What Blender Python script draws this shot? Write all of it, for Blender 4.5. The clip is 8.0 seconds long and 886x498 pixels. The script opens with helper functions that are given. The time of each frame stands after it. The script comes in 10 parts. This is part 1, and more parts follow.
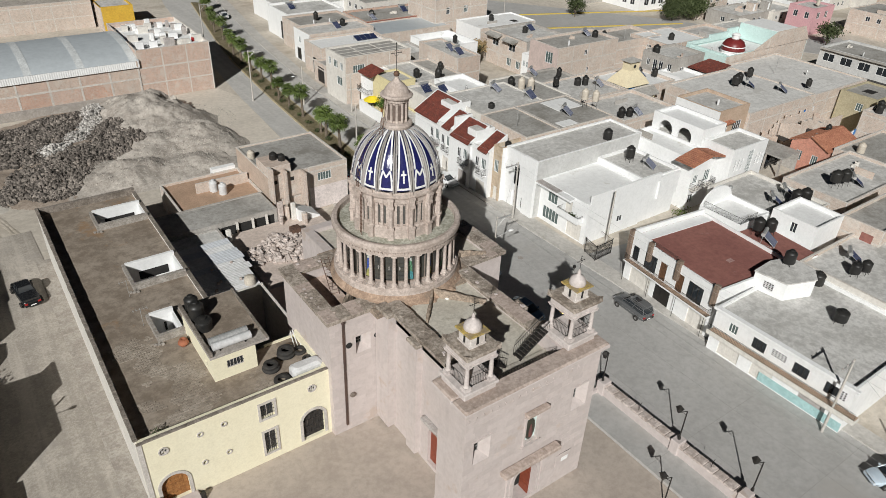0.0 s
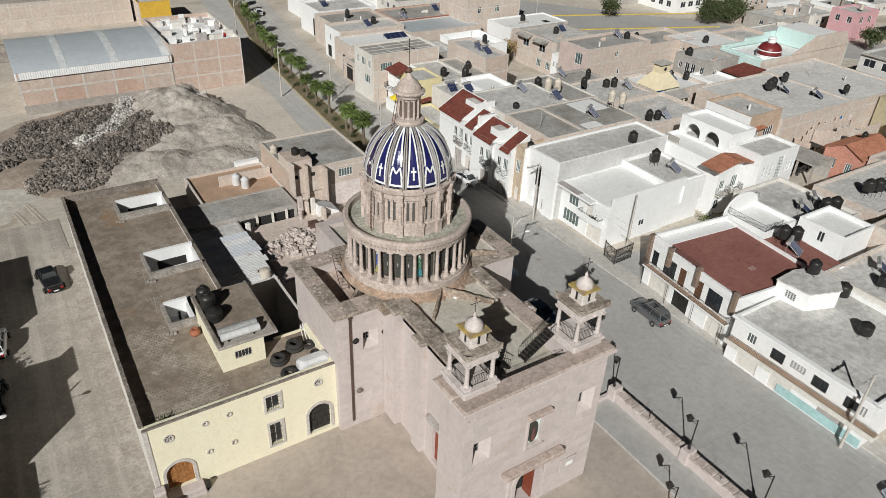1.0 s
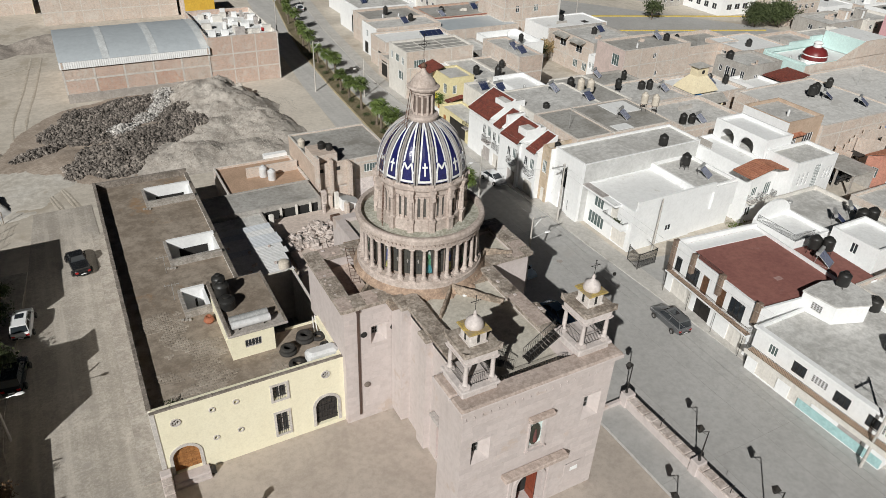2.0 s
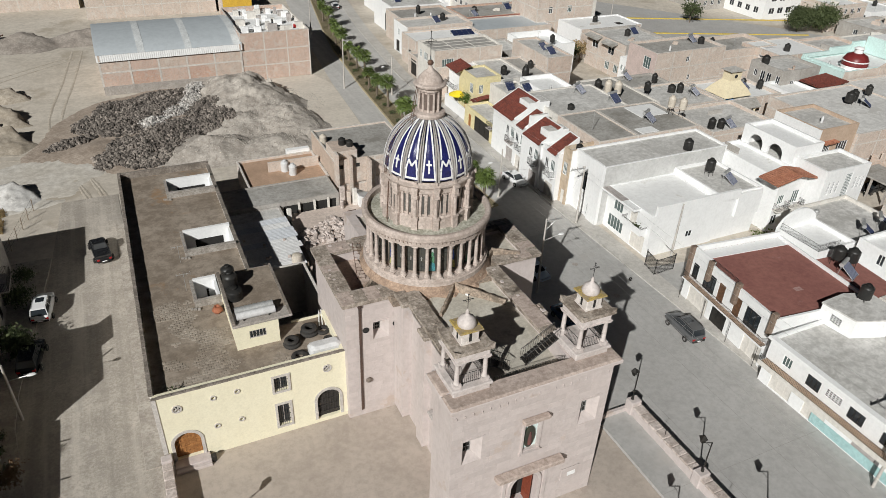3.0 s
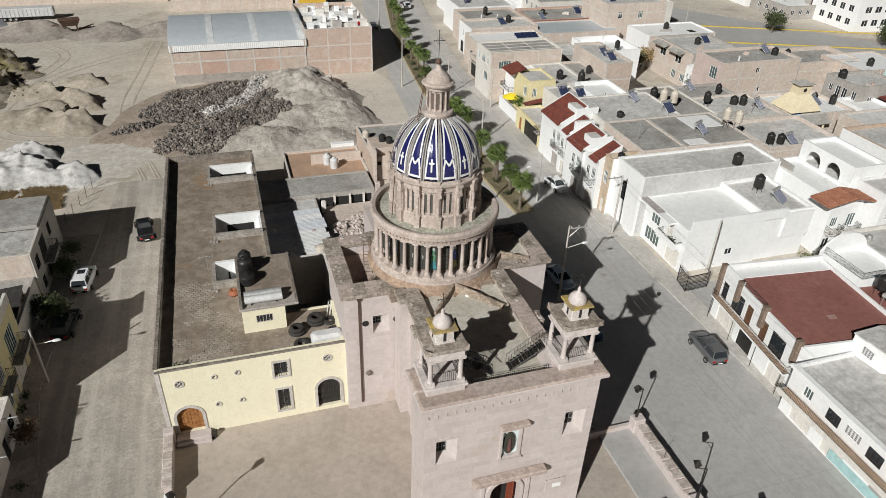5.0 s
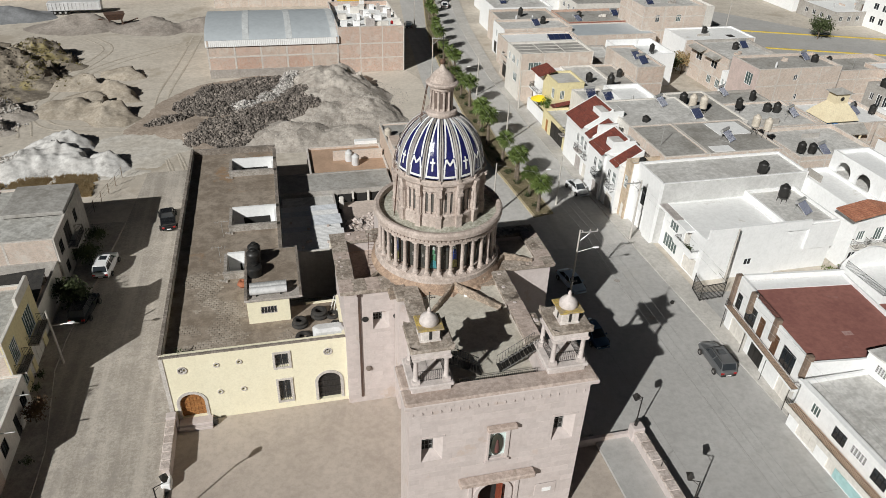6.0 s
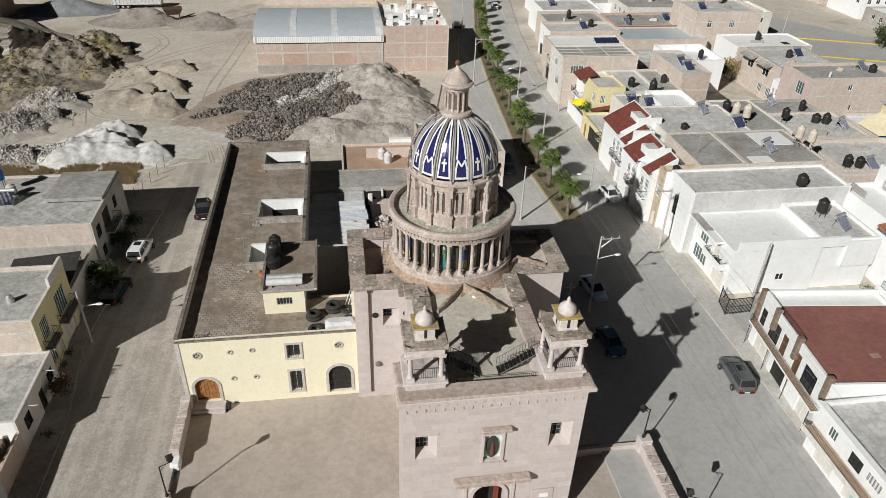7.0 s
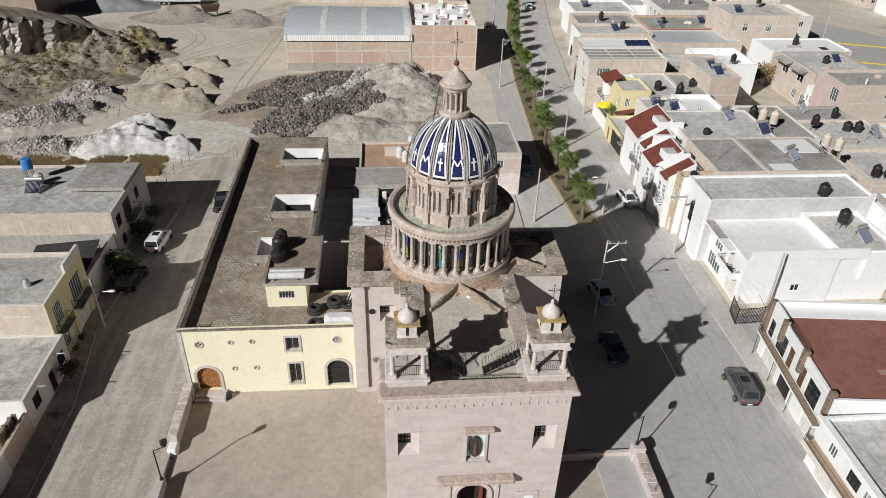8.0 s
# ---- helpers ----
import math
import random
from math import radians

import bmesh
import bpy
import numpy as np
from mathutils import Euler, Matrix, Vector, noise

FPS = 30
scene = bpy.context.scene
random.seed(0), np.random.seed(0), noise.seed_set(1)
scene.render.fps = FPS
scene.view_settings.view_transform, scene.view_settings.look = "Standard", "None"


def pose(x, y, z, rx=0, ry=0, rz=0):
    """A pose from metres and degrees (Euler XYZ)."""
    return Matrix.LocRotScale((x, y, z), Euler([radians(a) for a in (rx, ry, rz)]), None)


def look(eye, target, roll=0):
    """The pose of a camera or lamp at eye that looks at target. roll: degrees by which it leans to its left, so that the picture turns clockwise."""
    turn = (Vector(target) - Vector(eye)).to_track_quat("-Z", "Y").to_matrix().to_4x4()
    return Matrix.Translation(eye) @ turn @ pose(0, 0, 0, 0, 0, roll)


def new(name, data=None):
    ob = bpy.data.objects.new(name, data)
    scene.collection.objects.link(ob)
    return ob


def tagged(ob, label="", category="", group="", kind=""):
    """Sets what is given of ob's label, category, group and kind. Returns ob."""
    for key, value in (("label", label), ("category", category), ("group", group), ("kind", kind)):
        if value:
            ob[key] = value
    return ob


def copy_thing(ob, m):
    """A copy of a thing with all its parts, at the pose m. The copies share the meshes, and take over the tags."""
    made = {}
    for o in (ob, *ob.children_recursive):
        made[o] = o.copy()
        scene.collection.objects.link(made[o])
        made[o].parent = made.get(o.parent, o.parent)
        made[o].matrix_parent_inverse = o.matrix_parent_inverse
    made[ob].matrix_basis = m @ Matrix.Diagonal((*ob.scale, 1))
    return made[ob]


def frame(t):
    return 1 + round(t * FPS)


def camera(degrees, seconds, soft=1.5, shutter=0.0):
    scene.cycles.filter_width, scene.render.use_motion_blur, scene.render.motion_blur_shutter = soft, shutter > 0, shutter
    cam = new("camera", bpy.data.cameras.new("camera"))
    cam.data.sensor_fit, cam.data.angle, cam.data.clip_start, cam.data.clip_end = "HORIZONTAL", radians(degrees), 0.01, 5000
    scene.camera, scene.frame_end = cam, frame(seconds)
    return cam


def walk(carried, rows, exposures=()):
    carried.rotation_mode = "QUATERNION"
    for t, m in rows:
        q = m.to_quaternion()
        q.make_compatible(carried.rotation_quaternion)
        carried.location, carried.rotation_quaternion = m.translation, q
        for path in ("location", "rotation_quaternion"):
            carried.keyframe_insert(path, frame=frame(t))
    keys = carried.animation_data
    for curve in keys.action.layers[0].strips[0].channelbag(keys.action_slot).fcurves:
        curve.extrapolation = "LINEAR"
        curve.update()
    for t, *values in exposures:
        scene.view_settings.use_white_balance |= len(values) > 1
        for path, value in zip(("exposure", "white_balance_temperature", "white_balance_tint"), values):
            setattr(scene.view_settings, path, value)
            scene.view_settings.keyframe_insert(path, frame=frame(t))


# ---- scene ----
cam = camera(65.4, 8.0, soft=0.8)
PATH = [
    (0, (-18.434, -39.958, 46.082), (-17.422, -38.598, 45.022), 2.6),
    (0.5, (-17.659, -40.383, 46.015), (-16.671, -39.006, 44.953), 2.6),
    (1, (-16.785, -40.851, 45.841), (-15.85, -39.438, 44.778), 2.6),
    (1.5, (-15.777, -41.377, 45.729), (-14.896, -39.933, 44.663), 2.6),
    (3, (-12.299, -43.1, 45.479), (-11.558, -41.583, 44.408), 2.5),
    (3.5, (-10.982, -43.684, 45.453), (-10.299, -42.14, 44.38), 2.4),
    (4, (-9.591, -44.302, 45.47), (-8.958, -42.737, 44.397), 2.4),
    (4.5, (-8.124, -44.866, 45.516), (-7.541, -43.282, 44.442), 2.3),
    (6, (-3.552, -46.462, 45.726), (-3.133, -44.831, 44.647), 2.2),
    (6.5, (-1.956, -46.891, 45.851), (-1.605, -45.246, 44.77), 2.1),
    (7, (-0.298, -47.304, 45.951), (-0.026, -45.645, 44.868), 2.0),
    (7.5, (1.398, -47.669, 46.046), (1.592, -46.0, 44.96), 1.8),
    (8, (3.168, -47.969, 46.151), (3.327, -46.298, 45.065), 1.7),
]
walk(cam, [(t, look(eye, target, roll)) for t, eye, target, roll in PATH], [(0, -0.25), (1.5, -0.24), (3.5, -0.2), (6.5, -0.15), (8, -0.09)])

# ---- light ----
SUN_EL, SUN_TO = radians(31), Vector((0.728, 0.686, 0)).normalized()
world = bpy.data.worlds.new("sky")
scene.world = world
world.use_nodes = True
wn = world.node_tree.nodes
sky = wn.new("ShaderNodeTexSky")
sky.sky_type, sky.sun_disc = "NISHITA", False
sky.sun_elevation, sky.sun_rotation = SUN_EL, math.atan2(-SUN_TO.x, -SUN_TO.y)
wn["Background"].inputs["Strength"].default_value = 0.005
world.node_tree.links.new(sky.outputs["Color"], wn["Background"].inputs["Color"])
sun = new("sun", bpy.data.lights.new("sun", "SUN"))
sun.data.energy, sun.data.angle, sun.data.color = 5.0, radians(0.5), (1.0, 1.0, 0.97)
sun.matrix_world = look(-100 * (SUN_TO * math.cos(SUN_EL) - Vector((0, 0, math.sin(SUN_EL)))), (0, 0, 0))

# ---- materials ----
def mat(name, a, b=None, scale=0.6, fine=6.0, amount=0.35, rough=0.85, bump=0.25, metal=0.0, stain=None, stain_scale=0.25, stain_at=0.55, streak=0.0, track=0.0, jitter=0.0, spec=0.4, island=0.0):
    """A worn surface: two colours mixed by broad, middle and fine noise, stains with a shape of their own, and fine relief."""
    m = bpy.data.materials.new(name)
    m.use_nodes = True
    nt = m.node_tree
    n, l = nt.nodes, nt.links
    p = n["Principled BSDF"]
    p.inputs["Roughness"].default_value, p.inputs["Metallic"].default_value = rough, metal
    p.inputs["Specular IOR Level"].default_value = spec
    b = b or tuple(c * 0.72 for c in a)
    geo = n.new("ShaderNodeNewGeometry")

    def tex(sc, detail=5, rgh=0.6, vec=None):
        t = n.new("ShaderNodeTexNoise")
        t.inputs["Scale"].default_value, t.inputs["Detail"].default_value, t.inputs["Roughness"].default_value = sc, detail, rgh
        l.new(vec or geo.outputs["Position"], t.inputs["Vector"])
        return t.outputs["Fac"]

    def ramp(src, lo, hi, to=1.0):
        r = n.new("ShaderNodeMapRange")
        r.inputs["From Min"].default_value, r.inputs["From Max"].default_value, r.inputs["To Max"].default_value = lo, hi, to
        l.new(src, r.inputs["Value"])
        return r.outputs["Result"]

    def mix(f, c1, c2):
        x = n.new("ShaderNodeMix")
        x.data_type = "RGBA"
        for s, v in ((0, f), (6, c1), (7, c2)):
            if hasattr(v, "is_output"):
                l.new(v, x.inputs[s])
            elif s == 0:
                x.inputs[0].default_value = v
            else:
                x.inputs[s].default_value = (*v, 1)
        return x.outputs[2]

    small = tex(fine, 6, 0.75)
    c = mix(ramp(tex(scale, 4, 0.55), 0.38, 0.62, min(1, amount * 2)), a, b)
    c = mix(ramp(tex(scale * 4.3, 5, 0.65), 0.46, 0.66, min(1, amount * 1.5)), c, tuple(v * 0.86 for v in b))
    c = mix(ramp(small, 0.48, 0.66, min(1, amount * 1.4)), c, tuple(v * 0.78 for v in b))
    c = mix(ramp(small, 0.5, 0.36, min(1, amount * 0.9)), c, tuple(min(1, v * 1.16) for v in a))
    if stain:
        c = mix(ramp(tex(stain_scale, 8, 0.7), stain_at, stain_at + 0.07, 0.8), c, stain)
    if streak:
        mp = n.new("ShaderNodeMapping")
        mp.inputs["Scale"].default_value = (2.2, 2.2, 0.12)
        l.new(geo.outputs["Position"], mp.inputs["Vector"])
        c = mix(ramp(tex(1.0, 5, 0.6, mp.outputs["Vector"]), 0.52, 0.7, streak), c, tuple(v * 0.55 for v in b))
    if track:
        mp = n.new("ShaderNodeMapping")
        mp.inputs["Scale"].default_value = (0.9, 0.03, 1.0)
        l.new(geo.outputs["Position"], mp.inputs["Vector"])
        t = tex(1.0, 5, 0.6, mp.outputs["Vector"])
        c = mix(ramp(t, 0.5, 0.64, track), c, tuple(v * 0.8 for v in b))
        c = mix(ramp(t, 0.48, 0.36, track), c, tuple(min(1, v * 1.15) for v in a))
    if jitter or island:
        src = n.new("ShaderNodeObjectInfo").outputs["Random"] if jitter else geo.outputs["Random Per Island"]
        k = jitter or island
        hs = n.new("ShaderNodeHueSaturation")
        mr = n.new("ShaderNodeMapRange")
        mr.inputs["To Min"].default_value, mr.inputs["To Max"].default_value = 1 - k, 1 + k * 0.7
        l.new(src, mr.inputs["Value"])
        l.new(mr.outputs["Result"], hs.inputs["Value"])
        l.new(c, hs.inputs["Color"])
        c = hs.outputs["Color"]
    l.new(c, p.inputs["Base Color"])
    if bump:
        bp = n.new("ShaderNodeBump")
        bp.inputs["Strength"].default_value, bp.inputs["Distance"].default_value = bump, 0.05
        l.new(small, bp.inputs["Height"])
        l.new(bp.outputs["Normal"], p.inputs["Normal"])
    return m


def brick_mat(name, a, b, mortar, w=0.28, h=0.085, rough=0.9, flat=False, gap=0.012, stain=None):
    """Coursed bricks or slabs at real size, on walls along either axis, or on the flat."""
    m = mat(name, a, b, 0.35, 2.4, 0.42, rough, 0.2, stain=stain, stain_scale=0.5, stain_at=0.53, streak=0.0 if flat else 0.22)
    n, l = m.node_tree.nodes, m.node_tree.links
    p = n["Principled BSDF"]
    geo = n["Geometry"]
    sep, add, com = n.new("ShaderNodeSeparateXYZ"), n.new("ShaderNodeMath"), n.new("ShaderNodeCombineXYZ")
    l.new(geo.outputs["Position"], sep.inputs[0])
    if flat:
        l.new(sep.outputs[0], com.inputs[0])
        l.new(sep.outputs[1], com.inputs[1])
    else:
        l.new(sep.outputs[0], add.inputs[0])
        l.new(sep.outputs[1], add.inputs[1])
        l.new(add.outputs[0], com.inputs[0])
        l.new(sep.outputs[2], com.inputs[1])
    t = n.new("ShaderNodeTexBrick")
    t.inputs["Scale"].default_value = 1.0
    t.inputs["Brick Width"].default_value, t.inputs["Row Height"].default_value = w, h
    t.inputs["Mortar Size"].default_value, t.inputs["Mortar"].default_value = gap, (*mortar, 1)
    t.inputs["Bias"].default_value = -0.1
    was = p.inputs["Base Color"].links[0].from_socket
    l.new(com.outputs[0], t.inputs["Vector"])
    l.new(was, t.inputs["Color1"])
    hs = n.new("ShaderNodeHueSaturation")
    hs.inputs["Value"].default_value = 0.84
    l.new(was, hs.inputs["Color"])
    l.new(hs.outputs[0], t.inputs["Color2"])
    l.new(t.outputs["Color"], p.inputs["Base Color"])
    return m


def glass_mat(name, tint, rough=0.08):
    return mat(name, tint, tint, 2, 8, 0.1, rough, 0.0, spec=0.8)


STONE = mat("pink quarry stone", (0.57, 0.507, 0.485), (0.50, 0.432, 0.406), 0.3, 2.2, 0.2, 0.9, 0.2, streak=0.12, stain=(0.49, 0.395, 0.335), stain_scale=0.4, stain_at=0.58)
ASHLAR = mat("pink ashlar", (0.58, 0.515, 0.493), (0.51, 0.44, 0.413), 0.4, 2.4, 0.16, 0.9, 0.2, jitter=0.07, stain=(0.56, 0.46, 0.40), stain_scale=0.45, stain_at=0.61)
DRUM = mat("brown carved stone", (0.58, 0.495, 0.445), (0.43, 0.355, 0.31), 0.8, 5, 0.5, 0.9, 0.35, streak=0.25)
TOPSTONE = mat("weathered coping stone", (0.46, 0.40, 0.345), (0.26, 0.215, 0.175), 0.8, 3.5, 0.7, 0.95, 0.6, stain=(0.15, 0.12, 0.095), stain_scale=0.8, stain_at=0.555)
TERRACE = mat("church roof screed", (0.58, 0.545, 0.475), (0.46, 0.42, 0.355), 0.4, 3, 0.4, 0.95, 0.3, stain=(0.34, 0.31, 0.25), stain_scale=0.5, stain_at=0.57)
EARTHROOF = mat("rust stained ledge", (0.45, 0.36, 0.28), (0.24, 0.19, 0.15), 0.9, 4, 0.65, 0.95, 0.4, stain=(0.13, 0.105, 0.08), stain_scale=0.6, stain_at=0.555)
RUSTSKIRT = mat("rust stained skirt", (0.50, 0.36, 0.265), (0.32, 0.225, 0.165), 0.7, 4, 0.6, 0.95, 0.4, stain=(0.22, 0.17, 0.13), stain_scale=0.6, stain_at=0.56)
YELLOW = mat("cream plaster", (0.83, 0.78, 0.60), (0.78, 0.72, 0.53), 0.4, 5, 0.2, 0.85, 0.1, streak=0.05)
CREAM = mat("pale yellow plaster", (0.76, 0.67, 0.47), (0.66, 0.56, 0.38), 0.4, 5, 0.3, 0.85, 0.1)
GREYTRIM = mat("grey stone surround", (0.50, 0.46, 0.44), (0.36, 0.33, 0.31), 1.5, 7, 0.5, 0.9, 0.3)
OLDROOF = mat("brown stained roof", (0.345, 0.29, 0.235), (0.225, 0.18, 0.138), 0.25, 1.2, 0.5, 0.95, 0.25, stain=(0.29, 0.185, 0.105), stain_scale=0.16, stain_at=0.585)
WELLGREY = mat("weathered grey well wall", (0.42, 0.39, 0.355), (0.28, 0.25, 0.22), 0.8, 4, 0.6, 0.95, 0.35)
PARAPET = mat("old parapet render", (0.30, 0.26, 0.225), (0.17, 0.145, 0.12), 0.8, 4, 0.6, 0.95, 0.35)
ROOFGREY = mat("grey concrete roof", (0.66, 0.645, 0.62), (0.50, 0.485, 0.46), 0.18, 1.6, 0.5, 0.92, 0.15, stain=(0.40, 0.385, 0.36), stain_scale=0.3, stain_at=0.575)
ROOFPALE = mat("pale dusty concrete roof", (0.72, 0.705, 0.68), (0.60, 0.585, 0.56), 0.14, 1.6, 0.4, 0.92, 0.1, stain=(0.52, 0.50, 0.47), stain_scale=0.2, stain_at=0.58)
ROOFWORN = mat("weathered grey roof with brown stains", (0.54, 0.53, 0.50), (0.38, 0.37, 0.34), 0.22, 1.8, 0.6, 0.92, 0.2, stain=(0.27, 0.25, 0.22), stain_scale=0.35, stain_at=0.555)
ROOFDARK = mat("dark concrete roof", (0.43, 0.415, 0.39), (0.31, 0.295, 0.27), 0.22, 2.2, 0.45, 0.92, 0.15, stain=(0.24, 0.225, 0.20), stain_scale=0.22, stain_at=0.56)
ROOFWHITE = mat("white sealed roof", (0.83, 0.83, 0.82), (0.75, 0.745, 0.735), 0.25, 2.2, 0.22, 0.85, 0.08, stain=(0.58, 0.56, 0.52), stain_scale=0.3, stain_at=0.62)
ROOFRED = mat("red sealed roof", (0.31, 0.135, 0.11), (0.245, 0.10, 0.085), 0.2, 2.0, 0.35, 0.85, 0.1, stain=(0.33, 0.18, 0.16), stain_scale=0.35, stain_at=0.62)
WHITE = mat("white plaster", (0.845, 0.845, 0.84), (0.775, 0.775, 0.765), 0.3, 3, 0.16, 0.85, 0.08, streak=0.08)
OFFWHITE = mat("off white plaster", (0.72, 0.69, 0.64), (0.62, 0.585, 0.535), 0.3, 3, 0.28, 0.88, 0.1, streak=0.15)
GREYWALL = mat("grey render", (0.45, 0.425, 0.395), (0.35, 0.325, 0.295), 0.3, 3, 0.4, 0.9, 0.15, streak=0.25)
BRICK = brick_mat("bare brick", (0.64, 0.485, 0.395), (0.51, 0.38, 0.305), (0.56, 0.51, 0.455), stain=(0.62, 0.54, 0.47))
BRICKTAN = brick_mat("tan brick", (0.66, 0.535, 0.45), (0.54, 0.43, 0.355), (0.60, 0.55, 0.50), stain=(0.66, 0.60, 0.54))
BRICKRED = brick_mat("red panel brick", (0.60, 0.36, 0.265), (0.50, 0.31, 0.235), (0.52, 0.46, 0.40), 0.28, 0.09, stain=(0.58, 0.47, 0.40))
BRICKPINK = brick_mat("pinkish brick", (0.63, 0.43, 0.34), (0.53, 0.37, 0.30), (0.55, 0.49, 0.43), 0.28, 0.09, stain=(0.61, 0.52, 0.455))
CONCRETE = mat("concrete frame", (0.44, 0.40, 0.365), (0.33, 0.30, 0.27), 0.8, 5, 0.5, 0.9, 0.2)
FRAME = mat("concrete frame between bricks", (0.66, 0.62, 0.57), (0.56, 0.515, 0.47), 0.5, 4, 0.5, 0.9, 0.2)
ROAD = mat("concrete street", (0.455, 0.443, 0.427), (0.39, 0.377, 0.36), 0.1, 1.6, 0.3, 0.85, 0.08, stain=(0.41, 0.39, 0.365), stain_scale=0.12, stain_at=0.57)
FARROAD = mat("dusty concrete avenue", (0.54, 0.522, 0.497), (0.465, 0.45, 0.428), 0.1, 1.6, 0.3, 0.85, 0.08, track=0.3, stain=(0.42, 0.40, 0.375), stain_scale=0.12, stain_at=0.58)
FLOORSTONE = mat("pinkish forecourt paving", (0.485, 0.42, 0.365), (0.405, 0.345, 0.295), 0.13, 1.8, 0.3, 0.9, 0.08, stain=(0.37, 0.315, 0.275), stain_scale=0.25, stain_at=0.6)
COBBLE = mat("dusty cobbled street", (0.50, 0.452, 0.395), (0.375, 0.335, 0.288), 0.25, 4.0, 0.5, 0.95, 0.5, track=0.45, stain=(0.35, 0.315, 0.28), stain_scale=0.4, stain_at=0.55)
DIRT = mat("pale bare earth", (0.60, 0.545, 0.47), (0.50, 0.445, 0.375), 0.05, 1.0, 0.4, 0.97, 0.35, stain=(0.40, 0.345, 0.275), stain_scale=0.07, stain_at=0.55)
SANDLOT = mat("pale sand", (0.66, 0.60, 0.52), (0.585, 0.525, 0.45), 0.06, 1.4, 0.35, 0.97, 0.15, stain=(0.55, 0.49, 0.42), stain_scale=0.12, stain_at=0.6)
GRAVELSTONE = mat("loose gravel stones", (0.50, 0.455, 0.41), (0.37, 0.33, 0.29), 0.3, 2.6, 0.5, 0.97, 0.5, island=0.45)
GRAVEL = mat("grey brown gravel", (0.51, 0.465, 0.415), (0.36, 0.32, 0.28), 0.3, 2.6, 0.5, 0.97, 0.8)
LIME = mat("white lime spoil", (0.66, 0.645, 0.62), (0.52, 0.50, 0.475), 0.3, 2.0, 0.4, 0.95, 0.6, stain=(0.26, 0.25, 0.235), stain_scale=0.3, stain_at=0.565)
SPOILCLOD = mat("dark spoil clods", (0.30, 0.255, 0.20), (0.15, 0.125, 0.095), 0.3, 2.5, 0.5, 0.97, 0.5, island=0.6)
SPOIL = mat("olive brown spoil", (0.33, 0.285, 0.225), (0.19, 0.16, 0.125), 0.15, 1.5, 0.6, 0.97, 0.7, stain=(0.32, 0.265, 0.11), stain_scale=0.14, stain_at=0.56)
ROCKDARK = mat("dark basalt rubble", (0.27, 0.235, 0.205), (0.11, 0.094, 0.082), 0.4, 2.5, 0.5, 0.95, 0.5, island=0.7)
ROCKPALE = mat("pale broken rubble", (0.60, 0.575, 0.545), (0.34, 0.315, 0.29), 0.4, 2.5, 0.5, 0.95, 0.5, island=0.6)
STONES = mat("pink rubble stone", (0.66, 0.58, 0.54), (0.42, 0.35, 0.31), 0.8, 3, 0.5, 0.95, 0.4)
KERB = mat("worn kerb", (0.46, 0.42, 0.37), (0.34, 0.30, 0.26), 0.6, 4, 0.5, 0.9, 0.2)
KERBYELLOW = mat("faded yellow kerb", (0.52, 0.43, 0.24), (0.42, 0.36, 0.27), 0.8, 4, 0.6, 0.9, 0.2)
PAVE = mat("concrete pavement", (0.55, 0.525, 0.49), (0.45, 0.425, 0.39), 0.2, 2.5, 0.35, 0.9, 0.12, stain=(0.39, 0.365, 0.33), stain_scale=0.3, stain_at=0.6)
SOIL = mat("planting soil", (0.25, 0.20, 0.13), (0.14, 0.12, 0.06), 0.6, 4, 0.6, 0.98, 0.4)
BELFRY = mat("pale washed belfry stone", (0.64, 0.58, 0.555), (0.52, 0.46, 0.43), 0.6, 3, 0.35, 0.9, 0.2, streak=0.12)
CORNICE = mat("stained cornice stone", (0.55, 0.455, 0.405), (0.40, 0.32, 0.275), 0.5, 3.5, 0.5, 0.95, 0.4, stain=(0.27, 0.215, 0.175), stain_scale=0.8, stain_at=0.585)
PALETRIM = mat("pale grey stone surround", (0.60, 0.565, 0.53), (0.47, 0.435, 0.40), 1.5, 7, 0.4, 0.9, 0.3)
BLUETILE = mat("cobalt glazed tile", (0.024, 0.026, 0.135), (0.014, 0.015, 0.08), 2.0, 14, 0.5, 0.22, 0.15, spec=0.6)
WHITETILE = mat("white glazed tile", (0.80, 0.80, 0.80), (0.70, 0.70, 0.70), 1, 9, 0.2, 0.3, 0.05)
RIBGREY = mat("grey stone rib", (0.42, 0.395, 0.375), (0.31, 0.285, 0.27), 0.8, 5, 0.4, 0.85, 0.2)
GOLD = mat("polished bronze", (0.62, 0.43, 0.17), (0.48, 0.32, 0.12), 2, 8, 0.4, 0.35, 0.05, metal=1.0)
YELLOWTILE = mat("yellow glazed tile", (0.56, 0.41, 0.11), (0.36, 0.27, 0.12), 1.5, 8, 0.6, 0.45, 0.15, stain=(0.30, 0.24, 0.175), stain_scale=1.6, stain_at=0.5)
TILERED = mat("red roof tile", (0.235, 0.06, 0.04), (0.12, 0.036, 0.027), 1.1, 5, 0.8, 0.85, 0.5, stain=(0.33, 0.18, 0.13), stain_scale=1.6, stain_at=0.62)
TILEORANGE = mat("orange roof tile", (0.48, 0.22, 0.135), (0.34, 0.14, 0.085), 1.1, 5, 0.7, 0.85, 0.5)
IRON = mat("black iron", (0.025, 0.024, 0.023), (0.045, 0.04, 0.035), 2, 8, 0.4, 0.5, 0.1, metal=0.3)
RUST = mat("rusty iron", (0.16, 0.09, 0.06), (0.08, 0.05, 0.04), 2, 8, 0.5, 0.8, 0.2)
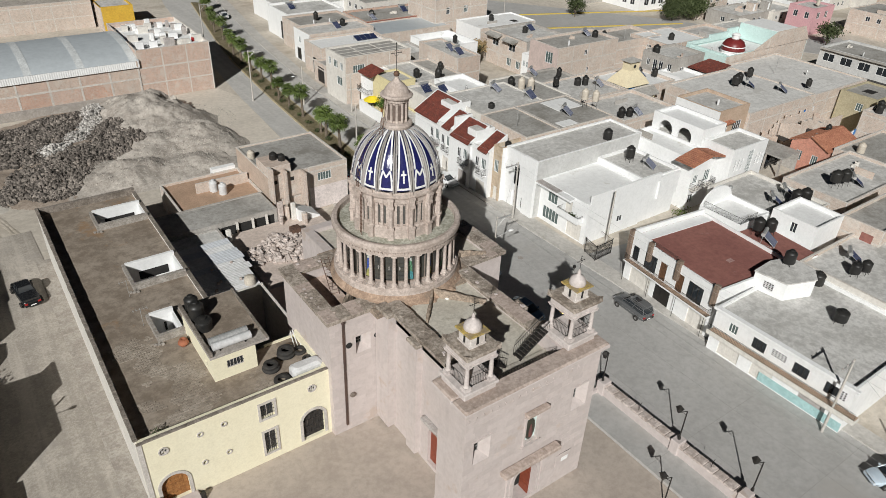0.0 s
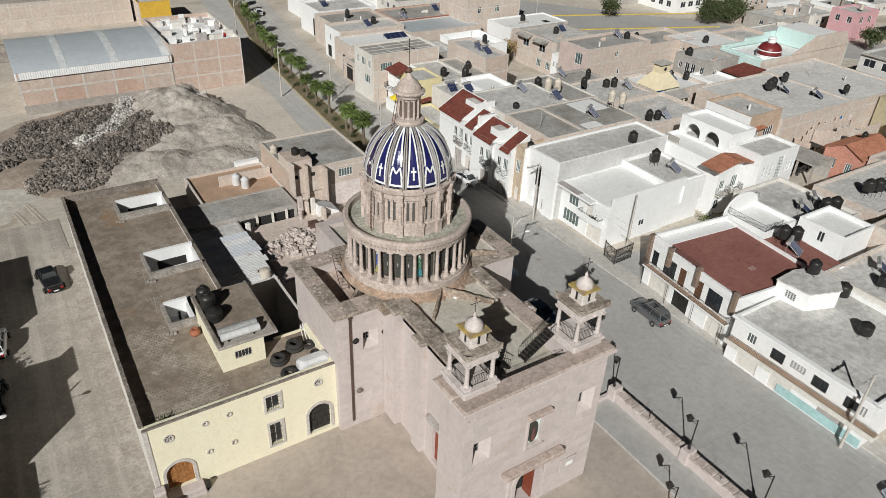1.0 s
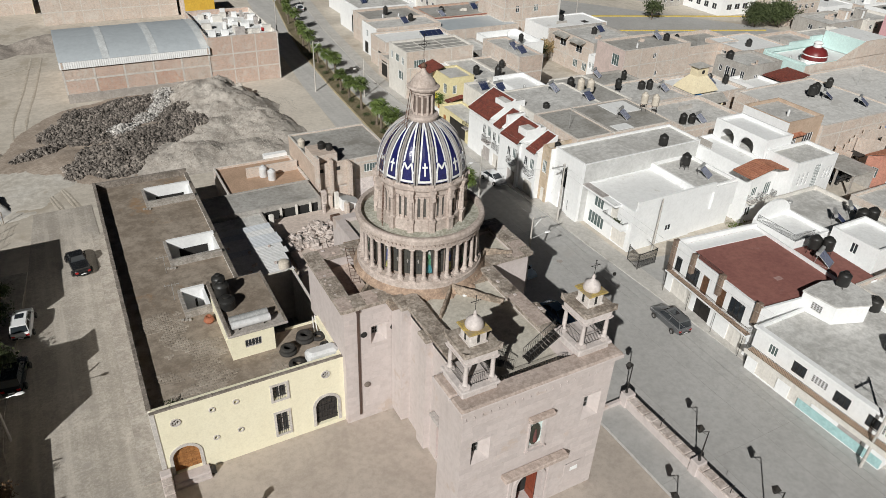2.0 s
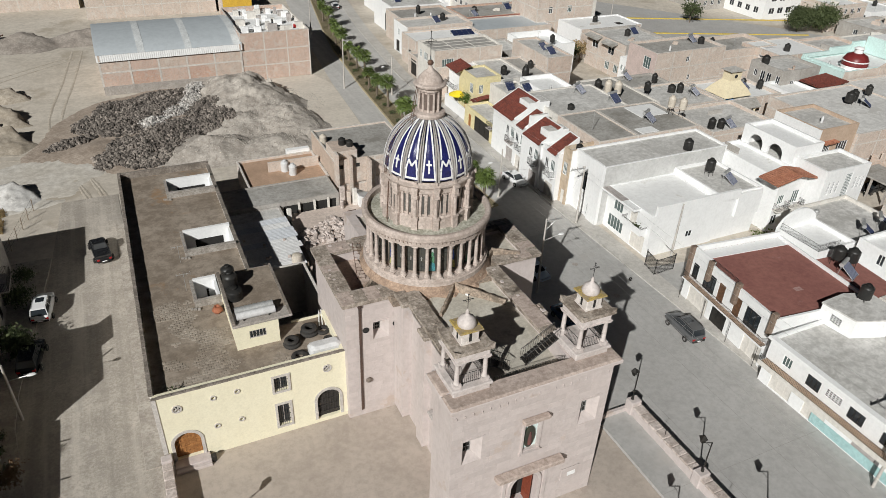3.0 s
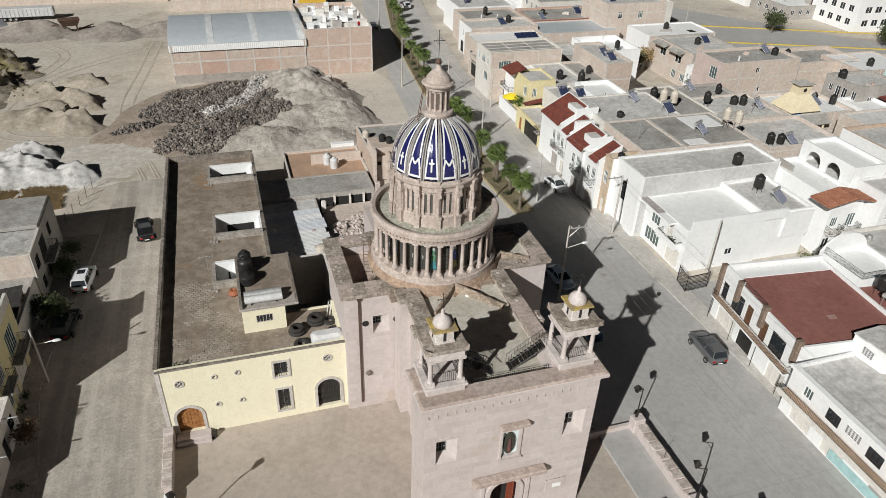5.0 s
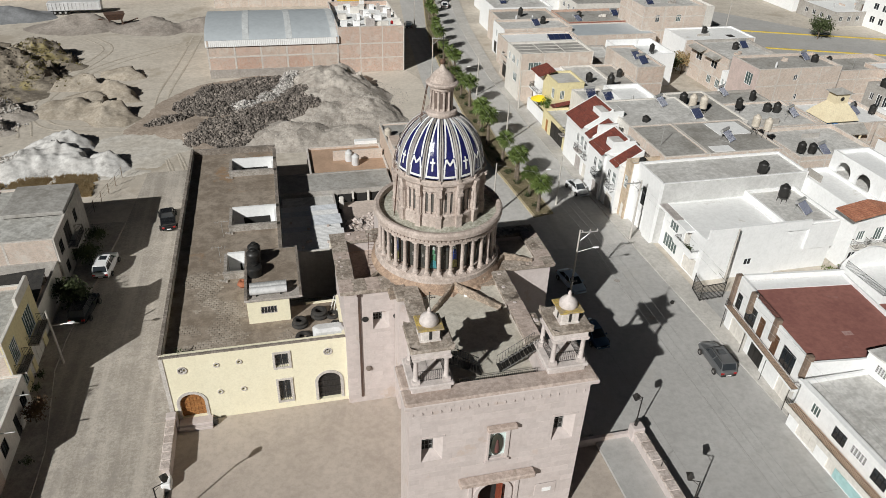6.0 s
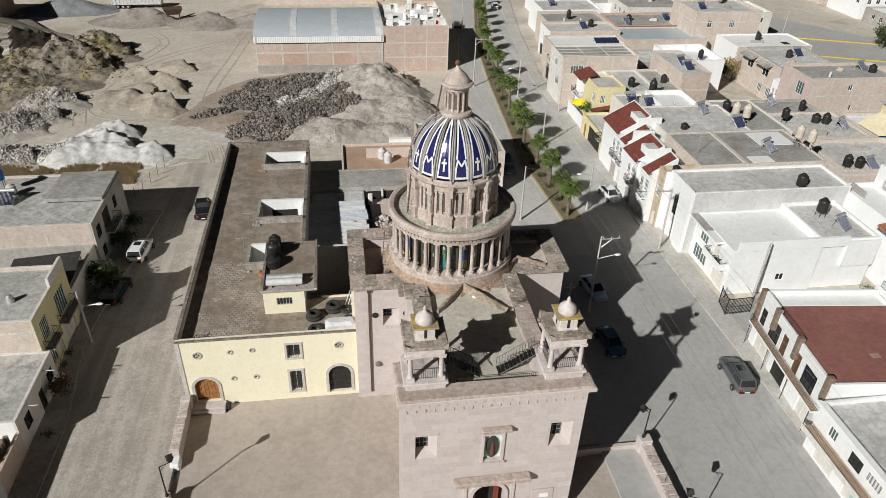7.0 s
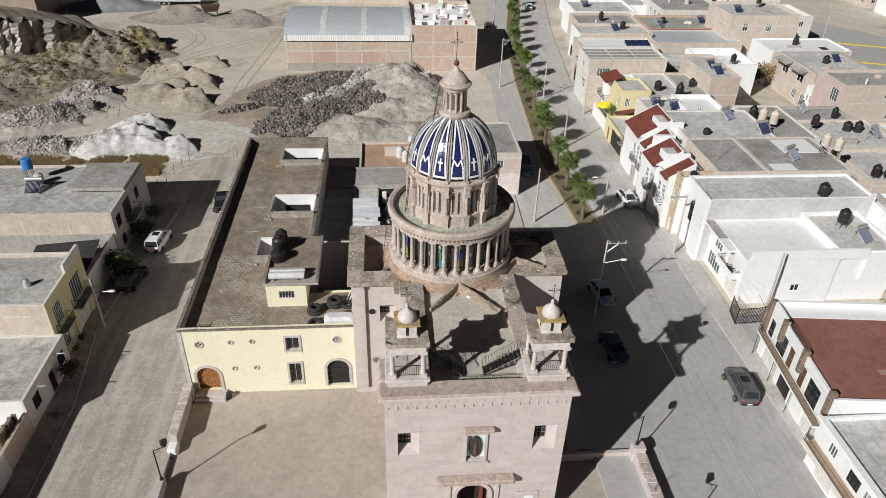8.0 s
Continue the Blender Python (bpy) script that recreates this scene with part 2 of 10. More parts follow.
STEEL = mat("galvanised steel", (0.62, 0.62, 0.61), (0.46, 0.46, 0.45), 0.8, 4, 0.4, 0.45, 0.1, metal=0.5)
SHEETROOF = mat("blue grey roofing sheet", (0.55, 0.59, 0.615), (0.50, 0.54, 0.565), 0.1, 1.0, 0.2, 0.55, 0.05, metal=0.2)
SHEETBLUE = mat("bluish corrugated sheet", (0.56, 0.58, 0.61), (0.46, 0.475, 0.50), 0.4, 3, 0.3, 0.55, 0.05, stain=(0.36, 0.28, 0.22), stain_scale=0.7, stain_at=0.62)
SHEETWHITE = mat("pale corrugated sheet", (0.66, 0.66, 0.66), (0.54, 0.535, 0.53), 0.4, 3, 0.3, 0.55, 0.05, stain=(0.4, 0.36, 0.32), stain_scale=0.6, stain_at=0.66)
BLACKPLASTIC = mat("black plastic tank", (0.018, 0.018, 0.018), (0.035, 0.033, 0.03), 1, 5, 0.4, 0.45, 0.05)
BEIGEPLASTIC = mat("beige plastic tank", (0.62, 0.56, 0.48), (0.52, 0.46, 0.38), 1, 5, 0.4, 0.5, 0.05)
BLUEPLASTIC = mat("blue plastic tank", (0.03, 0.22, 0.62), (0.03, 0.17, 0.48), 1, 5, 0.3, 0.4, 0.05)
SOLAR = mat("solar tubes", (0.015, 0.025, 0.07), (0.03, 0.04, 0.09), 3, 10, 0.4, 0.4, 0.0, spec=0.4)
RUBBER = mat("black rubber", (0.02, 0.02, 0.02), (0.05, 0.045, 0.04), 2, 8, 0.5, 0.8, 0.3)
GLASS = glass_mat("dark window glass", (0.025, 0.03, 0.035))
GLASSPALE = glass_mat("greenish window glass", (0.10, 0.135, 0.13), 0.12)
DARK = mat("unlit interior", (0.03, 0.028, 0.026), (0.02, 0.02, 0.02), 1, 4, 0.3, 0.95, 0.0)
WOOD = mat("honey wood door", (0.42, 0.20, 0.07), (0.28, 0.12, 0.04), 3, 10, 0.5, 0.6, 0.2)
WOODBROWN = mat("brown varnished door", (0.17, 0.085, 0.045), (0.10, 0.055, 0.032), 3, 10, 0.5, 0.55, 0.15)
WOODRED = mat("red brown door", (0.28, 0.07, 0.035), (0.20, 0.05, 0.03), 3, 10, 0.4, 0.6, 0.15)
WOODDARK = mat("dark door", (0.05, 0.045, 0.042), (0.03, 0.027, 0.025), 3, 10, 0.4, 0.6, 0.15)
PLANKWOOD = mat("weathered timber", (0.30, 0.24, 0.18), (0.19, 0.15, 0.11), 2, 8, 0.5, 0.9, 0.3)
TEAL = mat("turquoise paint", (0.42, 0.62, 0.62), (0.34, 0.52, 0.52), 0.5, 4, 0.4, 0.8, 0.08)
AQUA = mat("pale aqua paint", (0.60, 0.76, 0.73), (0.52, 0.68, 0.65), 0.5, 4, 0.3, 0.85, 0.08)
SALMON = mat("salmon paint", (0.62, 0.30, 0.22), (0.5, 0.24, 0.18), 0.5, 4, 0.4, 0.85, 0.08)
ROSE = mat("rose paint", (0.60, 0.36, 0.36), (0.5, 0.3, 0.3), 0.5, 4, 0.4, 0.85, 0.08)
OCHRE = mat("bright ochre paint", (0.70, 0.45, 0.06), (0.6, 0.36, 0.05), 0.5, 4, 0.4, 0.85, 0.08)
LEMON = mat("lemon paint", (0.74, 0.66, 0.40), (0.66, 0.57, 0.33), 0.5, 4, 0.3, 0.85, 0.08)
TANTILE = mat("tan floor tile", (0.46, 0.33, 0.24), (0.38, 0.27, 0.19), 0.8, 6, 0.35, 0.7, 0.1)
CANVAS = mat("yellow canvas", (0.85, 0.68, 0.03), (0.78, 0.58, 0.03), 1, 5, 0.2, 0.8, 0.05)
TANSTONE = brick_mat("tan stone cladding", (0.62, 0.50, 0.37), (0.50, 0.38, 0.27), (0.44, 0.37, 0.29), 0.4, 0.2, stain=(0.66, 0.56, 0.44))
MAROON = mat("maroon glazed dome", (0.20, 0.03, 0.03), (0.15, 0.02, 0.02), 1, 6, 0.4, 0.4, 0.05)
PALMLEAF = mat("palm leaf", (0.15, 0.20, 0.05), (0.075, 0.11, 0.025), 1.5, 5, 0.6, 0.6, 0.1, jitter=0.25)
LEAF = mat("dusty leaf", (0.09, 0.11, 0.04), (0.04, 0.055, 0.02), 1.5, 5, 0.6, 0.7, 0.1, jitter=0.25)
DRYLEAF = mat("dry straw", (0.46, 0.35, 0.19), (0.31, 0.215, 0.105), 1.0, 5, 0.6, 0.9, 0.2)
BARK = mat("palm bark", (0.20, 0.16, 0.12), (0.12, 0.095, 0.07), 2, 8, 0.6, 0.95, 0.5)
PAINTS = dict(grey=mat("grey car paint", (0.19, 0.195, 0.2), (0.17, 0.175, 0.18), 1, 8, 0.1, 0.28, 0, metal=0.5), blue=mat("pale blue car paint", (0.55, 0.64, 0.72), (0.53, 0.62, 0.70), 1, 8, 0.1, 0.28, 0, metal=0.0),
              white=mat("white car paint", (0.80, 0.80, 0.80), (0.75, 0.75, 0.75), 1, 8, 0.1, 0.3, 0), black=mat("black car paint", (0.015, 0.016, 0.018), (0.02, 0.02, 0.02), 1, 8, 0.1, 0.25, 0), deep=mat("slate blue car paint", (0.10, 0.16, 0.24), (0.09, 0.15, 0.22), 1, 8, 0.1, 0.25, 0, metal=0.3))
CHROME = mat("chrome", (0.7, 0.7, 0.7), (0.65, 0.65, 0.65), 1, 8, 0.1, 0.2, 0, metal=1.0)
REDLAMP = mat("red lamp lens", (0.35, 0.02, 0.02), (0.3, 0.02, 0.02), 1, 8, 0.1, 0.2, 0)
CLEARLAMP = mat("clear lamp lens", (0.75, 0.76, 0.78), (0.7, 0.7, 0.72), 1, 8, 0.1, 0.15, 0)
YELLOWLINE = mat("yellow road paint", (0.62, 0.46, 0.07), (0.5, 0.38, 0.10), 1, 5, 0.5, 0.8, 0.05)

# ---- building blocks ----
rnd = random.Random(7)


class Geo:
    """Collects vertices and faces for one part."""

    def __init__(self):
        self.v, self.f = [], []

    def add(self, vs, fs):
        k = len(self.v)
        self.v += [tuple(p) for p in vs]
        self.f += [tuple(i + k for i in f) for f in fs]
        return self

    def box(self, x0, x1, y0, y1, z0, z1, m=None):
        vs = [(x, y, z) for z in (z0, z1) for x, y in ((x0, y0), (x1, y0), (x1, y1), (x0, y1))]
        if m:
            vs = [m @ Vector(p) for p in vs]
        return self.add(vs, [(3, 2, 1, 0), (4, 5, 6, 7), (0, 1, 5, 4), (1, 2, 6, 5), (2, 3, 7, 6), (3, 0, 4, 7)])

    def block(self, x0, x1, y0, y1, z0, z1, b=0.03):
        """A box with its upper and upright edges chamfered."""
        rings = []
        for z, o in ((z0, 0), (z1 - b, 0), (z1, b)):
            a, c, d, e = x0 + o, x1 - o, y0 + o, y1 - o
            rings.append([(a + b, d, z), (c - b, d, z), (c, d + b, z), (c, e - b, z), (c - b, e, z), (a + b, e, z), (a, e - b, z), (a, d + b, z)])
        return self.loft(rings, True)

    def loft(self, rings, caps=False, closed=True):
        n = len(rings[0])
        fs = []
        for r in range(len(rings) - 1):
            for i in range(n if closed else n - 1):
                j = (i + 1) % n
                fs.append((r * n + i, r * n + j, (r + 1) * n + j, (r + 1) * n + i))
        if caps:
            fs += [tuple(range(n - 1, -1, -1)), tuple(range((len(rings) - 1) * n, len(rings) * n))]
        return self.add([p for r in rings for p in r], fs)

    def prism(self, pts, z0, z1):
        return self.loft([[(x, y, z0) for x, y in pts], [(x, y, z1) for x, y in pts]], True)

    def lathe(self, prof, n=24, cx=0, cy=0, a0=0.0, a1=2 * math.pi):
        full = abs(a1 - a0 - 2 * math.pi) < 1e-6
        k = n if full else n + 1
        rings = [[(cx + r * math.cos(a0 + (a1 - a0) * i / n), cy + r * math.sin(a0 + (a1 - a0) * i / n), z) for i in range(k)] for r, z in prof]
        return self.loft(rings, False, full)

    def tube(self, path, r, n=6, r1=None):
        rings = []
        path = [Vector(p) for p in path]
        for i, p in enumerate(path):
            d = (path[min(i + 1, len(path) - 1)] - path[max(i - 1, 0)]).normalized()
            s = d.cross(Vector((0, 0, 1)) if abs(d.z) < 0.9 else Vector((1, 0, 0))).normalized()
            u = s.cross(d)
            q = r if r1 is None else r + (r1 - r) * i / max(1, len(path) - 1)
            rings.append([p + q * (math.cos(2 * math.pi * k / n) * s + math.sin(2 * math.pi * k / n) * u) for k in range(n)])
        return self.loft(rings, True)

    def mesh(self, name, material, smooth=None):
        me = bpy.data.meshes.new(name)
        me.from_pydata([tuple(p) for p in self.v], [], self.f)
        bm = bmesh.new()
        bm.from_mesh(me)
        bmesh.ops.remove_doubles(bm, verts=bm.verts, dist=0.0004)
        bmesh.ops.recalc_face_normals(bm, faces=bm.faces)
        bm.to_mesh(me)
        bm.free()
        me.materials.append(material)
        if smooth is not None:
            me.polygons.foreach_set("use_smooth", [True] * len(me.polygons))
            me.set_sharp_from_angle(angle=radians(smooth))
        return me


def part(name, g, material, parent=None, label="", smooth=None, at=None):
    """One mesh object under its thing (or part). g: a Geo, or a mesh to share."""
    ob = new(name, g if isinstance(g, bpy.types.Mesh) else g.mesh(name, material, smooth))
    ob.parent = parent
    if at is not None:
        ob.matrix_local = at if isinstance(at, Matrix) else Matrix.Translation(at)
    return tagged(ob, label) if label else ob


def thing(name, label, category, at=(0, 0, 0), rz=0.0, group="", kind=""):
    ob = new(name)
    ob.empty_display_size = 0.3
    ob.matrix_basis = pose(*at, 0, 0, rz)
    return tagged(ob, label, category, group, kind)


def solo(name, g, material, label, category, group="", kind="", smooth=None):
    return tagged(part(name, g, material, None, "", smooth), label, category, group, kind)


def cells(g, u0, u1, z0, z1, ops, place):
    """A wall from u0 to u1 and z0 to z1 with rectangular openings (u0, u1, z0, z1) through it; place(u, z) gives its two faces' points."""
    us = sorted({u0, u1, *[v for o in ops for v in o[:2] if u0 < v < u1]})
    zs = sorted({z0, z1, *[v for o in ops for v in o[2:4] if z0 < v < z1]})
    nu, nz = len(us) - 1, len(zs) - 1
    full = [[not any(o[0] < (us[i] + us[i + 1]) / 2 < o[1] and o[2] < (zs[j] + zs[j + 1]) / 2 < o[3] for o in ops) for j in range(nz)] for i in range(nu)]
    vs = [p for u in us for z in zs for p in place(u, z)]

    def at(i, j, k):
        return 2 * (i * (nz + 1) + j) + k

    def solid(i, j):
        return 0 <= i < nu and 0 <= j < nz and full[i][j]

    fs = []
    for i in range(nu):
        for j in range(nz):
            if not full[i][j]:
                continue
            c = ((i, j), (i + 1, j), (i + 1, j + 1), (i, j + 1))
            fs += [tuple(at(*q, 0) for q in c), tuple(at(*q, 1) for q in reversed(c))]
            for (p, q), (di, dj) in zip(((c[0], c[1]), (c[1], c[2]), (c[2], c[3]), (c[3], c[0])), ((0, -1), (1, 0), (0, 1), (-1, 0))):
                if not solid(i + di, j + dj):
                    fs.append((at(*p, 0), at(*p, 1), at(*q, 1), at(*q, 0)))
    used = sorted({k for f in fs for k in f})
    new_at = {k: n for n, k in enumerate(used)}
    g.add([vs[k] for k in used], [tuple(new_at[k] for k in f) for f in fs])


SIDES = {"s": lambda o, t: (lambda u, z: ((u, o, z), (u, o + t, z))), "n": lambda o, t: (lambda u, z: ((u, o, z), (u, o - t, z))),
         "w": lambda o, t: (lambda u, z: ((o, u, z), (o + t, u, z))), "e": lambda o, t: (lambda u, z: ((o, u, z), (o - t, u, z)))}


def wall(name, side, o, u0, u1, z0, z1, material, parent, ops=(), t=0.25, label=""):
    """A wall whose outer face lies at o on that side, with openings through it."""
    g = Geo()
    cells(g, u0, u1, z0, z1, list(ops), SIDES[side](o, t))
    return part(name, g, material, parent, label)


def slab_on(side, o, u0, u1, z0, z1, out, inn=0.0, g=None):
    """A box lying on a wall's face: from inn behind it to out in front of it."""
    g = g or Geo()
    a, b = (o - out, o + inn) if side in "sw" else (o - inn, o + out)
    return g.box(u0, u1, a, b, z0, z1) if side in "sn" else g.box(a, b, u0, u1, z0, z1)


def window(side, o, u0, u1, z0, z1, parent, frame_mat=None, glass=None, bars=2, sill=None, depth=0.14, name="window"):
    """A window set into an opening: frame, pane, mullions and, where it has one, a sill."""
    frame_mat, glass = frame_mat or WHITE, glass or GLASS
    f = 0.06
    g = Geo()
    for a, b, c, d in ((u0, u0 + f, z0, z1), (u1 - f, u1, z0, z1), (u0 + f, u1 - f, z0, z0 + f), (u0 + f, u1 - f, z1 - f, z1)):
        slab_on(side, o, a, b, c, d, -depth + 0.07, depth, g)
    for k in range(1, bars):
        m = u0 + (u1 - u0) * k / bars
        slab_on(side, o, m - 0.025, m + 0.025, z0 + f, z1 - f, -depth + 0.06, depth, g)
    w = part(name, g, frame_mat, parent)
    part("pane", slab_on(side, o, u0 + f, u1 - f, z0 + f, z1 - f, -depth + 0.02, depth + 0.012), glass, w)
    if sill:
        part("sill", slab_on(side, o, u0 - 0.08, u1 + 0.08, z0 - 0.1, z0, 0.1), sill, w)
    return w


def door(side, o, u0, u1, z0, z1, parent, material=None, depth=0.12, ribs=3, name="door"):
    d = part(name, slab_on(side, o, u0, u1, z0, z1, -depth, depth + 0.06), material or WOODDARK, parent)
    for k in range(ribs + 1):
        m = u0 + (u1 - u0) * k / ribs
        part("door_rail", slab_on(side, o, max(u0, m - 0.04), min(u1, m + 0.04), z0, z1, -depth + 0.03, depth), material or WOODDARK, d)
    return d


def rail(g, p, q, h=0.9, step=0.13, r=0.013):
    """An iron railing from p to q: two bars and uprights."""
    p, q = Vector(p), Vector(q)
    n = max(2, round((q - p).length / step))
    up = Vector((0, 0, h))
    g.tube([p + up, q + up], r * 1.8, 4)
    g.tube([p + up * 0.08, q + up * 0.08], r * 1.3, 4)
    for i in range(n + 1):
        a = p + (q - p) * i / n
        g.tube([a, a + up], r * (1.7 if i in (0, n) else 1), 4)


HEAPS = []


def heap_height(x, y, cx, cy, rx, ry, h, seed, rough, rz, power, cut=9.0):
    """The height of one heap at a place: a cone of repose broken up by noise."""
    ca, sa = math.cos(rz), math.sin(rz)
    u, v = ((x - cx) * ca + (y - cy) * sa) / rx, (-(x - cx) * sa + (y - cy) * ca) / ry
    d = math.sqrt(u * u + v * v + 0.03) - 0.1
    s = max(0.0, 1 - d * (1 + 0.25 * noise.noise((u * 1.6 + seed, v * 1.6, seed))))
    if s <= 0.0:
        return -0.06
    z = h * s ** power * (1 + rough * 1.6 * noise.fractal((x * 0.3 + seed, y * 0.3, 0), 1.0, 2.0, 3))
    # the dug face: beyond the cut line the heap drops steeply
    w = ((x - cx) * 0.73 + (y - cy) * 0.69) / max(rx, ry) + 0.22 * noise.fractal((x * 0.35, y * 0.35, seed), 1.0, 2.0, 2)
    k = min(1.0, max(0.0, (w - cut) / 0.08))
    z = z * (1 - k) - 0.12 * k
    return z + (1 - k) * (rough * h * 0.25 * min(1, s * 4) * noise.noise((x * 1.1, y * 1.1, seed)) + 0.09 * min(1, s * 8) * noise.fractal((x * 1.6, y * 1.6, seed), 0.8, 2.0, 4))


def heap_z(x, y):
    return max([heap_height(x, y, *p) for p in HEAPS] + [0.0])


def rock(g, x, y, z, r, rr):
    """One uneven stone."""
    t = (1 + 5 ** 0.5) / 2
    base = [(-1, t, 0), (1, t, 0), (-1, -t, 0), (1, -t, 0), (0, -1, t), (0, 1, t), (0, -1, -t), (0, 1, -t), (t, 0, -1), (t, 0, 1), (-t, 0, -1), (-t, 0, 1)]
    fs = [(0, 11, 5), (0, 5, 1), (0, 1, 7), (0, 7, 10), (0, 10, 11), (1, 5, 9), (5, 11, 4), (11, 10, 2), (10, 7, 6), (7, 1, 8), (3, 9, 4), (3, 4, 2), (3, 2, 6), (3, 6, 8), (3, 8, 9), (4, 9, 5), (2, 4, 11), (6, 2, 10), (8, 6, 7), (9, 8, 1)]
    e = Euler((rr.uniform(0, 6), rr.uniform(0, 6), rr.uniform(0, 6))).to_matrix()
    s = Vector((rr.uniform(0.35, 0.6), rr.uniform(0.3, 0.55), rr.uniform(0.25, 0.5))) * r
    g.add([e @ Vector([c * k * rr.uniform(0.8, 1.2) for c, k in zip(p, s)]) + Vector((x, y, z)) for p in base], fs)


# ---- ground, streets ----
g = Geo()
nx = [-900, -400, -200, -120, -80, -50, -30, -16.6, -15.2, 0, 23.4, 24.6, 30, 60, 90, 140, 220, 400, 900]
ny = [-300, -120, -60, -30, -0.1, 0.3, 30, 60, 90, 120, 160, 220, 320, 500, 900, 1600]
g.loft([[(x, y, -0.6 if -16 < x < 24 and y < 0 else -0.02) for x in nx] for y in ny], False, False)
g2 = Geo().prism([(5.0, 90.0), (4.0, 84.0), (9.0, 74.0), (13.0, 58.0), (16.0, 48.2), (20.4, 48.2), (22.2, 56.0), (23.4, 72.0), (24.0, 84.0), (22.3, 90.0)], -0.1, 0.012)
tagged(part("sand_lot", g2, SANDLOT), "pale smooth sandy lot beside the avenue", "ground", kind="structure")
tagged(part("ground", g, DIRT), "pale bare trodden earth of the open lots", "ground", kind="structure")


def strip(name, left, right, material, z, label, category, thick=0.3, kind="structure"):
    """A road or pavement between two edge lines."""
    g = Geo()
    rings = [[(l[0], l[1], z - thick), (l[0], l[1], z), (r[0], r[1], z), (r[0], r[1], z - thick)] for l, r in zip(left, right)]
    g.loft(rings, True)
    return tagged(part(name, g, material), label, category, kind=kind)


# the avenue east of the church, its two carriageways either side of the palms
AVE_L = [(20.2, -60), (20.2, -8), (20.6, 20), (22.0, 50), (24.2, 84), (27.8, 120), (33, 160), (48, 240)]
AVE_R = [(38.6, -60), (38.6, -8), (37.9, 20), (37.6, 50), (38.0, 84), (41.5, 120), (47, 160), (62, 240)]
strip("road", AVE_L[:3], AVE_R[:3], ROAD, 0.0, "grey concrete street with dusty worn lanes", "road")
strip("road", AVE_L[2:], AVE_R[2:], FARROAD, 0.0, "pale dusty concrete avenue on both sides of the palms", "road")
PAVE_R = [(40.6, -60), (40.6, -8), (40.6, 20), (39.9, 50), (40.2, 84), (44.0, 120), (50, 160), (66, 240)]
strip("pavement", AVE_R, PAVE_R, PAVE, 0.14, "raised concrete pavement along the house fronts", "pavement")
strip("pavement", [(18.3, -9.0), (18.3, 20), (19.0, 34), (20.4, 47)], [(20.2, -9.0), (20.6, 20), (21.0, 34), (21.3, 47)], PAVE, 0.13, "narrow pavement beside the church", "pavement")
strip("road", [(38.5, 2.9), (38.5, 8.8)], [(88, -6), (88, 2)], ROAD, 0.03, "pale concrete side lane behind the iron gate", "road")
strip("road", [(96, 80), (142, 63), (156, 46), (164, 36)], [(112, 135), (150, 86), (164, 60), (178, 50)], ROAD, 0.03, "wide grey highway beyond the houses", "road")
strip("road", [(-25.1, -60), (-25.1, -1.5), (-26.5, 8.5), (-26.4, 13), (-24.4, 30), (-23.0, 50)], [(-15.3, -60), (-15.3, -1.5), (-15.5, 8.5), (-15.5, 13), (-15.7, 30), (-16.2, 50)], COBBLE, 0.02, "dusty cobbled side street with wheel ruts", "road")
strip("pavement", [(-28.2, -60), (-28.2, -1.5), (-28.2, 8.5), (-28.2, 13), (-28.2, 36)], [(-25.1, -60), (-25.1, -1.5), (-26.5, 8.5), (-26.4, 13), (-24.0, 36)], KERB, 0.14, "broken concrete pavement along the side street", "pavement")
strip("forecourt", [(-15.0, -60), (-15.0, -0.02)], [(23.3, -60), (23.3, -0.02)], FLOORSTONE, -0.4, "pinkish stone forecourt in front of the church", "forecourt")
strip("forecourt", [(15.4, -0.02), (15.4, -0.01)], [(18.3, -0.02), (18.3, -0.01)], FLOORSTONE, 0.05, "pinkish stone strip beside the church", "forecourt")
# the palms' median: kerb ring and soil
MED = [((27.9, 28.0), (30.9, 28.6)), ((26.7, 46.5), (30.3, 47)), ((28.6, 80), (31.7, 80)), ((30.6, 104), (33.6, 104)), ((33.2, 122), (36.2, 121)), ((40, 160), (43, 158))]
strip("median", [a for a, b in MED], [b for a, b in MED], KERBYELLOW, 0.16, "long traffic median with a faded yellow kerb", "median")
strip("median", [(a[0] + 0.28, a[1] + 0.3) for a, b in MED], [(b[0] - 0.28, b[1] + 0.3) for a, b in MED], SOIL, 0.22, "dry planting soil inside the median", "soil")
g = Geo()
for k in range(4):
    y = -46 + k * 9.2
    g.box(20.3, 38.5, y, y + 0.03, -0.004, 0.004)
for x in (26.3, 32.4):
    g.box(x, x + 0.03, -50, 22, -0.004, 0.0045)
solo("road_joints", g, mat("tarred joint", (0.36, 0.345, 0.325), (0.3, 0.29, 0.27), 1, 5, 0.4, 0.9, 0.05), "thin tarred joints between the street's concrete bays", "joint", kind="structure")
for x0, x1, y0, y1 in ((98, 150, 98.5, 80), (104, 160, 112, 92)):
    g = Geo()
    g.add([(x0, y0, 0.04), (x1, y1, 0.04), (x1, y1 + 0.3, 0.04), (x0, y0 + 0.35, 0.04), (x0, y0, 0.3), (x1, y1, 0.3), (x1, y1 + 0.3, 0.3), (x0, y0 + 0.35, 0.3)], [(4, 5, 6, 7), (0, 1, 5, 4), (2, 3, 7, 6), (0, 4, 7, 3), (1, 2, 6, 5)])
    solo("highway_kerb", g, YELLOWLINE, "yellow painted kerb of the highway", "kerb", kind="structure")


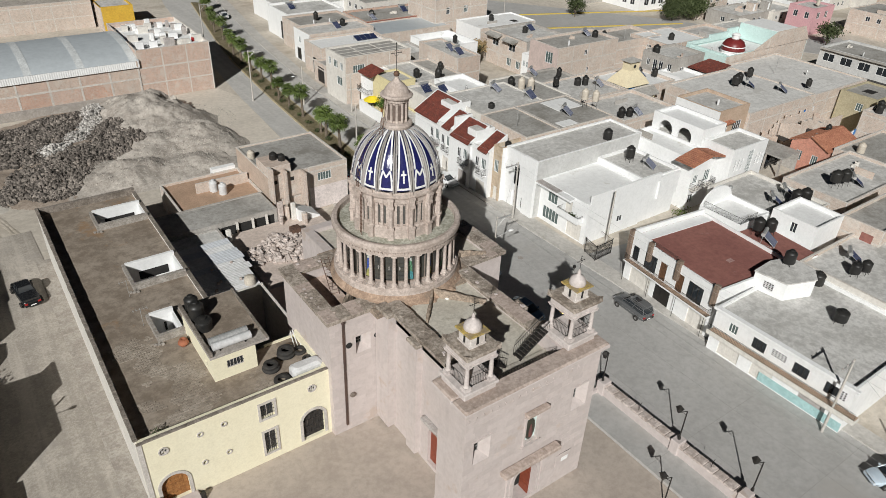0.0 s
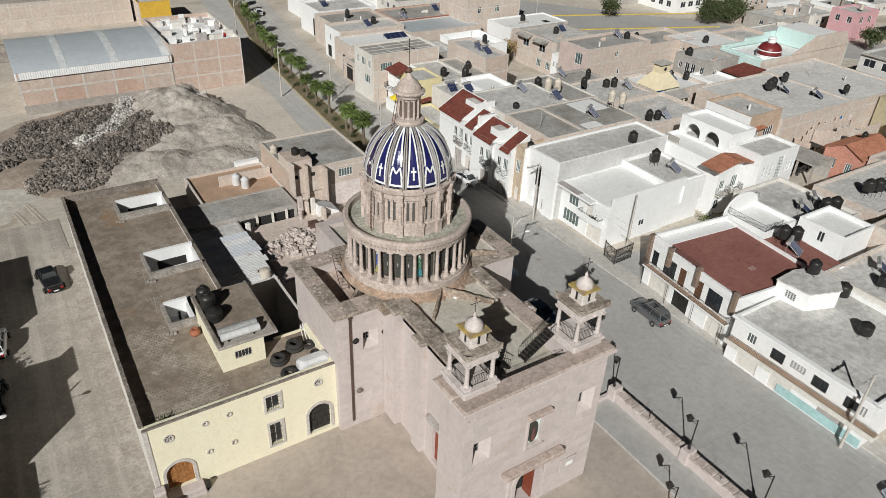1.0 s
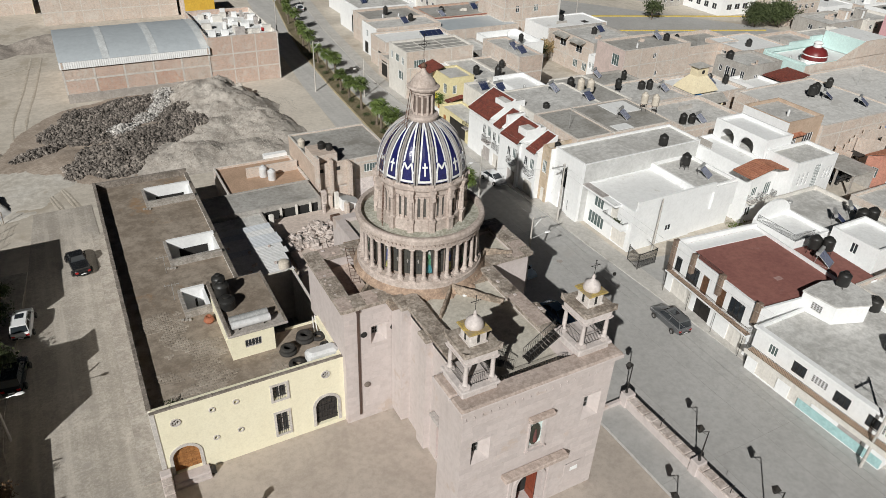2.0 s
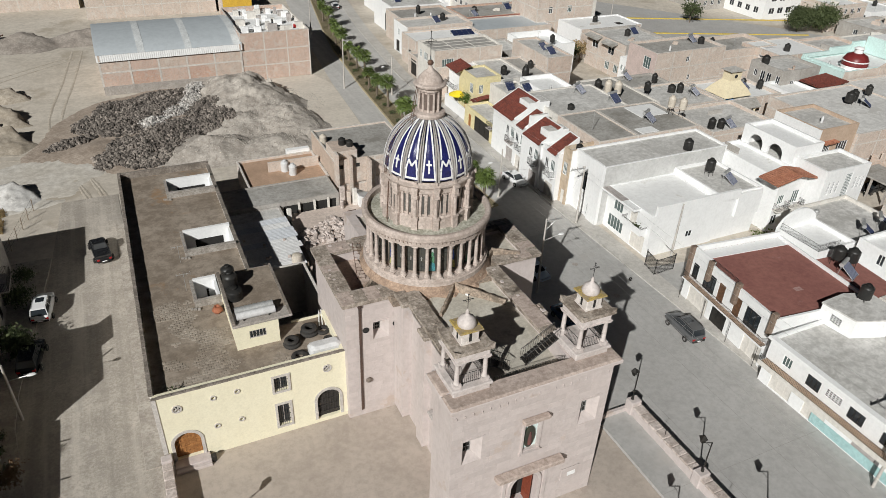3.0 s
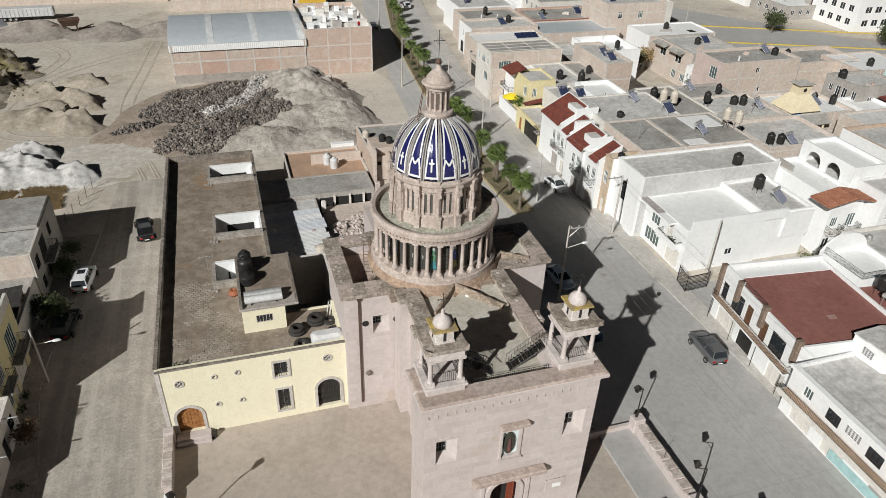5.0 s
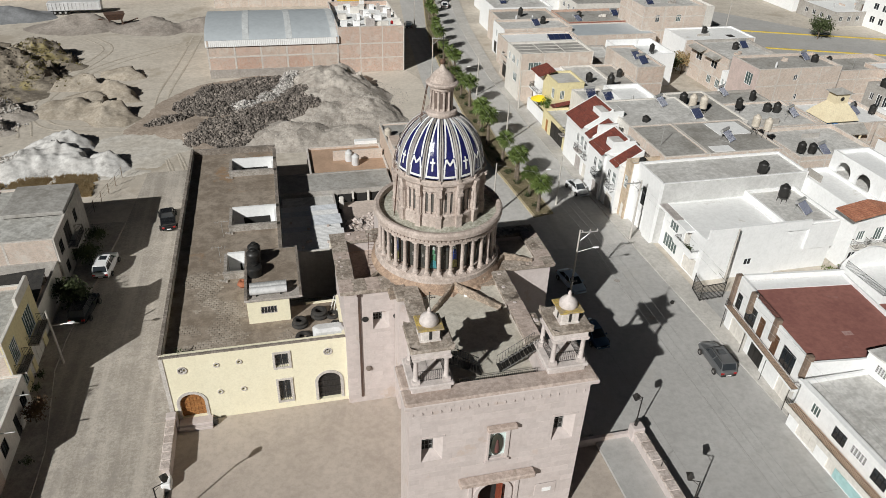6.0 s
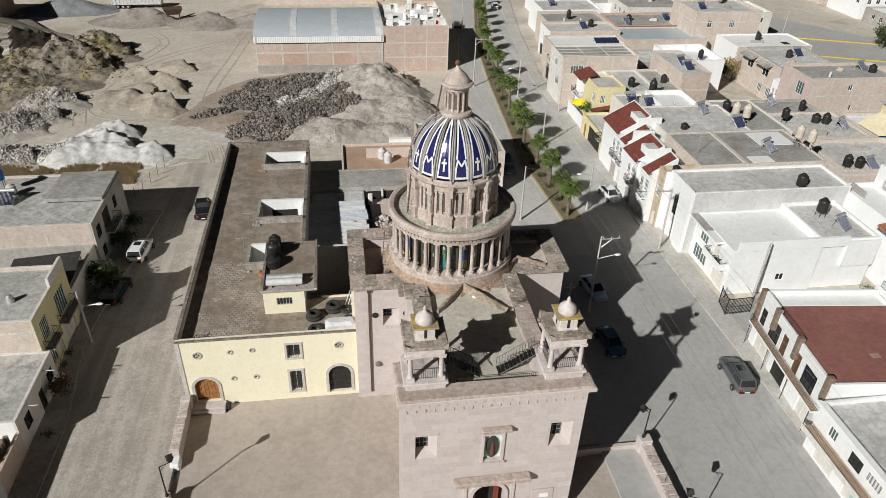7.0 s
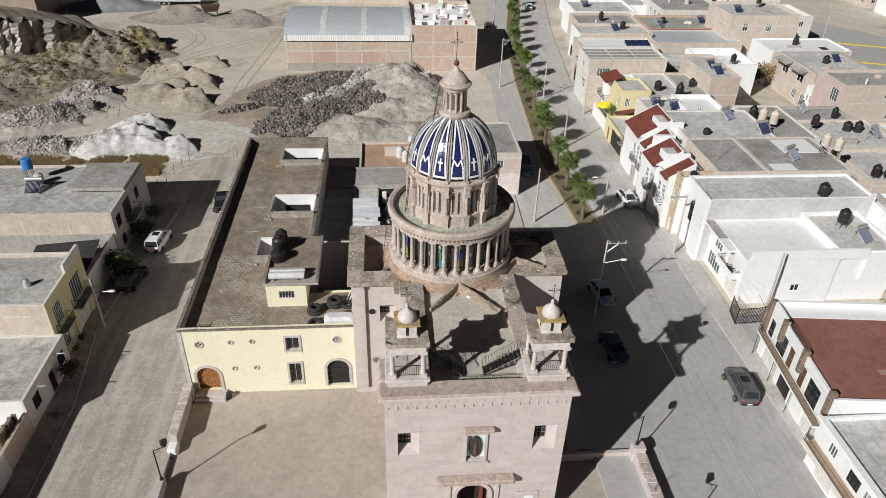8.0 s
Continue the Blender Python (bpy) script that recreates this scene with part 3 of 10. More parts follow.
side_walk = thing("pavement", "dusty concrete pavement bays along the parish house", "pavement", kind="structure")
for k in range(21):
    y = -0.2 + k * 2.0
    part("slab", Geo().block(-16.9, -15.22, y, y + 1.97, 0.0, 0.12 + 0.012 * (k % 3), 0.015), KERB, side_walk)
# ---- the church ----
CX, CY = 8.65, 3.28
church = thing("church", "pink stone church with a blue tiled dome and two open belfries", "church")
FY, FX0, FX1 = -15.0, 2.7, 15.4


def arch_fill(g, uc, r, z0, z1, place, n=10):
    """What is left of a wall's rectangle above a round arch that springs at z0."""
    for s in (-1, 1):
        for i in range(n):
            a, b = math.pi / 2 * i / n, math.pi / 2 * (i + 1) / n
            q = [(uc + s * r * math.cos(a), z0 + r * math.sin(a)), (uc + s * r * math.cos(b), z0 + r * math.sin(b)), (uc + s * r * math.cos(b), z1), (uc + s * r * math.cos(a), z1)]
            g.add([p for u, z in q for p in place(u, z)], [(0, 2, 4, 6), (1, 7, 5, 3), (0, 1, 3, 2), (2, 3, 5, 4), (4, 5, 7, 6), (6, 7, 1, 0)])


def arch_ring(side, o, uc, r, w, z0, zs, out, inn, n=14, g=None):
    """A moulded arch surround: two jambs and a round head."""
    g = g or Geo()
    for s in (-1, 1):
        a, b = sorted((uc + s * r, uc + s * (r + w)))
        slab_on(side, o, a, b, z0, zs, out, inn, g)
    place = SIDES[side](o + (-out if side in "sw" else out), out + inn)
    for i in range(n):
        a, b = math.pi * i / n, math.pi * (i + 1) / n
        q = [(uc + k * math.cos(t), zs + k * math.sin(t)) for t, k in ((a, r), (b, r), (b, r + w), (a, r + w))]
        g.add([p for u, z in q for p in place(u, z)], [(0, 2, 4, 6), (1, 7, 5, 3), (0, 1, 3, 2), (2, 3, 5, 4), (4, 5, 7, 6), (6, 7, 1, 0)])
    return g


# front: portal, two deep windows, the niche
DOOR_R, DOOR_Z = 1.18, 2.9
ops = [(9.05 - DOOR_R, 9.05 + DOOR_R, 0.0, DOOR_Z + DOOR_R), (3.55, 5.05, 7.45, 9.75), (13.1, 14.7, 7.5, 9.95), (8.4, 9.7, 6.7, 9.2)]
g = Geo()
cells(g, FX0, FX1, 0, 12.85, ops, SIDES["s"](FY, 1.3))
arch_fill(g, 9.05, DOOR_R, DOOR_Z, DOOR_Z + DOOR_R, SIDES["s"](FY, 1.3))
part("front_wall", g, STONE, church)
for s, x in (("w", FX0), ("e", FX1)):
    wall("tower_wall", s, x, FY + 1.3, -11.9, 0, 12.85, STONE, church, t=1.0)
wall("tower_wall", "n", -11.9, FX0 + 1, FX1 - 1, 0, 12.0, STONE, church, t=0.6)
# nave, transept and apse walls
wall("nave_wall", "w", 5.0, -11.9, -0.6, 0, 12.3, STONE, church, [(-9.6, -7.6, 0, 4.2), (-6.0, -5.2, 8.2, 9.6)], 0.9)
wall("nave_wall", "e", 13.4, -11.9, 0.3, 0, 12.3, STONE, church, [(-6.0, -5.2, 8.2, 9.6)], 0.9)
wall("transept_front", "s", -0.6, 0.0, 5.0, 0, 12.0, STONE, church, [(2.35, 3.75, 7.9, 9.75)], 1.0)
wall("transept_side", "w", 0.0, 0.4, 8.0, 0, 12.0, STONE, church, t=0.9)
wall("transept_back", "n", 8.0, 0.9, 4.6, 0, 12.0, STONE, church, t=0.9)
wall("transept_front", "s", 0.3, 13.4, 18.3, 0, 12.0, STONE, church, t=0.9)
wall("transept_side", "e", 18.3, 1.2, 6.4, 0, 12.0, STONE, church, t=0.9)
wall("transept_back", "n", 6.4, 13.0, 17.4, 0, 12.0, STONE, church, t=0.9)
wall("apse_wall", "w", 4.6, 7.1, 14.0, 0, 12.0, STONE, church, t=0.9)
wall("apse_wall", "e", 13.0, 5.5, 14.0, 0, 12.0, STONE, church, t=0.9)
wall("apse_wall", "n", 14.0, 5.5, 12.1, 0, 12.0, STONE, church, t=0.9)
part("plinth", Geo().box(FX0, FX1, FY, -11.9, -0.5, 0.0).box(5.0, 13.4, -11.9, -0.6, -0.5, 0.0).box(0.0, 18.3, -0.6, 8.0, -0.5, 0.0), STONE, church)
# roofs
part("nave_roof", Geo().box(5.0, 13.3, -13.8, -2.0, 11.3, 12.2), TERRACE, church)
part("crossing_roof", Geo().box(3.6, 13.9, -2.0, 8.6, 11.9, 12.35), EARTHROOF, church)
part("apse_roof", Geo().box(5.5, 12.1, 8.6, 13.1, 11.2, 11.6), TERRACE, church)
part("transept_roof", Geo().box(0.85, 3.6, 0.3, 7.2, 10.6, 11.0), mat("pinkish roof screed", (0.62, 0.50, 0.43), (0.48, 0.37, 0.31), 0.5, 3, 0.5, 0.95, 0.3, stain=(0.36, 0.26, 0.2), stain_scale=0.6, stain_at=0.57), church)
part("transept_roof", Geo().box(13.9, 17.5, 1.1, 5.6, 11.2, 11.6), TERRACE, church)
# copings
COP = [(4.55, 5.95, -11.5, -1.4, 12.3, 12.62), (12.5, 13.75, -11.5, -0.6, 12.3, 12.62), (-0.3, 5.2, -0.95, 0.75, 12.0, 12.35), (-0.3, 1.05, 0.75, 8.3, 12.0, 12.34), (1.05, 4.9, 6.9, 8.35, 12.0, 12.33),
       (13.4, 18.65, 0.0, 1.25, 12.0, 12.3), (17.2, 18.65, 1.25, 6.75, 12.0, 12.31), (13.9, 17.2, 5.4, 6.75, 12.0, 12.3), (13.75, 14.35, -7.9, -6.6, 12.1, 12.5), (13.75, 14.35, -11.0, -9.8, 12.1, 12.5)]
for c in COP:
    part("coping", Geo().block(*c, 0.07), TOPSTONE, church)
for x, y in ((13.35, -7.9), (13.35, -11.0)):
    part("buttress", Geo().box(x, x + 0.9, y, y + 1.25, 0, 12.1), STONE, church)
part("buttress", Geo().box(4.2, 5.0, -2.6, -0.65, 0, 12.3), STONE, church)
part("buttress", Geo().box(4.45, 5.0, -6.4, -5.1, 0, 11.6), STONE, church)
part("buttress_cap", Geo().block(4.35, 5.0, -6.5, -5.0, 11.6, 11.85, 0.08), TOPSTONE, church)
part("buttress_cap", Geo().block(4.0, 5.0, -2.9, -0.96, 12.3, 12.6, 0.08), TOPSTONE, church)
# gabled stubs at the crossing
for p, q, base, w_ in (((8.87, -2.1, 13.05), (6.4, -4.9, 12.6), 12.15, 0.12), ((8.95, -2.1, 13.05), (12.0, -5.3, 12.6), 12.15, 0.13), ((14.25, 1.57, 12.95), (11.5, -1.5, 12.7), 12.2, 0.14), ((14.3, 1.6, 12.95), (16.7, 0.7, 12.6), 11.5, 0.14), ((3.9, 2.7, 12.3), (1.6, 1.1, 11.2), 10.9, 0.14)):
    # a ridge wall with a chipped, uneven top
    p, q = Vector(p), Vector(q)
    d = (q - p).normalized()
    side = Vector((d.y, -d.x, 0)).normalized()
    rings = []
    for k in range(11):
        c = p + (q - p) * k / 10
        top = c.z + rnd.uniform(-0.07, 0.05)
        a = w_ + rnd.uniform(-0.03, 0.03)
        rings.append([(*(c - side * a * 1.25).xy, base), (*(c + side * a * 1.25).xy, base), (*(c + side * a).xy, top - 0.06), (*(c + side * a * 0.5).xy, top), (*(c - side * a * 0.5).xy, top), (*(c - side * a).xy, top - 0.06)])
    part("roof_ridge", Geo().loft(rings, True), EARTHROOF, church)
# narrow rust stained fringe along the foot of the drum
rings = []
for k in range(25):
    a = -math.pi / 2 + (k / 24 - 0.5) * 1.9
    r = 5.98 + 0.14 * math.sin(k * 1.3) + (0.25 if k % 5 == 2 else 0.0)
    rings.append([(CX + rr_ * math.cos(a), CY + rr_ * math.sin(a), z) for rr_, z in ((5.3, 12.75), (5.75, 12.45), (r, 12.24), (r, 12.1), (5.3, 11.6))])
part("drum_fringe", Geo().loft(rings, True), RUSTSKIRT, church, "rust stained fringe at the foot of the drum")
# cornice of the front: a ring of mouldings round the tower block, with coping on it
def ring_of(g, o, i, z0, z1, bev=0.05):
    g.block(FX0 - o, FX1 + o, FY - o, FY + i, z0, z1, bev)
    g.block(FX0 - o, FX0 + i * 0.7, FY + i, -11.75 + o, z0, z1, bev)
    g.block(FX1 - i * 0.7, FX1 + o, FY + i, -11.75 + o, z0, z1, bev)


part("cornice", (lambda g: (ring_of(g, 0.18, 1.2, 12.85, 13.0), g)[1])(Geo()), STONE, church)
part("cornice", (lambda g: (ring_of(g, 0.42, 1.25, 13.0, 13.28), g)[1])(Geo()), STONE, church)
g = Geo()
ring_of(g, 0.36, 1.2, 13.28, 13.44, 0.12)
part("cornice_top", g, CORNICE, church)
for x0, x1 in ((2.75, 5.85), (12.2, 15.35)):
    part("belfry_base", Geo().box(x0, x1, FY + 1.21, -11.35, 11.75, 13.39), STONE, church)
hook = Geo()
hook.tube([(0, 0.01, 0.22), (0, -0.07, 0.2), (0.01, -0.1, 0.12), (0.0, -0.08, 0.04), (-0.04, -0.05, 0.0)], 0.03, 5, 0.015)
hook = hook.mesh("corbel", STONE)
for k in range(20):
    part("corbel", hook, None, church, at=(FX0 + 0.45 + k * 0.62, FY, 12.55))
    part("corbel", hook, None, church, at=(FX0 + 0.2 + k * 0.635, FY, 12.05))
# deep window reveals
for u0, u1, z0, z1, d in ((3.55, 5.05, 7.45, 9.75, FY), (13.1, 14.7, 7.5, 9.95, FY), (2.35, 3.75, 7.9, 9.75, -0.6)):
    wd = part("window", Geo().box(u0 + 0.02, u1 - 0.02, d + 0.72, d + 0.78, z0 + 0.02, z1 - 0.02), DARK, church)
    g = Geo()
    g.add([(u1, d + 0.01, z0), (u1, d + 0.01, z1), (u1 - 0.55, d + 0.7, z1), (u1 - 0.55, d + 0.7, z0 + 0.5), (u1 + 0.0, d + 0.71, z0), (u1, d + 0.71, z1)], [(0, 1, 2, 3), (0, 3, 4), (1, 5, 2), (2, 5, 4, 3), (0, 4, 5, 1)])
    g.add([(u0, d + 0.01, z0), (u1, d + 0.01, z0), (u1 - 0.55, d + 0.7, z0 + 0.5), (u0, d + 0.7, z0 + 0.5), (u0, d + 0.71, z0), (u1, d + 0.71, z0)], [(0, 1, 2, 3), (2, 1, 5), (0, 3, 4), (3, 2, 5, 4), (0, 4, 5, 1)])
    part("reveal", g, STONE, wd, "splayed stone reveal")
    g = Geo()
    for k in range(5):
        z = z0 + 0.55 + k * (z1 - z0 - 0.6) / 4
        g.box(u0 + 0.1, u1 - 0.6, d + 0.66, d + 0.7, z - 0.03, z)
    for k in range(4):
        u = u0 + 0.1 + k * (u1 - u0 - 0.7) / 3
        g.box(u - 0.02, u + 0.02, d + 0.66, d + 0.7, z0 + 0.5, z1)
    part("grille", g, mat("pale grille", (0.3, 0.3, 0.29)) if d == FY and u0 < 5 else bpy.data.materials["pale grille"], wd)
    part("surround", slab_on("s", d, u0 - 0.12, u1 + 0.12, z1, z1 + 0.14, 0.06), STONE, wd)
# niche over the portal: frame, hood, glazed back and a dark mandorla
niche = part("niche", Geo().box(8.25, 8.4, FY - 0.12, FY, 6.6, 9.3).box(9.7, 9.85, FY - 0.12, FY, 6.6, 9.3).box(8.25, 9.85, FY - 0.12, FY, 9.3, 9.45).box(8.15, 9.95, FY - 0.22, FY, 6.45, 6.6), STONE, church)
part("niche_glass", Geo().box(8.4, 9.7, FY + 0.25, FY + 0.3, 6.7, 9.2), mat("pale aqua glass", (0.66, 0.78, 0.75), (0.55, 0.68, 0.66), 2, 6, 0.4, 0.12, 0.0), niche)
g = Geo()
n = 20
g.loft([[(9.05 + k * 0.46 * math.cos(2 * math.pi * i / n), FY + y, 7.85 + k * 1.05 * math.sin(2 * math.pi * i / n)) for i in range(n)] for k, y in ((1, 0.24), (1, 0.12), (0.8, 0.08))], True)
part("niche_image", g, mat("dark relief", (0.025, 0.035, 0.028), (0.06, 0.055, 0.04), 2, 6, 0.6, 0.5, 0.2), niche)
part("niche_image", Geo().lathe([(0.0, 7.15), (0.15, 7.17), (0.17, 7.6), (0.11, 8.1), (0.07, 8.2), (0.09, 8.32), (0.0, 8.42)], 12, 9.05, FY + 0.09), mat("brown relief", (0.16, 0.06, 0.05), (0.08, 0.05, 0.05)), niche)
part("hood", Geo().block(8.1, 10.25, FY - 0.5, FY, 9.85, 10.1, 0.06), CORNICE, church)
part("portal_hood", Geo().block(6.3, 12.0, FY - 0.75, FY, 4.75, 5.1, 0.08), CORNICE, church)
for x in (6.55, 11.45):
    part("portal_bracket", Geo().block(x, x + 0.3, FY - 0.45, FY, 4.35, 4.75, 0.05), STONE, church)
for x in (7.15, 10.75):
    part("pilaster", Geo().box(x, x + 0.25, FY - 0.12, FY, 0.05, 4.5), STONE, church)
part("portal_arch", arch_ring("s", FY, 9.05, DOOR_R, 0.3, 0.05, DOOR_Z, 0.15, 0.0), STONE, church)
part("portal_back", Geo().box(7.8, 10.3, FY + 1.32, FY + 1.36, 0, 4.2), DARK, church)
dl = part("door", Geo().box(9.75, 9.85, FY + 0.15, FY + 1.15, 0.06, 3.6), WOODRED, church, "open red brown door leaf")
part("door_rails", Geo().box(9.7, 9.75, FY + 0.2, FY + 1.1, 0.9, 1.05).box(9.7, 9.75, FY + 0.2, FY + 1.1, 2.3, 2.45), WOODRED, dl)
part("door", Geo().box(8.0, 8.1, FY + 0.2, FY + 1.2, 0.06, 3.6), WOODRED, church, "open red brown door leaf")
part("plaque", Geo().block(12.4, 14.1, FY - 0.06, FY, 1.6, 2.9, 0.02), STONE, church, "pink stone tablet")
part("plaque", Geo().box(13.0, 13.7, FY - 0.09, FY - 0.06, 2.0, 2.4), WHITE, church, "small white tablet")
for cx in (7.4, 10.7):
    g = Geo()
    for k in range(4):
        g.lathe([(0, 0.0), (0.1, 0.03), (0.06, 0.12), (0, 0.16)], 7, cx + 0.12 * (k % 2), FY - 0.08).v[-28:] = [(x, y, z + 5.6 + 0.42 * k) for x, y, z in g.v[-28:]]
    part("carved_knobs", g, GREYTRIM, church)
# side door of the nave
part("door", Geo().box(5.3, 5.42, -9.6, -7.6, 0.05, 4.2), WOODRED, church, "tall red brown side door")
g = Geo()
place = SIDES["w"](5.0, 0.3)
arch_fill(g, -8.6, 1.0, 3.2, 4.2, place)
part("side_arch", g, STONE, church)
part("hood", Geo().block(4.5, 5.0, -10.1, -7.1, 4.7, 4.95, 0.05), GREYTRIM, church)
part("pane", Geo().box(5.3, 5.34, -6.0, -5.2, 8.2, 9.6), GLASS, church)
# portholes, drain pipe and shell on the transept
for x in (1.7, 4.35):
    part("porthole", Geo().lathe([(0.28, -0.0), (0.28, 0.06), (0.2, 0.06), (0.2, 0.0)], 14), DARK, church, at=Matrix.Translation((x, -0.6, 9.1)) @ pose(0, 0, 0, 90))
    part("porthole_glass", Geo().lathe([(0.0, 0.03), (0.2, 0.03)], 14), DARK, church, at=Matrix.Translation((x, -0.6, 9.1)) @ pose(0, 0, 0, 90))
part("drain_pipe", Geo().box(1.12, 1.3, -0.72, -0.6, 0.3, 11.8).box(1.05, 1.37, -0.78, -0.6, 11.6, 11.95), mat("dark rusted pipe", (0.07, 0.05, 0.045), (0.12, 0.07, 0.05)), church)
part("spout", Geo().lathe([(0, 0), (0.28, 0.05), (0.22, 0.2), (0, 0.28)], 10), mat("shell stone", (0.22, 0.18, 0.15)), church, at=Matrix.Translation((1.85, -0.6, 3.6)) @ pose(0, 0, 0, 90))

# ---- the drum and dome ----
base = part("drum_plinth", Geo().lathe([(5.42, 12.9), (5.4, 13.3), (5.3, 13.36), (5.28, 13.5), (4.2, 13.55)], 72, CX, CY), DRUM, church, smooth=35)
part("drum_skirt", Geo().lathe([(5.75, 12.3), (5.72, 12.5), (5.4, 12.95)], 72, CX, CY), RUSTSKIRT, church, "rust stained sloping skirt", 35)
# wall behind the columns: darker copy of the drum stone, shade put into colour
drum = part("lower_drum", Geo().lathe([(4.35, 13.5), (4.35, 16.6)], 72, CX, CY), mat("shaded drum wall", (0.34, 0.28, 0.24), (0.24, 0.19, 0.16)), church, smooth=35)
NC = 32
col = Geo().lathe([(0.26, 0), (0.26, 0.1), (0.22, 0.14), (0.24, 0.2), (0.165, 0.28), (0.15, 1.5), (0.135, 2.68), (0.2, 2.76), (0.2, 2.84)], 12).box(-0.3, 0.3, -0.3, 0.3, -0.12, 0.02).box(-0.24, 0.24, -0.24, 0.24, 2.84, 2.98)
col = col.mesh("column", mat("column stone", (0.62, 0.54, 0.49), (0.48, 0.40, 0.355), 1, 5, 0.5, 0.9, 0.2), 40)
pane = Geo().box(-0.34, 0.34, -0.03, 0.03, 0, 2.5).mesh("stained_window", mat("dark leaded glass", (0.05, 0.055, 0.06), (0.09, 0.085, 0.07), 1.2, 9, 0.6, 0.2, 0.1))
lead = Geo()
for k in range(6):
    lead.box(-0.34, 0.34, -0.045, -0.03, 0.4 * k + 0.1, 0.4 * k + 0.12)
lead.box(-0.01, 0.01, -0.045, -0.03, 0, 2.5)
lead = lead.mesh("leading", IRON)
HUES = [(0.07, 0.13, 0.50), (0.46, 0.46, 0.40), (0.14, 0.34, 0.20), (0.46, 0.44, 0.16), (0.16, 0.22, 0.45), (0.10, 0.36, 0.40)]
HUES = [mat("stained glass", h, tuple(c * 0.5 for c in h), 4, 12, 0.6, 0.2, 0.0) for h in HUES]
tint = [Geo().box(-0.17, 0.17, -0.05, -0.03, 0.35, 1.5).lathe([(0, 1.5), (0.15, 1.52), (0.13, 1.85), (0, 1.95)], 8).mesh("stained_figure", h) for h in HUES]
dot = Geo().box(-0.035, 0.035, -0.05, -0.03, 1.05, 1.4).box(-0.07, 0.07, -0.05, -0.03, 1.24, 1.3).mesh("stained_mark", RIBGREY)
pale_head = Geo().box(-0.12, 0.12, -0.06, -0.05, 1.45, 1.95).lathe([(0, 1.9), (0.14, 2.0), (0.1, 2.2), (0, 2.25)], 8).mesh("stained_head", mat("milky glass", (0.62, 0.66, 0.62), (0.4, 0.44, 0.42), 4, 12, 0.5, 0.2, 0.0))
robe = [Geo().add([(-0.28, -0.055, 0.1), (0.28, -0.055, 0.1), (0.2, -0.055, 0.8), (-0.05, -0.055, 0.95), (-0.2, -0.055, 0.6)], [(0, 1, 2, 3, 4)]).mesh("stained_robe", HUES[h]) for h in (3, 5, 2)]
for k in range(NC):
    a = 2 * math.pi * k / NC
    part("column", col, None, church, at=Matrix.Translation((CX + 4.95 * math.cos(a), CY + 4.95 * math.sin(a), 13.6)) @ pose(0, 0, 0, 0, 0, math.degrees(a)))
    b = a + math.pi / NC
    m = Matrix.Translation((CX + 4.39 * math.cos(b), CY + 4.39 * math.sin(b), 13.75)) @ pose(0, 0, 0, 0, 0, math.degrees(b) + 90)
    w = part("stained_window", pane, None, church, at=m)
    part("leading", lead, None, w)
    if k % 4 == 2 or k == 24:
        part("stained_figure", tint[{18: 0, 22: 2, 24: 0}.get(k, (k // 2) % 6)], None, w)
        part("stained_head", pale_head, None, w)
        part("stained_robe", robe[k % 3], None, w)
    else:
        part("stained_mark", dot, None, w)
part("entablature", Geo().lathe([(5.2, 16.55), (5.22, 16.75), (5.1, 16.78), (5.12, 16.95), (5.42, 17.1), (5.45, 17.45), (5.36, 17.62), (5.25, 17.66), (4.98, 17.6), (4.93, 17.12), (3.6, 17.05), (3.6, 16.6), (5.2, 16.55)], 96, CX, CY), DRUM, church, smooth=30)
dent = Geo().box(-0.09, 0.09, -0.1, 0.1, 0, 0.14).mesh("dentil", DRUM)
for k in range(96):
    a = 2 * math.pi * k / 96
    part("dentil", dent, None, church, at=Matrix.Translation((CX + 5.17 * math.cos(a), CY + 5.17 * math.sin(a), 16.79)) @ pose(0, 0, 0, 0, 0, math.degrees(a)))
part("walkway", Geo().lathe([(4.95, 17.16), (4.2, 17.2), (3.5, 17.3)], 96, CX, CY), mat("mossy ledge", (0.50, 0.49, 0.42), (0.32, 0.31, 0.25), 1, 4, 0.6, 0.95, 0.3), church, smooth=40)
# upper drum: sill, pilasters and paired windows in fourteen bays
NB = 14
part("upper_drum", Geo().lathe([(3.62, 17.2), (3.62, 18.25), (3.5, 18.35), (3.32, 18.36), (3.32, 20.3), (3.5, 20.35), (3.56, 20.75), (3.72, 20.95), (3.74, 21.1), (3.55, 21.2), (3.5, 21.35)], 84, CX, CY), DRUM, church, smooth=30)
pil = Geo().box(-0.2, 0.36, -0.24, 0.24, 17.2, 18.2).box(-0.2, 0.42, -0.28, 0.28, 18.2, 18.38).box(-0.17, 0.17, -0.2, 0.2, 18.38, 20.1).lathe([(0.2, 18.38), (0.15, 18.5), (0.135, 19.9), (0.2, 20.05)], 10, 0.2, 0.0).box(-0.2, 0.4, -0.24, 0.24, 20.05, 20.3).box(-0.18, 0.36, -0.2, 0.2, 20.3, 20.8).box(-0.18, 0.46, -0.25, 0.25, 20.8, 21.02).box(-0.1, 0.2, -0.12, 0.12, 21.02, 21.4).mesh("pilaster", DRUM)
mull = Geo().box(-0.09, 0.09, -0.1, 0.14, 18.36, 20.28).box(-0.14, 0.14, -0.1, 0.17, 18.36, 18.45).box(-0.14, 0.14, -0.1, 0.17, 20.15, 20.3).mesh("mullion", DRUM)
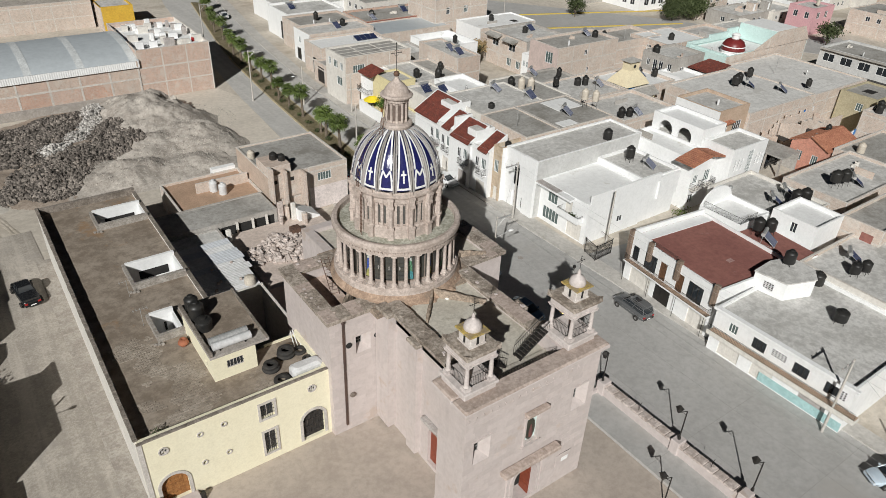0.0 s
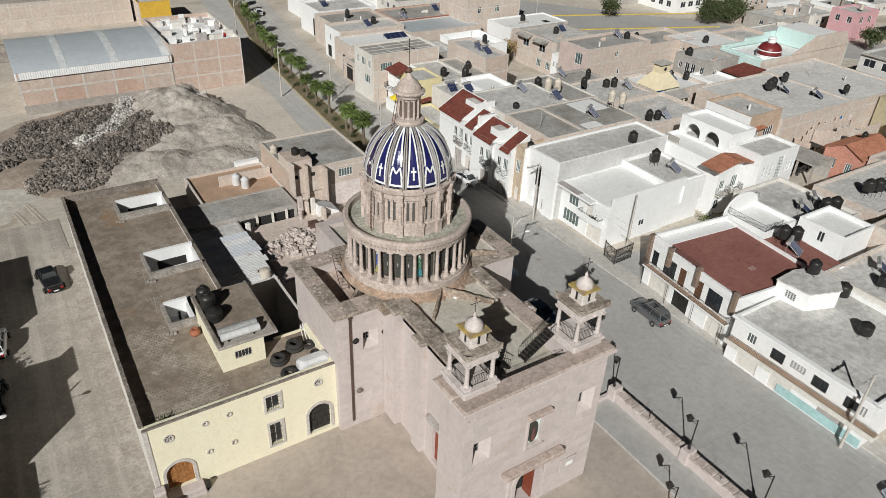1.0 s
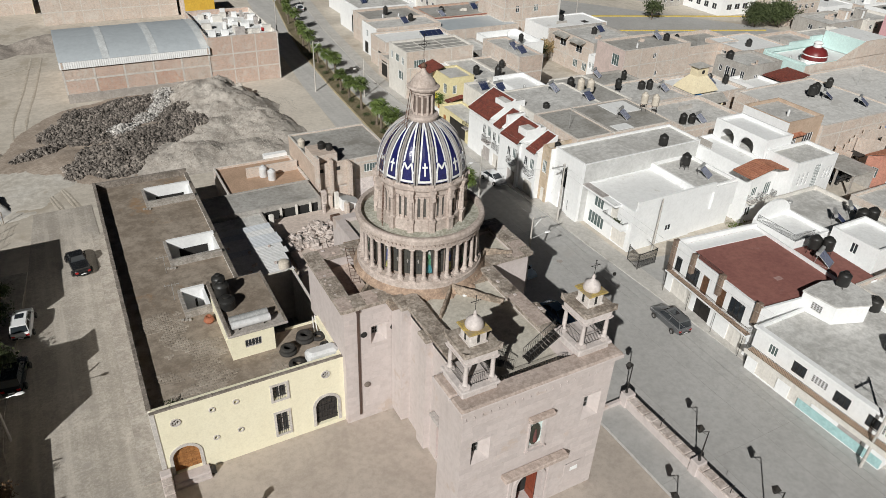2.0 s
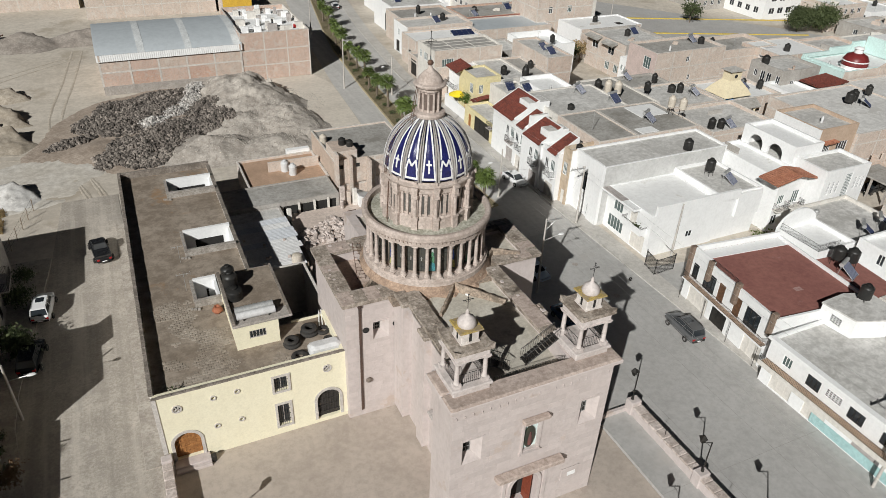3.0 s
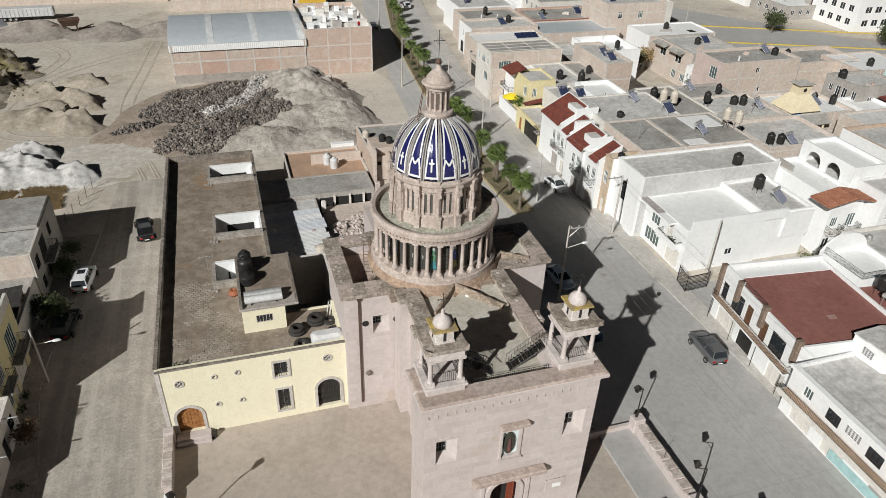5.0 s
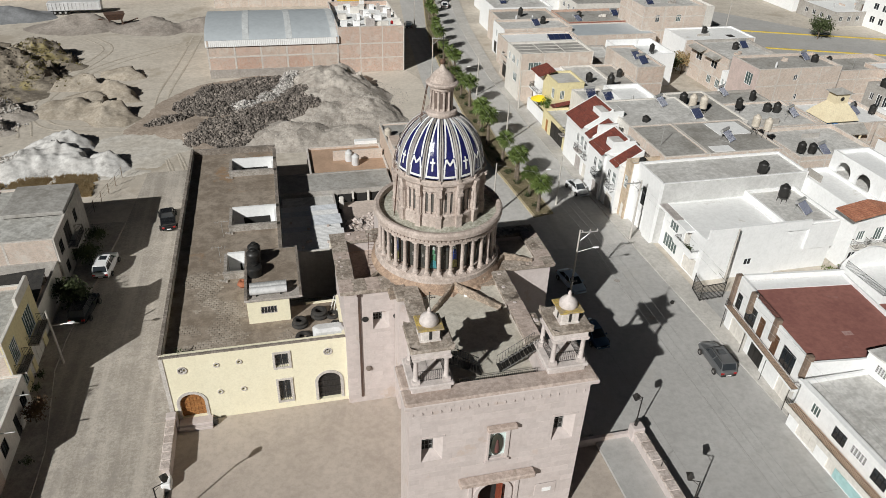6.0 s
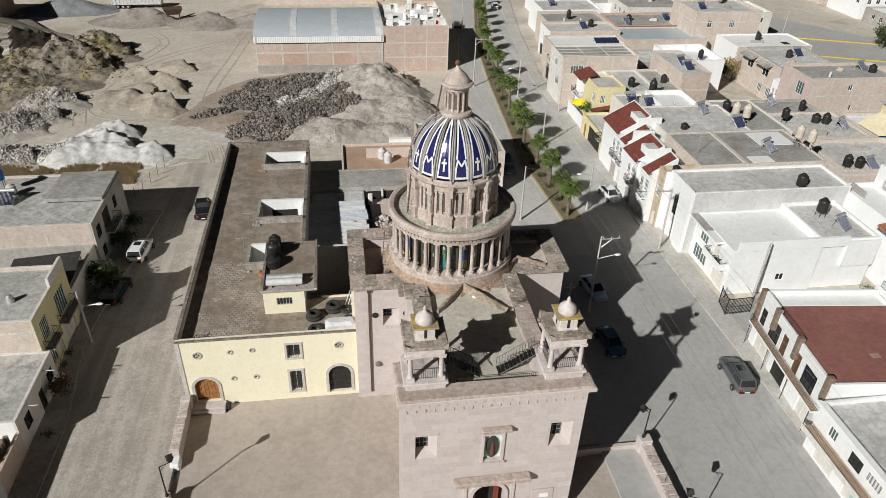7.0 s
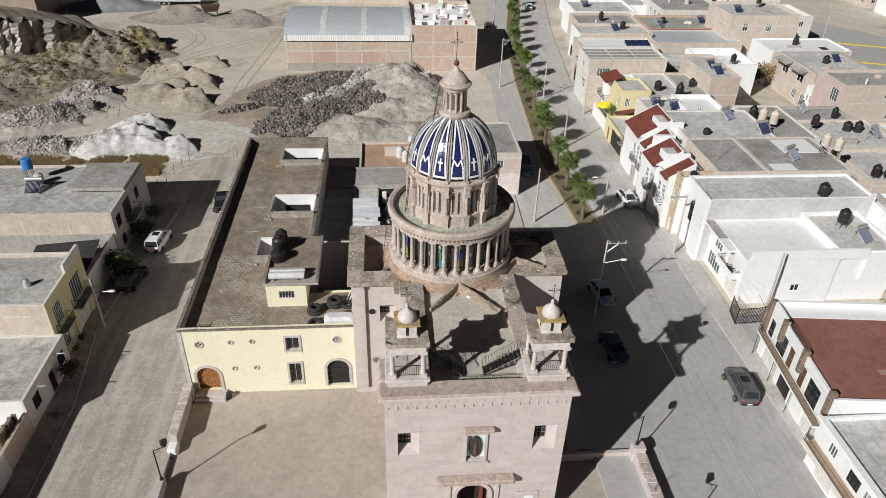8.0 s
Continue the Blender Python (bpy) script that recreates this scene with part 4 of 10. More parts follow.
slit = Geo().box(-0.16, 0.16, -0.03, 0.03, 18.5, 20.1).mesh("slit_window", mat("grey slit glass", (0.12, 0.115, 0.105), (0.08, 0.075, 0.07), 2, 9, 0.5, 0.5, 0.1))
for k in range(NB):
    a = 2 * math.pi * (k + 0.5) / NB - math.pi / 2
    for me, r, off in ((pil, 3.5, 0), (mull, 3.36, 0.5), (mull, 3.36, 0.2), (mull, 3.36, 0.8), (slit, 3.335, 0.35), (slit, 3.335, 0.65)):
        t = a + 2 * math.pi * off / NB
        part(me.name.split(".")[0], me, None, church, at=Matrix.Translation((CX + r * math.cos(t), CY + r * math.sin(t), 0)) @ pose(0, 0, 0, 0, 0, math.degrees(t) - 0 if me is pil else math.degrees(t) + (90 if me is slit else 0)))
# dome: stone ribs between cobalt panels with white borders and signs
DZ, DH, DR = 21.3, 4.35, 3.55
NP = 16


def dome_at(t, s, lift=0.0):
    """A point of the dome's shell: t turns round it, s from 0 (foot) to 1 (top)."""
    e = s * math.pi / 2
    r, z = (DR + lift) * math.cos(e) ** 0.92, DZ + (DH + lift) * math.sin(e)
    return Vector((CX + r * math.cos(t), CY + r * math.sin(t), z))


def sign(g, tc, strokes, lift):
    """White tile strokes on the shell: each from (u, s) to (u, s)."""
    for (u0, s0), (u1, s1), w in strokes:
        d = math.hypot((u1 - u0) * 3.2, (s1 - s0) * 5.2) or 1
        nu, ns = -(s1 - s0) * 5.2 / d * w / 3.2, (u1 - u0) * 3.2 / d * w / 5.2
        rings = []
        for i in range(7):
            u, s = u0 + (u1 - u0) * i / 6, s0 + (s1 - s0) * i / 6
            rings.append([dome_at(tc + u + nu, s + ns, lift - 0.03), dome_at(tc + u + nu, s + ns, lift), dome_at(tc + u, s, lift), dome_at(tc + u - nu, s - ns, lift), dome_at(tc + u - nu, s - ns, lift - 0.03)])
        g.loft(rings, True, False)


def panel_w(s):
    """Half the width of a tiled panel, in metres, at the height s of the shell."""
    return 0.56 * max(0.0, 1 - s / 0.9) ** 0.9 + 0.035


def strip_on(g, tc, s0, s1, outer, inner, lift, n=16, side=0):
    """A band of the shell between two half-widths, on one side of a panel's axis (or across it)."""
    rows = []
    for i in range(n + 1):
        s = s0 + (s1 - s0) * i / n
        r = max(0.3, (dome_at(tc, s).xy - Vector((CX, CY))).length)
        a, c = outer(s) / r, inner(s) / r
        rows.append([dome_at(tc + side * c, s, lift), dome_at(tc + side * a, s, lift)] if side else [dome_at(tc - a, s, lift), dome_at(tc, s, lift), dome_at(tc + a, s, lift)])
    g.loft(rows, False, False)
    return g


for k in range(NP):
    t0 = 2 * math.pi * (k - 0.5) / NP - math.pi / 2
    t1, tc = t0 + 2 * math.pi / NP, t0 + math.pi / NP
    panel = part("tile_panel", strip_on(Geo(), tc, 0.03, 0.89, panel_w, panel_w, 0.02), BLUETILE, church)
    g, with_m = Geo(), k % 2 == 0
    lo, hi = (0.145, 0.275) if with_m else (0.0, 0.0)
    for side in (-1, 1):
        for s0, s1 in (((0.04, lo), (hi, 0.88)) if with_m else ((0.04, 0.88),)):
            strip_on(g, tc, s0, s1, lambda s: max(0.03, panel_w(s) - 0.03), lambda s: max(0.0, panel_w(s) - 0.15), 0.04, 16, side)
    strip_on(g, tc, 0.04, 0.066, lambda s: panel_w(s) - 0.03, panel_w, 0.042, 3)
    part("panel_border", g, WHITETILE, panel)
    g = Geo()
    if with_m:
        sign(g, tc, [((-0.125, 0.165), (-0.085, 0.265), 0.06), ((-0.085, 0.265), (0, 0.195), 0.06), ((0, 0.195), (0.085, 0.265), 0.06), ((0.085, 0.265), (0.125, 0.165), 0.06)], 0.075)
        sign(g, tc, [((-0.15, 0.158), (-0.105, 0.158), 0.05), ((0.105, 0.158), (0.15, 0.158), 0.05)], 0.078)
    else:
        sign(g, tc, [((0, 0.125), (0, 0.275), 0.06), ((-0.06, 0.225), (0.06, 0.225), 0.06)], 0.075)
    part("tile_sign", g, WHITETILE, panel)
    for off in (-0.03, 0.03):
        rib, rows = Geo(), []
        for i in range(19):
            s = 0.01 + 0.88 * i / 18
            w = 0.024
            rows.append([dome_at(t0 + off - w, s, 0.0), dome_at(t0 + off - w * 0.5, s, 0.09), dome_at(t0 + off + w * 0.5, s, 0.09), dome_at(t0 + off + w, s, 0.0)])
        rib.loft(rows, False, False)
        part("dome_rib", rib, RIBGREY, church, smooth=50)
# lantern
lantern = part("lantern", Geo().lathe([(1.05, 25.0), (1.02, 25.45), (1.2, 25.55), (1.27, 25.75), (1.22, 25.9), (0.95, 25.95), (0.78, 26.0), (0.78, 27.55), (0.95, 27.6), (0.98, 27.8), (1.22, 27.92), (1.28, 28.05), (1.2, 28.14), (1.0, 28.2), (0.9, 28.5), (0.6, 28.85), (0.28, 29.1), (0.16, 29.3), (0.14, 29.42), (0.0, 29.45)], 32, CX, CY), DRUM, church, smooth=30)
lp = Geo().lathe([(0.13, 26.0), (0.1, 26.1), (0.1, 27.45), (0.13, 27.55)], 8).mesh("lantern_column", DRUM, 40)
# strips between the lantern columns, the shade there put into their dark colour
ls = Geo().box(-0.1, 0.1, -0.02, 0.02, 26.15, 27.4).mesh("lantern_slit", mat("lantern shade", (0.16, 0.12, 0.10), (0.12, 0.09, 0.08)))
for k in range(12):
    a = 2 * math.pi * k / 12
    part("lantern_column", lp, None, lantern, at=(CX + 0.83 * math.cos(a), CY + 0.83 * math.sin(a), 0))
    a += math.pi / 12
    part("lantern_slit", ls, None, lantern, at=Matrix.Translation((CX + 0.79 * math.cos(a), CY + 0.79 * math.sin(a), 0)) @ pose(0, 0, 0, 0, 0, math.degrees(a) + 90))
part("lantern_ball", Geo().lathe([(0.0, 29.4), (0.2, 29.48), (0.24, 29.62), (0.17, 29.78), (0, 29.84)], 14, CX, CY), RUST, lantern, smooth=60)


def iron_cross(parent, x, y, z, h, w, r=0.03):
    part("iron_cross", Geo().tube([(x, y, z), (x, y, z + h)], r, 6).tube([(x - w, y, z + h * 0.66), (x + w, y, z + h * 0.66)], r, 6), IRON, parent)
    for dx, dz in ((-w, h * 0.66), (w, h * 0.66), (0, h)):
        part("cross_knob", Geo().lathe([(0, -0.06), (0.07, 0), (0, 0.06)], 6), IRON, parent, at=(x + dx, y, z + dz))
    n = 14
    part("cross_ring", Geo().tube([Vector((x + w * 0.55 * math.cos(2 * math.pi * i / n), y, z + h * 0.66 + w * 0.55 * math.sin(2 * math.pi * i / n))) for i in range(n + 1)], r * 0.55, 4), IRON, parent)


iron_cross(lantern, CX, CY, 29.8, 2.1, 0.4, 0.024)


def ladder(name, p, q, w, n, parent, side=(1, 0, 0)):
    p, q, s = Vector(p), Vector(q), Vector(side).normalized() * w / 2
    g = Geo()
    g.tube([p - s, q - s], 0.03, 4).tube([p + s, q + s], 0.03, 4)
    for i in range(n):
        a = p + (q - p) * (i + 0.5) / n
        g.tube([a - s, a + s], 0.022, 4)
    return part(name, g, RUST, parent, "rusty iron ladder")


ladder("ladder", (CX - 3.9, CY - 0.9, 17.3), (CX - 3.5, CY - 0.4, 21.3), 0.5, 12, church, (0.3, 1, 0))
ladder("ladder", (2.95, 3.9, 11.0), (3.45, 6.75, 13.0), 0.7, 11, church, (1, -0.2, 0))
g = Geo()
for off in (-0.035, 0.035):
    g.tube([dome_at(math.pi + 0.1 + off * (1 + i / 9), i / 10 * 0.86, 0.28) for i in range(11)], 0.025, 4)
for i in range(22):
    s = 0.02 + i / 22 * 0.84
    g.tube([dome_at(math.pi + 0.1 - 0.035 * (1 + s), s, 0.28), dome_at(math.pi + 0.1 + 0.035 * (1 + s), s, 0.28)], 0.02, 4)
part("ladder", g, RUST, church, "rusty iron ladder over the dome")
g = Geo()
g.tube([(CX - 1.25, CY - 0.6, 28.05), (CX - 1.75, CY - 0.7, 25.1)], 0.03, 4).tube([(CX - 1.25, CY - 0.35, 28.05), (CX - 1.75, CY - 0.3, 25.1)], 0.03, 4)
part("ladder", g, RUST, church, "rusty iron ladder to the lantern")

# ---- belfries ----
def belfry(bx, by, stairs):
    z = 13.4
    b = part("belfry", Geo().block(bx - 1.35, bx + 1.35, by - 1.35, by + 1.35, z, z + 0.5, 0.05).block(bx - 1.5, bx + 1.5, by - 1.5, by + 1.5, z + 0.5, z + 0.68, 0.06), BELFRY, church)
    c = Geo().box(-0.26, 0.26, -0.26, 0.26, 0, 0.28).lathe([(0.22, 0.28), (0.2, 0.36), (0.17, 0.42), (0.16, 1.2), (0.14, 1.85), (0.22, 1.95)], 12).box(-0.24, 0.24, -0.24, 0.24, 1.95, 2.08).mesh("belfry_column", BELFRY, 40)
    for dx in (-1.02, 1.02):
        for dy in (-1.02, 1.02):
            part("belfry_column", c, None, b, at=(bx + dx, by + dy, z + 0.68))
    e = z + 2.76
    g = Geo()
    g.box(bx - 1.2, bx + 1.2, by - 1.2, by - 0.85, e, e + 0.62).box(bx - 1.2, bx + 1.2, by + 0.85, by + 1.2, e, e + 0.62).box(bx - 1.2, bx - 0.85, by - 0.85, by + 0.85, e, e + 0.62).box(bx + 0.85, bx + 1.2, by - 0.85, by + 0.85, e, e + 0.62)
    g.box(bx - 1.32, bx + 1.32, by - 1.32, by + 1.32, e + 0.62, e + 0.72)
    g.box(bx - 1.3, bx + 1.3, by - 1.3, by - 1.2, e, e + 0.1).box(bx - 1.3, bx - 1.2, by - 1.2, by + 1.3, e, e + 0.1).box(bx + 1.2, bx + 1.3, by - 1.2, by + 1.3, e, e + 0.1)
    part("belfry_entablature", g, BELFRY, b)
    part("belfry_slab", Geo().block(bx - 1.45, bx + 1.45, by - 1.45, by + 1.45, e + 0.72, e + 0.92, 0.08), TOPSTONE, b)
    for dx in (-1, 1):
        for dy in (-1, 1):
            h = Geo()
            x, y = bx + dx * 1.4, by + dy * 1.4
            h.add([(x, y, e + 0.9), (x - dx * 0.55, y, e + 0.9), (x, y - dy * 0.55, e + 0.9), (x, y, e + 1.18)], [(0, 1, 3), (0, 3, 2), (1, 2, 3), (0, 2, 1)])
            part("corner_horn", h, TOPSTONE, b)
    t = e + 0.92
    part("belfry_cube", Geo().block(bx - 0.62, bx + 0.62, by - 0.62, by + 0.62, t, t + 1.0, 0.03).box(bx - 0.68, bx + 0.68, by - 0.68, by + 0.68, t, t + 0.12), mat("washed pinkish plaster", (0.74, 0.69, 0.65), (0.60, 0.54, 0.50), 0.6, 4, 0.4, 0.9, 0.2, streak=0.25) if "washed pinkish plaster" not in bpy.data.materials else bpy.data.materials["washed pinkish plaster"], b)
    part("slot", Geo().box(bx - 0.1, bx + 0.1, by - 0.63, by - 0.6, t + 0.14, t + 0.92), DARK, b)
    part("slot", Geo().box(bx - 0.63, bx - 0.6, by - 0.1, by + 0.1, t + 0.14, t + 0.92), DARK, b)
    part("tile_cap", Geo().block(bx - 0.85, bx + 0.85, by - 0.85, by + 0.85, t + 1.0, t + 1.09, 0.04), YELLOWTILE, b, "yellow glazed tile cap")
    part("cupola", Geo().lathe([(0.6, t + 1.09), (0.64, t + 1.2), (0.56, t + 1.5), (0.38, t + 1.72), (0.17, t + 1.85), (0.1, t + 1.95), (0.13, t + 2.05), (0.09, t + 2.2), (0.0, t + 2.35)], 20, bx, by), BELFRY, b, smooth=50)
    iron_cross(b, bx, by, t + 2.25, 1.15, 0.32, 0.02)
    bell = part("bell", Geo().lathe([(0.0, e - 0.05), (0.12, e - 0.08), (0.2, e - 0.2), (0.24, e - 0.45), (0.33, e - 0.62), (0.36, e - 0.7), (0.3, e - 0.7), (0.2, e - 0.5)], 18, bx + 0.2, by - 0.2), GOLD, b, "polished bronze bell", 40)
    part("bell", Geo().lathe([(0.0, e - 0.1), (0.1, e - 0.12), (0.16, e - 0.25), (0.2, e - 0.5), (0.28, e - 0.62), (0.22, e - 0.6)], 16, bx - 0.5, by + 0.45), GOLD, b, "smaller polished bronze bell", 40)
    part("bell_yoke", Geo().box(bx - 0.8, bx + 0.9, by - 0.28, by - 0.12, e - 0.04, e + 0.1), PLANKWOOD, bell)
    g = Geo()
    for p, q in (((-1, -1.02), (1, -1.02)), ((-1.02, -1), (-1.02, 1)), ((1.02, -1), (1.02, 1))):
        rail(g, (bx + p[0], by + p[1], z + 0.72), (bx + q[0], by + q[1], z + 0.72), 0.85, 0.14)
    part("railing", g, IRON, b, "black iron railing")
    return b


BL, BR = (4.3, -13.0), (13.75, -13.0)
belfry(*BL, False)
belfry(*BR, True)
for bx, s in ((BL[0], 1), (BR[0], -1)):
    g, h = Geo(), Geo()
    x0 = bx + s * 1.45
    for y in (-12.22, -11.6):
        g.tube([(x0, y, 13.86), (x0 + s * 2.6, y, 12.22)], 0.05, 4)
    st = part("stairs", g, IRON, church, "black iron stair to the belfry")
    for k in range(10):
        x = x0 + s * k * 0.26
        part("tread", Geo().box(min(x, x + s * 0.27), max(x, x + s * 0.27), -12.3, -11.5, 13.9 - k * 0.17, 13.94 - k * 0.17), IRON, st)
    for y in (-12.3, -11.5):
        h.tube([(x0, y, 13.95), (x0 + s * 2.6, y, 12.25)], 0.04, 4).tube([(x0, y, 14.85), (x0 + s * 2.6, y, 13.15)], 0.03, 4)
        for k in range(14):
            x, zz = x0 + s * 2.6 * k / 13, 13.95 - 1.7 * k / 13
            h.tube([(x, y, zz), (x, y, zz + 0.9)], 0.015, 4)
    part("stair_rail", h, IRON, st)
g = Geo()
rail(g, (6.3, -13.7, 13.0), (11.9, -13.7, 13.0), 0.55, 0.14)
rail(g, (6.0, -11.6, 12.2), (6.0, -10.2, 12.2), 1.2, 0.14)
part("railing", g, IRON, church, "low black iron railing on the terrace")
part("terrace_lamp", Geo().lathe([(0, 0), (0.2, 0.02), (0.2, 0.1), (0, 0.18)], 10, 9.7, -3.0), WHITE, church, at=(0, 0, 12.2))


# ashlar facing: courses of single stones, a little uneven
def facing(parent, side, o, u0, u1, z0, z1, w, h, holes, seed, out=0.006):
    q = random.Random(seed)
    nz = round((z1 - z0) / h)
    hh = (z1 - z0) / nz
    shapes = {}
    for j in range(nz):
        u = u0
        first = True
        while u < u1 - 0.05:
            l = w * q.choice((0.7, 0.85, 1.0, 1.15)) * (0.5 if first and j % 2 else 1)
            first = False
            e = min(u1, u + l)
            if u1 - e < 0.3:
                e = u1
            a, b, c, d = u, e, z0 + j * hh, z0 + (j + 1) * hh
            u = e
            if any(a < H_[1] and b > H_[0] and c < H_[3] and d > H_[2] for H_ in holes):
                continue
            key = (round(b - a, 2), q.randrange(2))
            if key not in shapes:
                k = out * (0.6 + 0.8 * key[1])
                g = Geo()
                L_, gp = b - a, 0.002
                if side == "s":
                    g.loft([[(x, 0.02, z) for x, z in ((gp, gp), (L_ - gp, gp), (L_ - gp, hh - gp), (gp, hh - gp))], [(x, -k, z) for x, z in ((gp + 0.008, gp + 0.008), (L_ - gp - 0.008, gp + 0.008), (L_ - gp - 0.008, hh - gp - 0.008), (gp + 0.008, hh - gp - 0.008))]], True)
                else:
                    g.loft([[(0.02, x, z) for x, z in ((gp, gp), (L_ - gp, gp), (L_ - gp, hh - gp), (gp, hh - gp))], [(-k, x, z) for x, z in ((gp + 0.008, gp + 0.008), (L_ - gp - 0.008, gp + 0.008), (L_ - gp - 0.008, hh - gp - 0.008), (gp + 0.008, hh - gp - 0.008))]], True)
                shapes[key] = g.mesh("stone", ASHLAR)
            part("stone", shapes[key], None, parent, at=(a, o, c) if side == "s" else (o, a, c))


HOLES = [(7.1, 11.05, 0, 4.5), (3.4, 5.2, 7.4, 9.95), (12.95, 14.85, 7.45, 10.15), (8.1, 10.3, 6.4, 10.15), (6.2, 12.1, 4.3, 5.15), (12.35, 14.15, 1.55, 2.95)]
fw = [o for o in church.children if o.name == "front_wall"][0]
facing(fw, "s", FY, FX0, FX1, 0.06, 11.9, 1.25, 0.56, HOLES, 3)
tf = [o for o in church.children if o.name == "transept_front"][0]
facing(tf, "s", -0.6, 0.0, 4.98, 0.06, 11.95, 1.0, 0.5, [(2.2, 3.9, 7.8, 9.95), (1.0, 1.45, 0, 12), (1.4, 2.1, 8.7, 9.5), (4.0, 4.7, 8.7, 9.5), (1.5, 2.2, 3.3, 3.9), (4.1, 5.1, 0, 12.2)], 5)

# loose stones and patched slabs lying on the copings
q = random.Random(41)
for k in range(60):
    x0, x1, y0, y1, z0, z1 = COP[k % len(COP)]
    x, y, d = q.uniform(x0 + 0.1, x1 - 0.4), q.uniform(y0 + 0.1, y1 - 0.4), q.uniform(0.12, 0.34)
    part("loose_stone", Geo().block(x, x + d, y, y + d * q.uniform(0.6, 1.2), z1 - 0.01, z1 + q.uniform(0.04, 0.14), 0.03), q.choice((TOPSTONE, CORNICE, STONE)), church)
# slabs of the copings, laid end to end
for x0, x1, y0, y1, z0, z1 in COP:
    along = x1 - x0 > y1 - y0
    n = max(1, round(max(x1 - x0, y1 - y0) / 1.1))
    for i in range(n):
        f, e = i / n, (i + 1) / n - 0.003
        o = q.uniform(-0.03, 0.03)
        c = (x0 + (x1 - x0) * f, x0 + (x1 - x0) * e, y0 - 0.03 + o, y1 + 0.03 + o) if along else (x0 - 0.03 + o, x1 + 0.03 + o, y0 + (y1 - y0) * f, y0 + (y1 - y0) * e)
        part("coping_slab", Geo().block(*c, z1, z1 + q.uniform(0.035, 0.045), 0.008), q.choice((TOPSTONE, TOPSTONE, CORNICE)), church)
# ---- the parish house beside the church ----
RZ = 6.25
conv = thing("parish_house", "cream two-storey parish house with a long stained flat roof", "house")
d1, d2 = (-13.4, 1.02, 1.75), (-1.65, 1.0, 2.15)
ops = [(-6.1, -4.95, 4.5, 6.0), (-6.05, -5.0, 0.55, 2.95)] + [(u - r, u + r, 0, z + r) for u, r, z in (d1, d2)]
RND = [(-13.65, 5.5, 0.3), (-1.6, 5.6, 0.3), (-10.9, 5.65, 0.16), (-9.05, 5.7, 0.16), (-10.95, 2.6, 0.16), (-9.0, 2.6, 0.16)]
ops += [(u - r, u + r, z - r, z + r) for u, z, r in RND]
g = Geo()
cells(g, -15.2, 0.0, -0.5, 6.95, ops, SIDES["s"](0, 0.6))
for u, r, z in (d1, d2):
    arch_fill(g, u, r, z, z + r, SIDES["s"](0, 0.6))
for u, z, r in RND:
    arch_fill(g, u, r, z, z + r, SIDES["s"](0, 0.6), 6)
    for s in (-1, 1):
        for i in range(6):
            a, b = math.pi / 2 * i / 6, math.pi / 2 * (i + 1) / 6
            q = [(u + s * r * math.cos(a), z - r * math.sin(a)), (u + s * r * math.cos(b), z - r * math.sin(b)), (u + s * r * math.cos(b), z - r), (u + s * r * math.cos(a), z - r)]
            g.add([p for uu, zz in q for p in SIDES["s"](0, 0.6)(uu, zz)], [(0, 2, 4, 6), (1, 7, 5, 3), (0, 1, 3, 2), (2, 3, 5, 4), (4, 5, 7, 6), (6, 7, 1, 0)])
part("front_wall", g, YELLOW, conv)
for (u, r, z), m, lab in ((d1, WOOD, "honey coloured double door"), (d2, WOODDARK, "black iron barred door")):
    part("door_arch", arch_ring("s", 0, u, r, 0.26, 0.05, z, 0.07, 0.0), PALETRIM, conv)
    dd = part("door", Geo().box(u - r, u + r, 0.28, 0.36, 0.05, z + r), m, conv, lab)
    g = Geo()
    if m is WOOD:
        for k in range(-3, 4):
            part("door_rail", Geo().box(u + k * 0.3 - 0.04, u + k * 0.3 + 0.04, 0.24, 0.28, 0.1, z + r * 0.9), m, dd)
        for zz in (0.4, 1.0, 1.6, 2.2):
            part("door_rail", Geo().box(u - r, u + r, 0.235, 0.28, zz, zz + 0.1), m, dd)
    else:
        for k in range(-4, 5):
            part("door_bar", Geo().box(u + k * 0.23 - 0.02, u + k * 0.23 + 0.02, 0.22, 0.28, 0.1, z + r * 0.9), m, dd)
        for zz in (0.5, 1.2, 1.9, 2.5):
            part("door_bar", Geo().box(u - r, u + r, 0.2, 0.28, zz, zz + 0.05), m, dd)
for u0, u1, z0, z1 in ops[:2]:
    w = window("s", 0, u0, u1, z0, z1, conv, GREYTRIM, GLASS, 2, None, 0.3)
    g = Geo()
    for a, b, c, d in ((u0 - 0.2, u0, z0 - 0.2, z1 + 0.2), (u1, u1 + 0.2, z0 - 0.2, z1 + 0.2), (u0, u1, z0 - 0.2, z0), (u0, u1, z1, z1 + 0.2)):
        slab_on("s", 0, a, b, c, d, 0.08, 0, g)
    part("stone_surround", g, PALETRIM, w)
    for k in range(1, 6):
        u = u0 + (u1 - u0) * k / 6
        part("window_bar", Geo().tube([(u, -0.02, z0), (u, -0.02, z1)], 0.018, 4), IRON, w)
    for k in range(1, 4):
        part("window_bar", Geo().box(u0, u1, -0.03, -0.01, z0 + (z1 - z0) * k / 4 - 0.014, z0 + (z1 - z0) * k / 4 + 0.014), IRON, w)
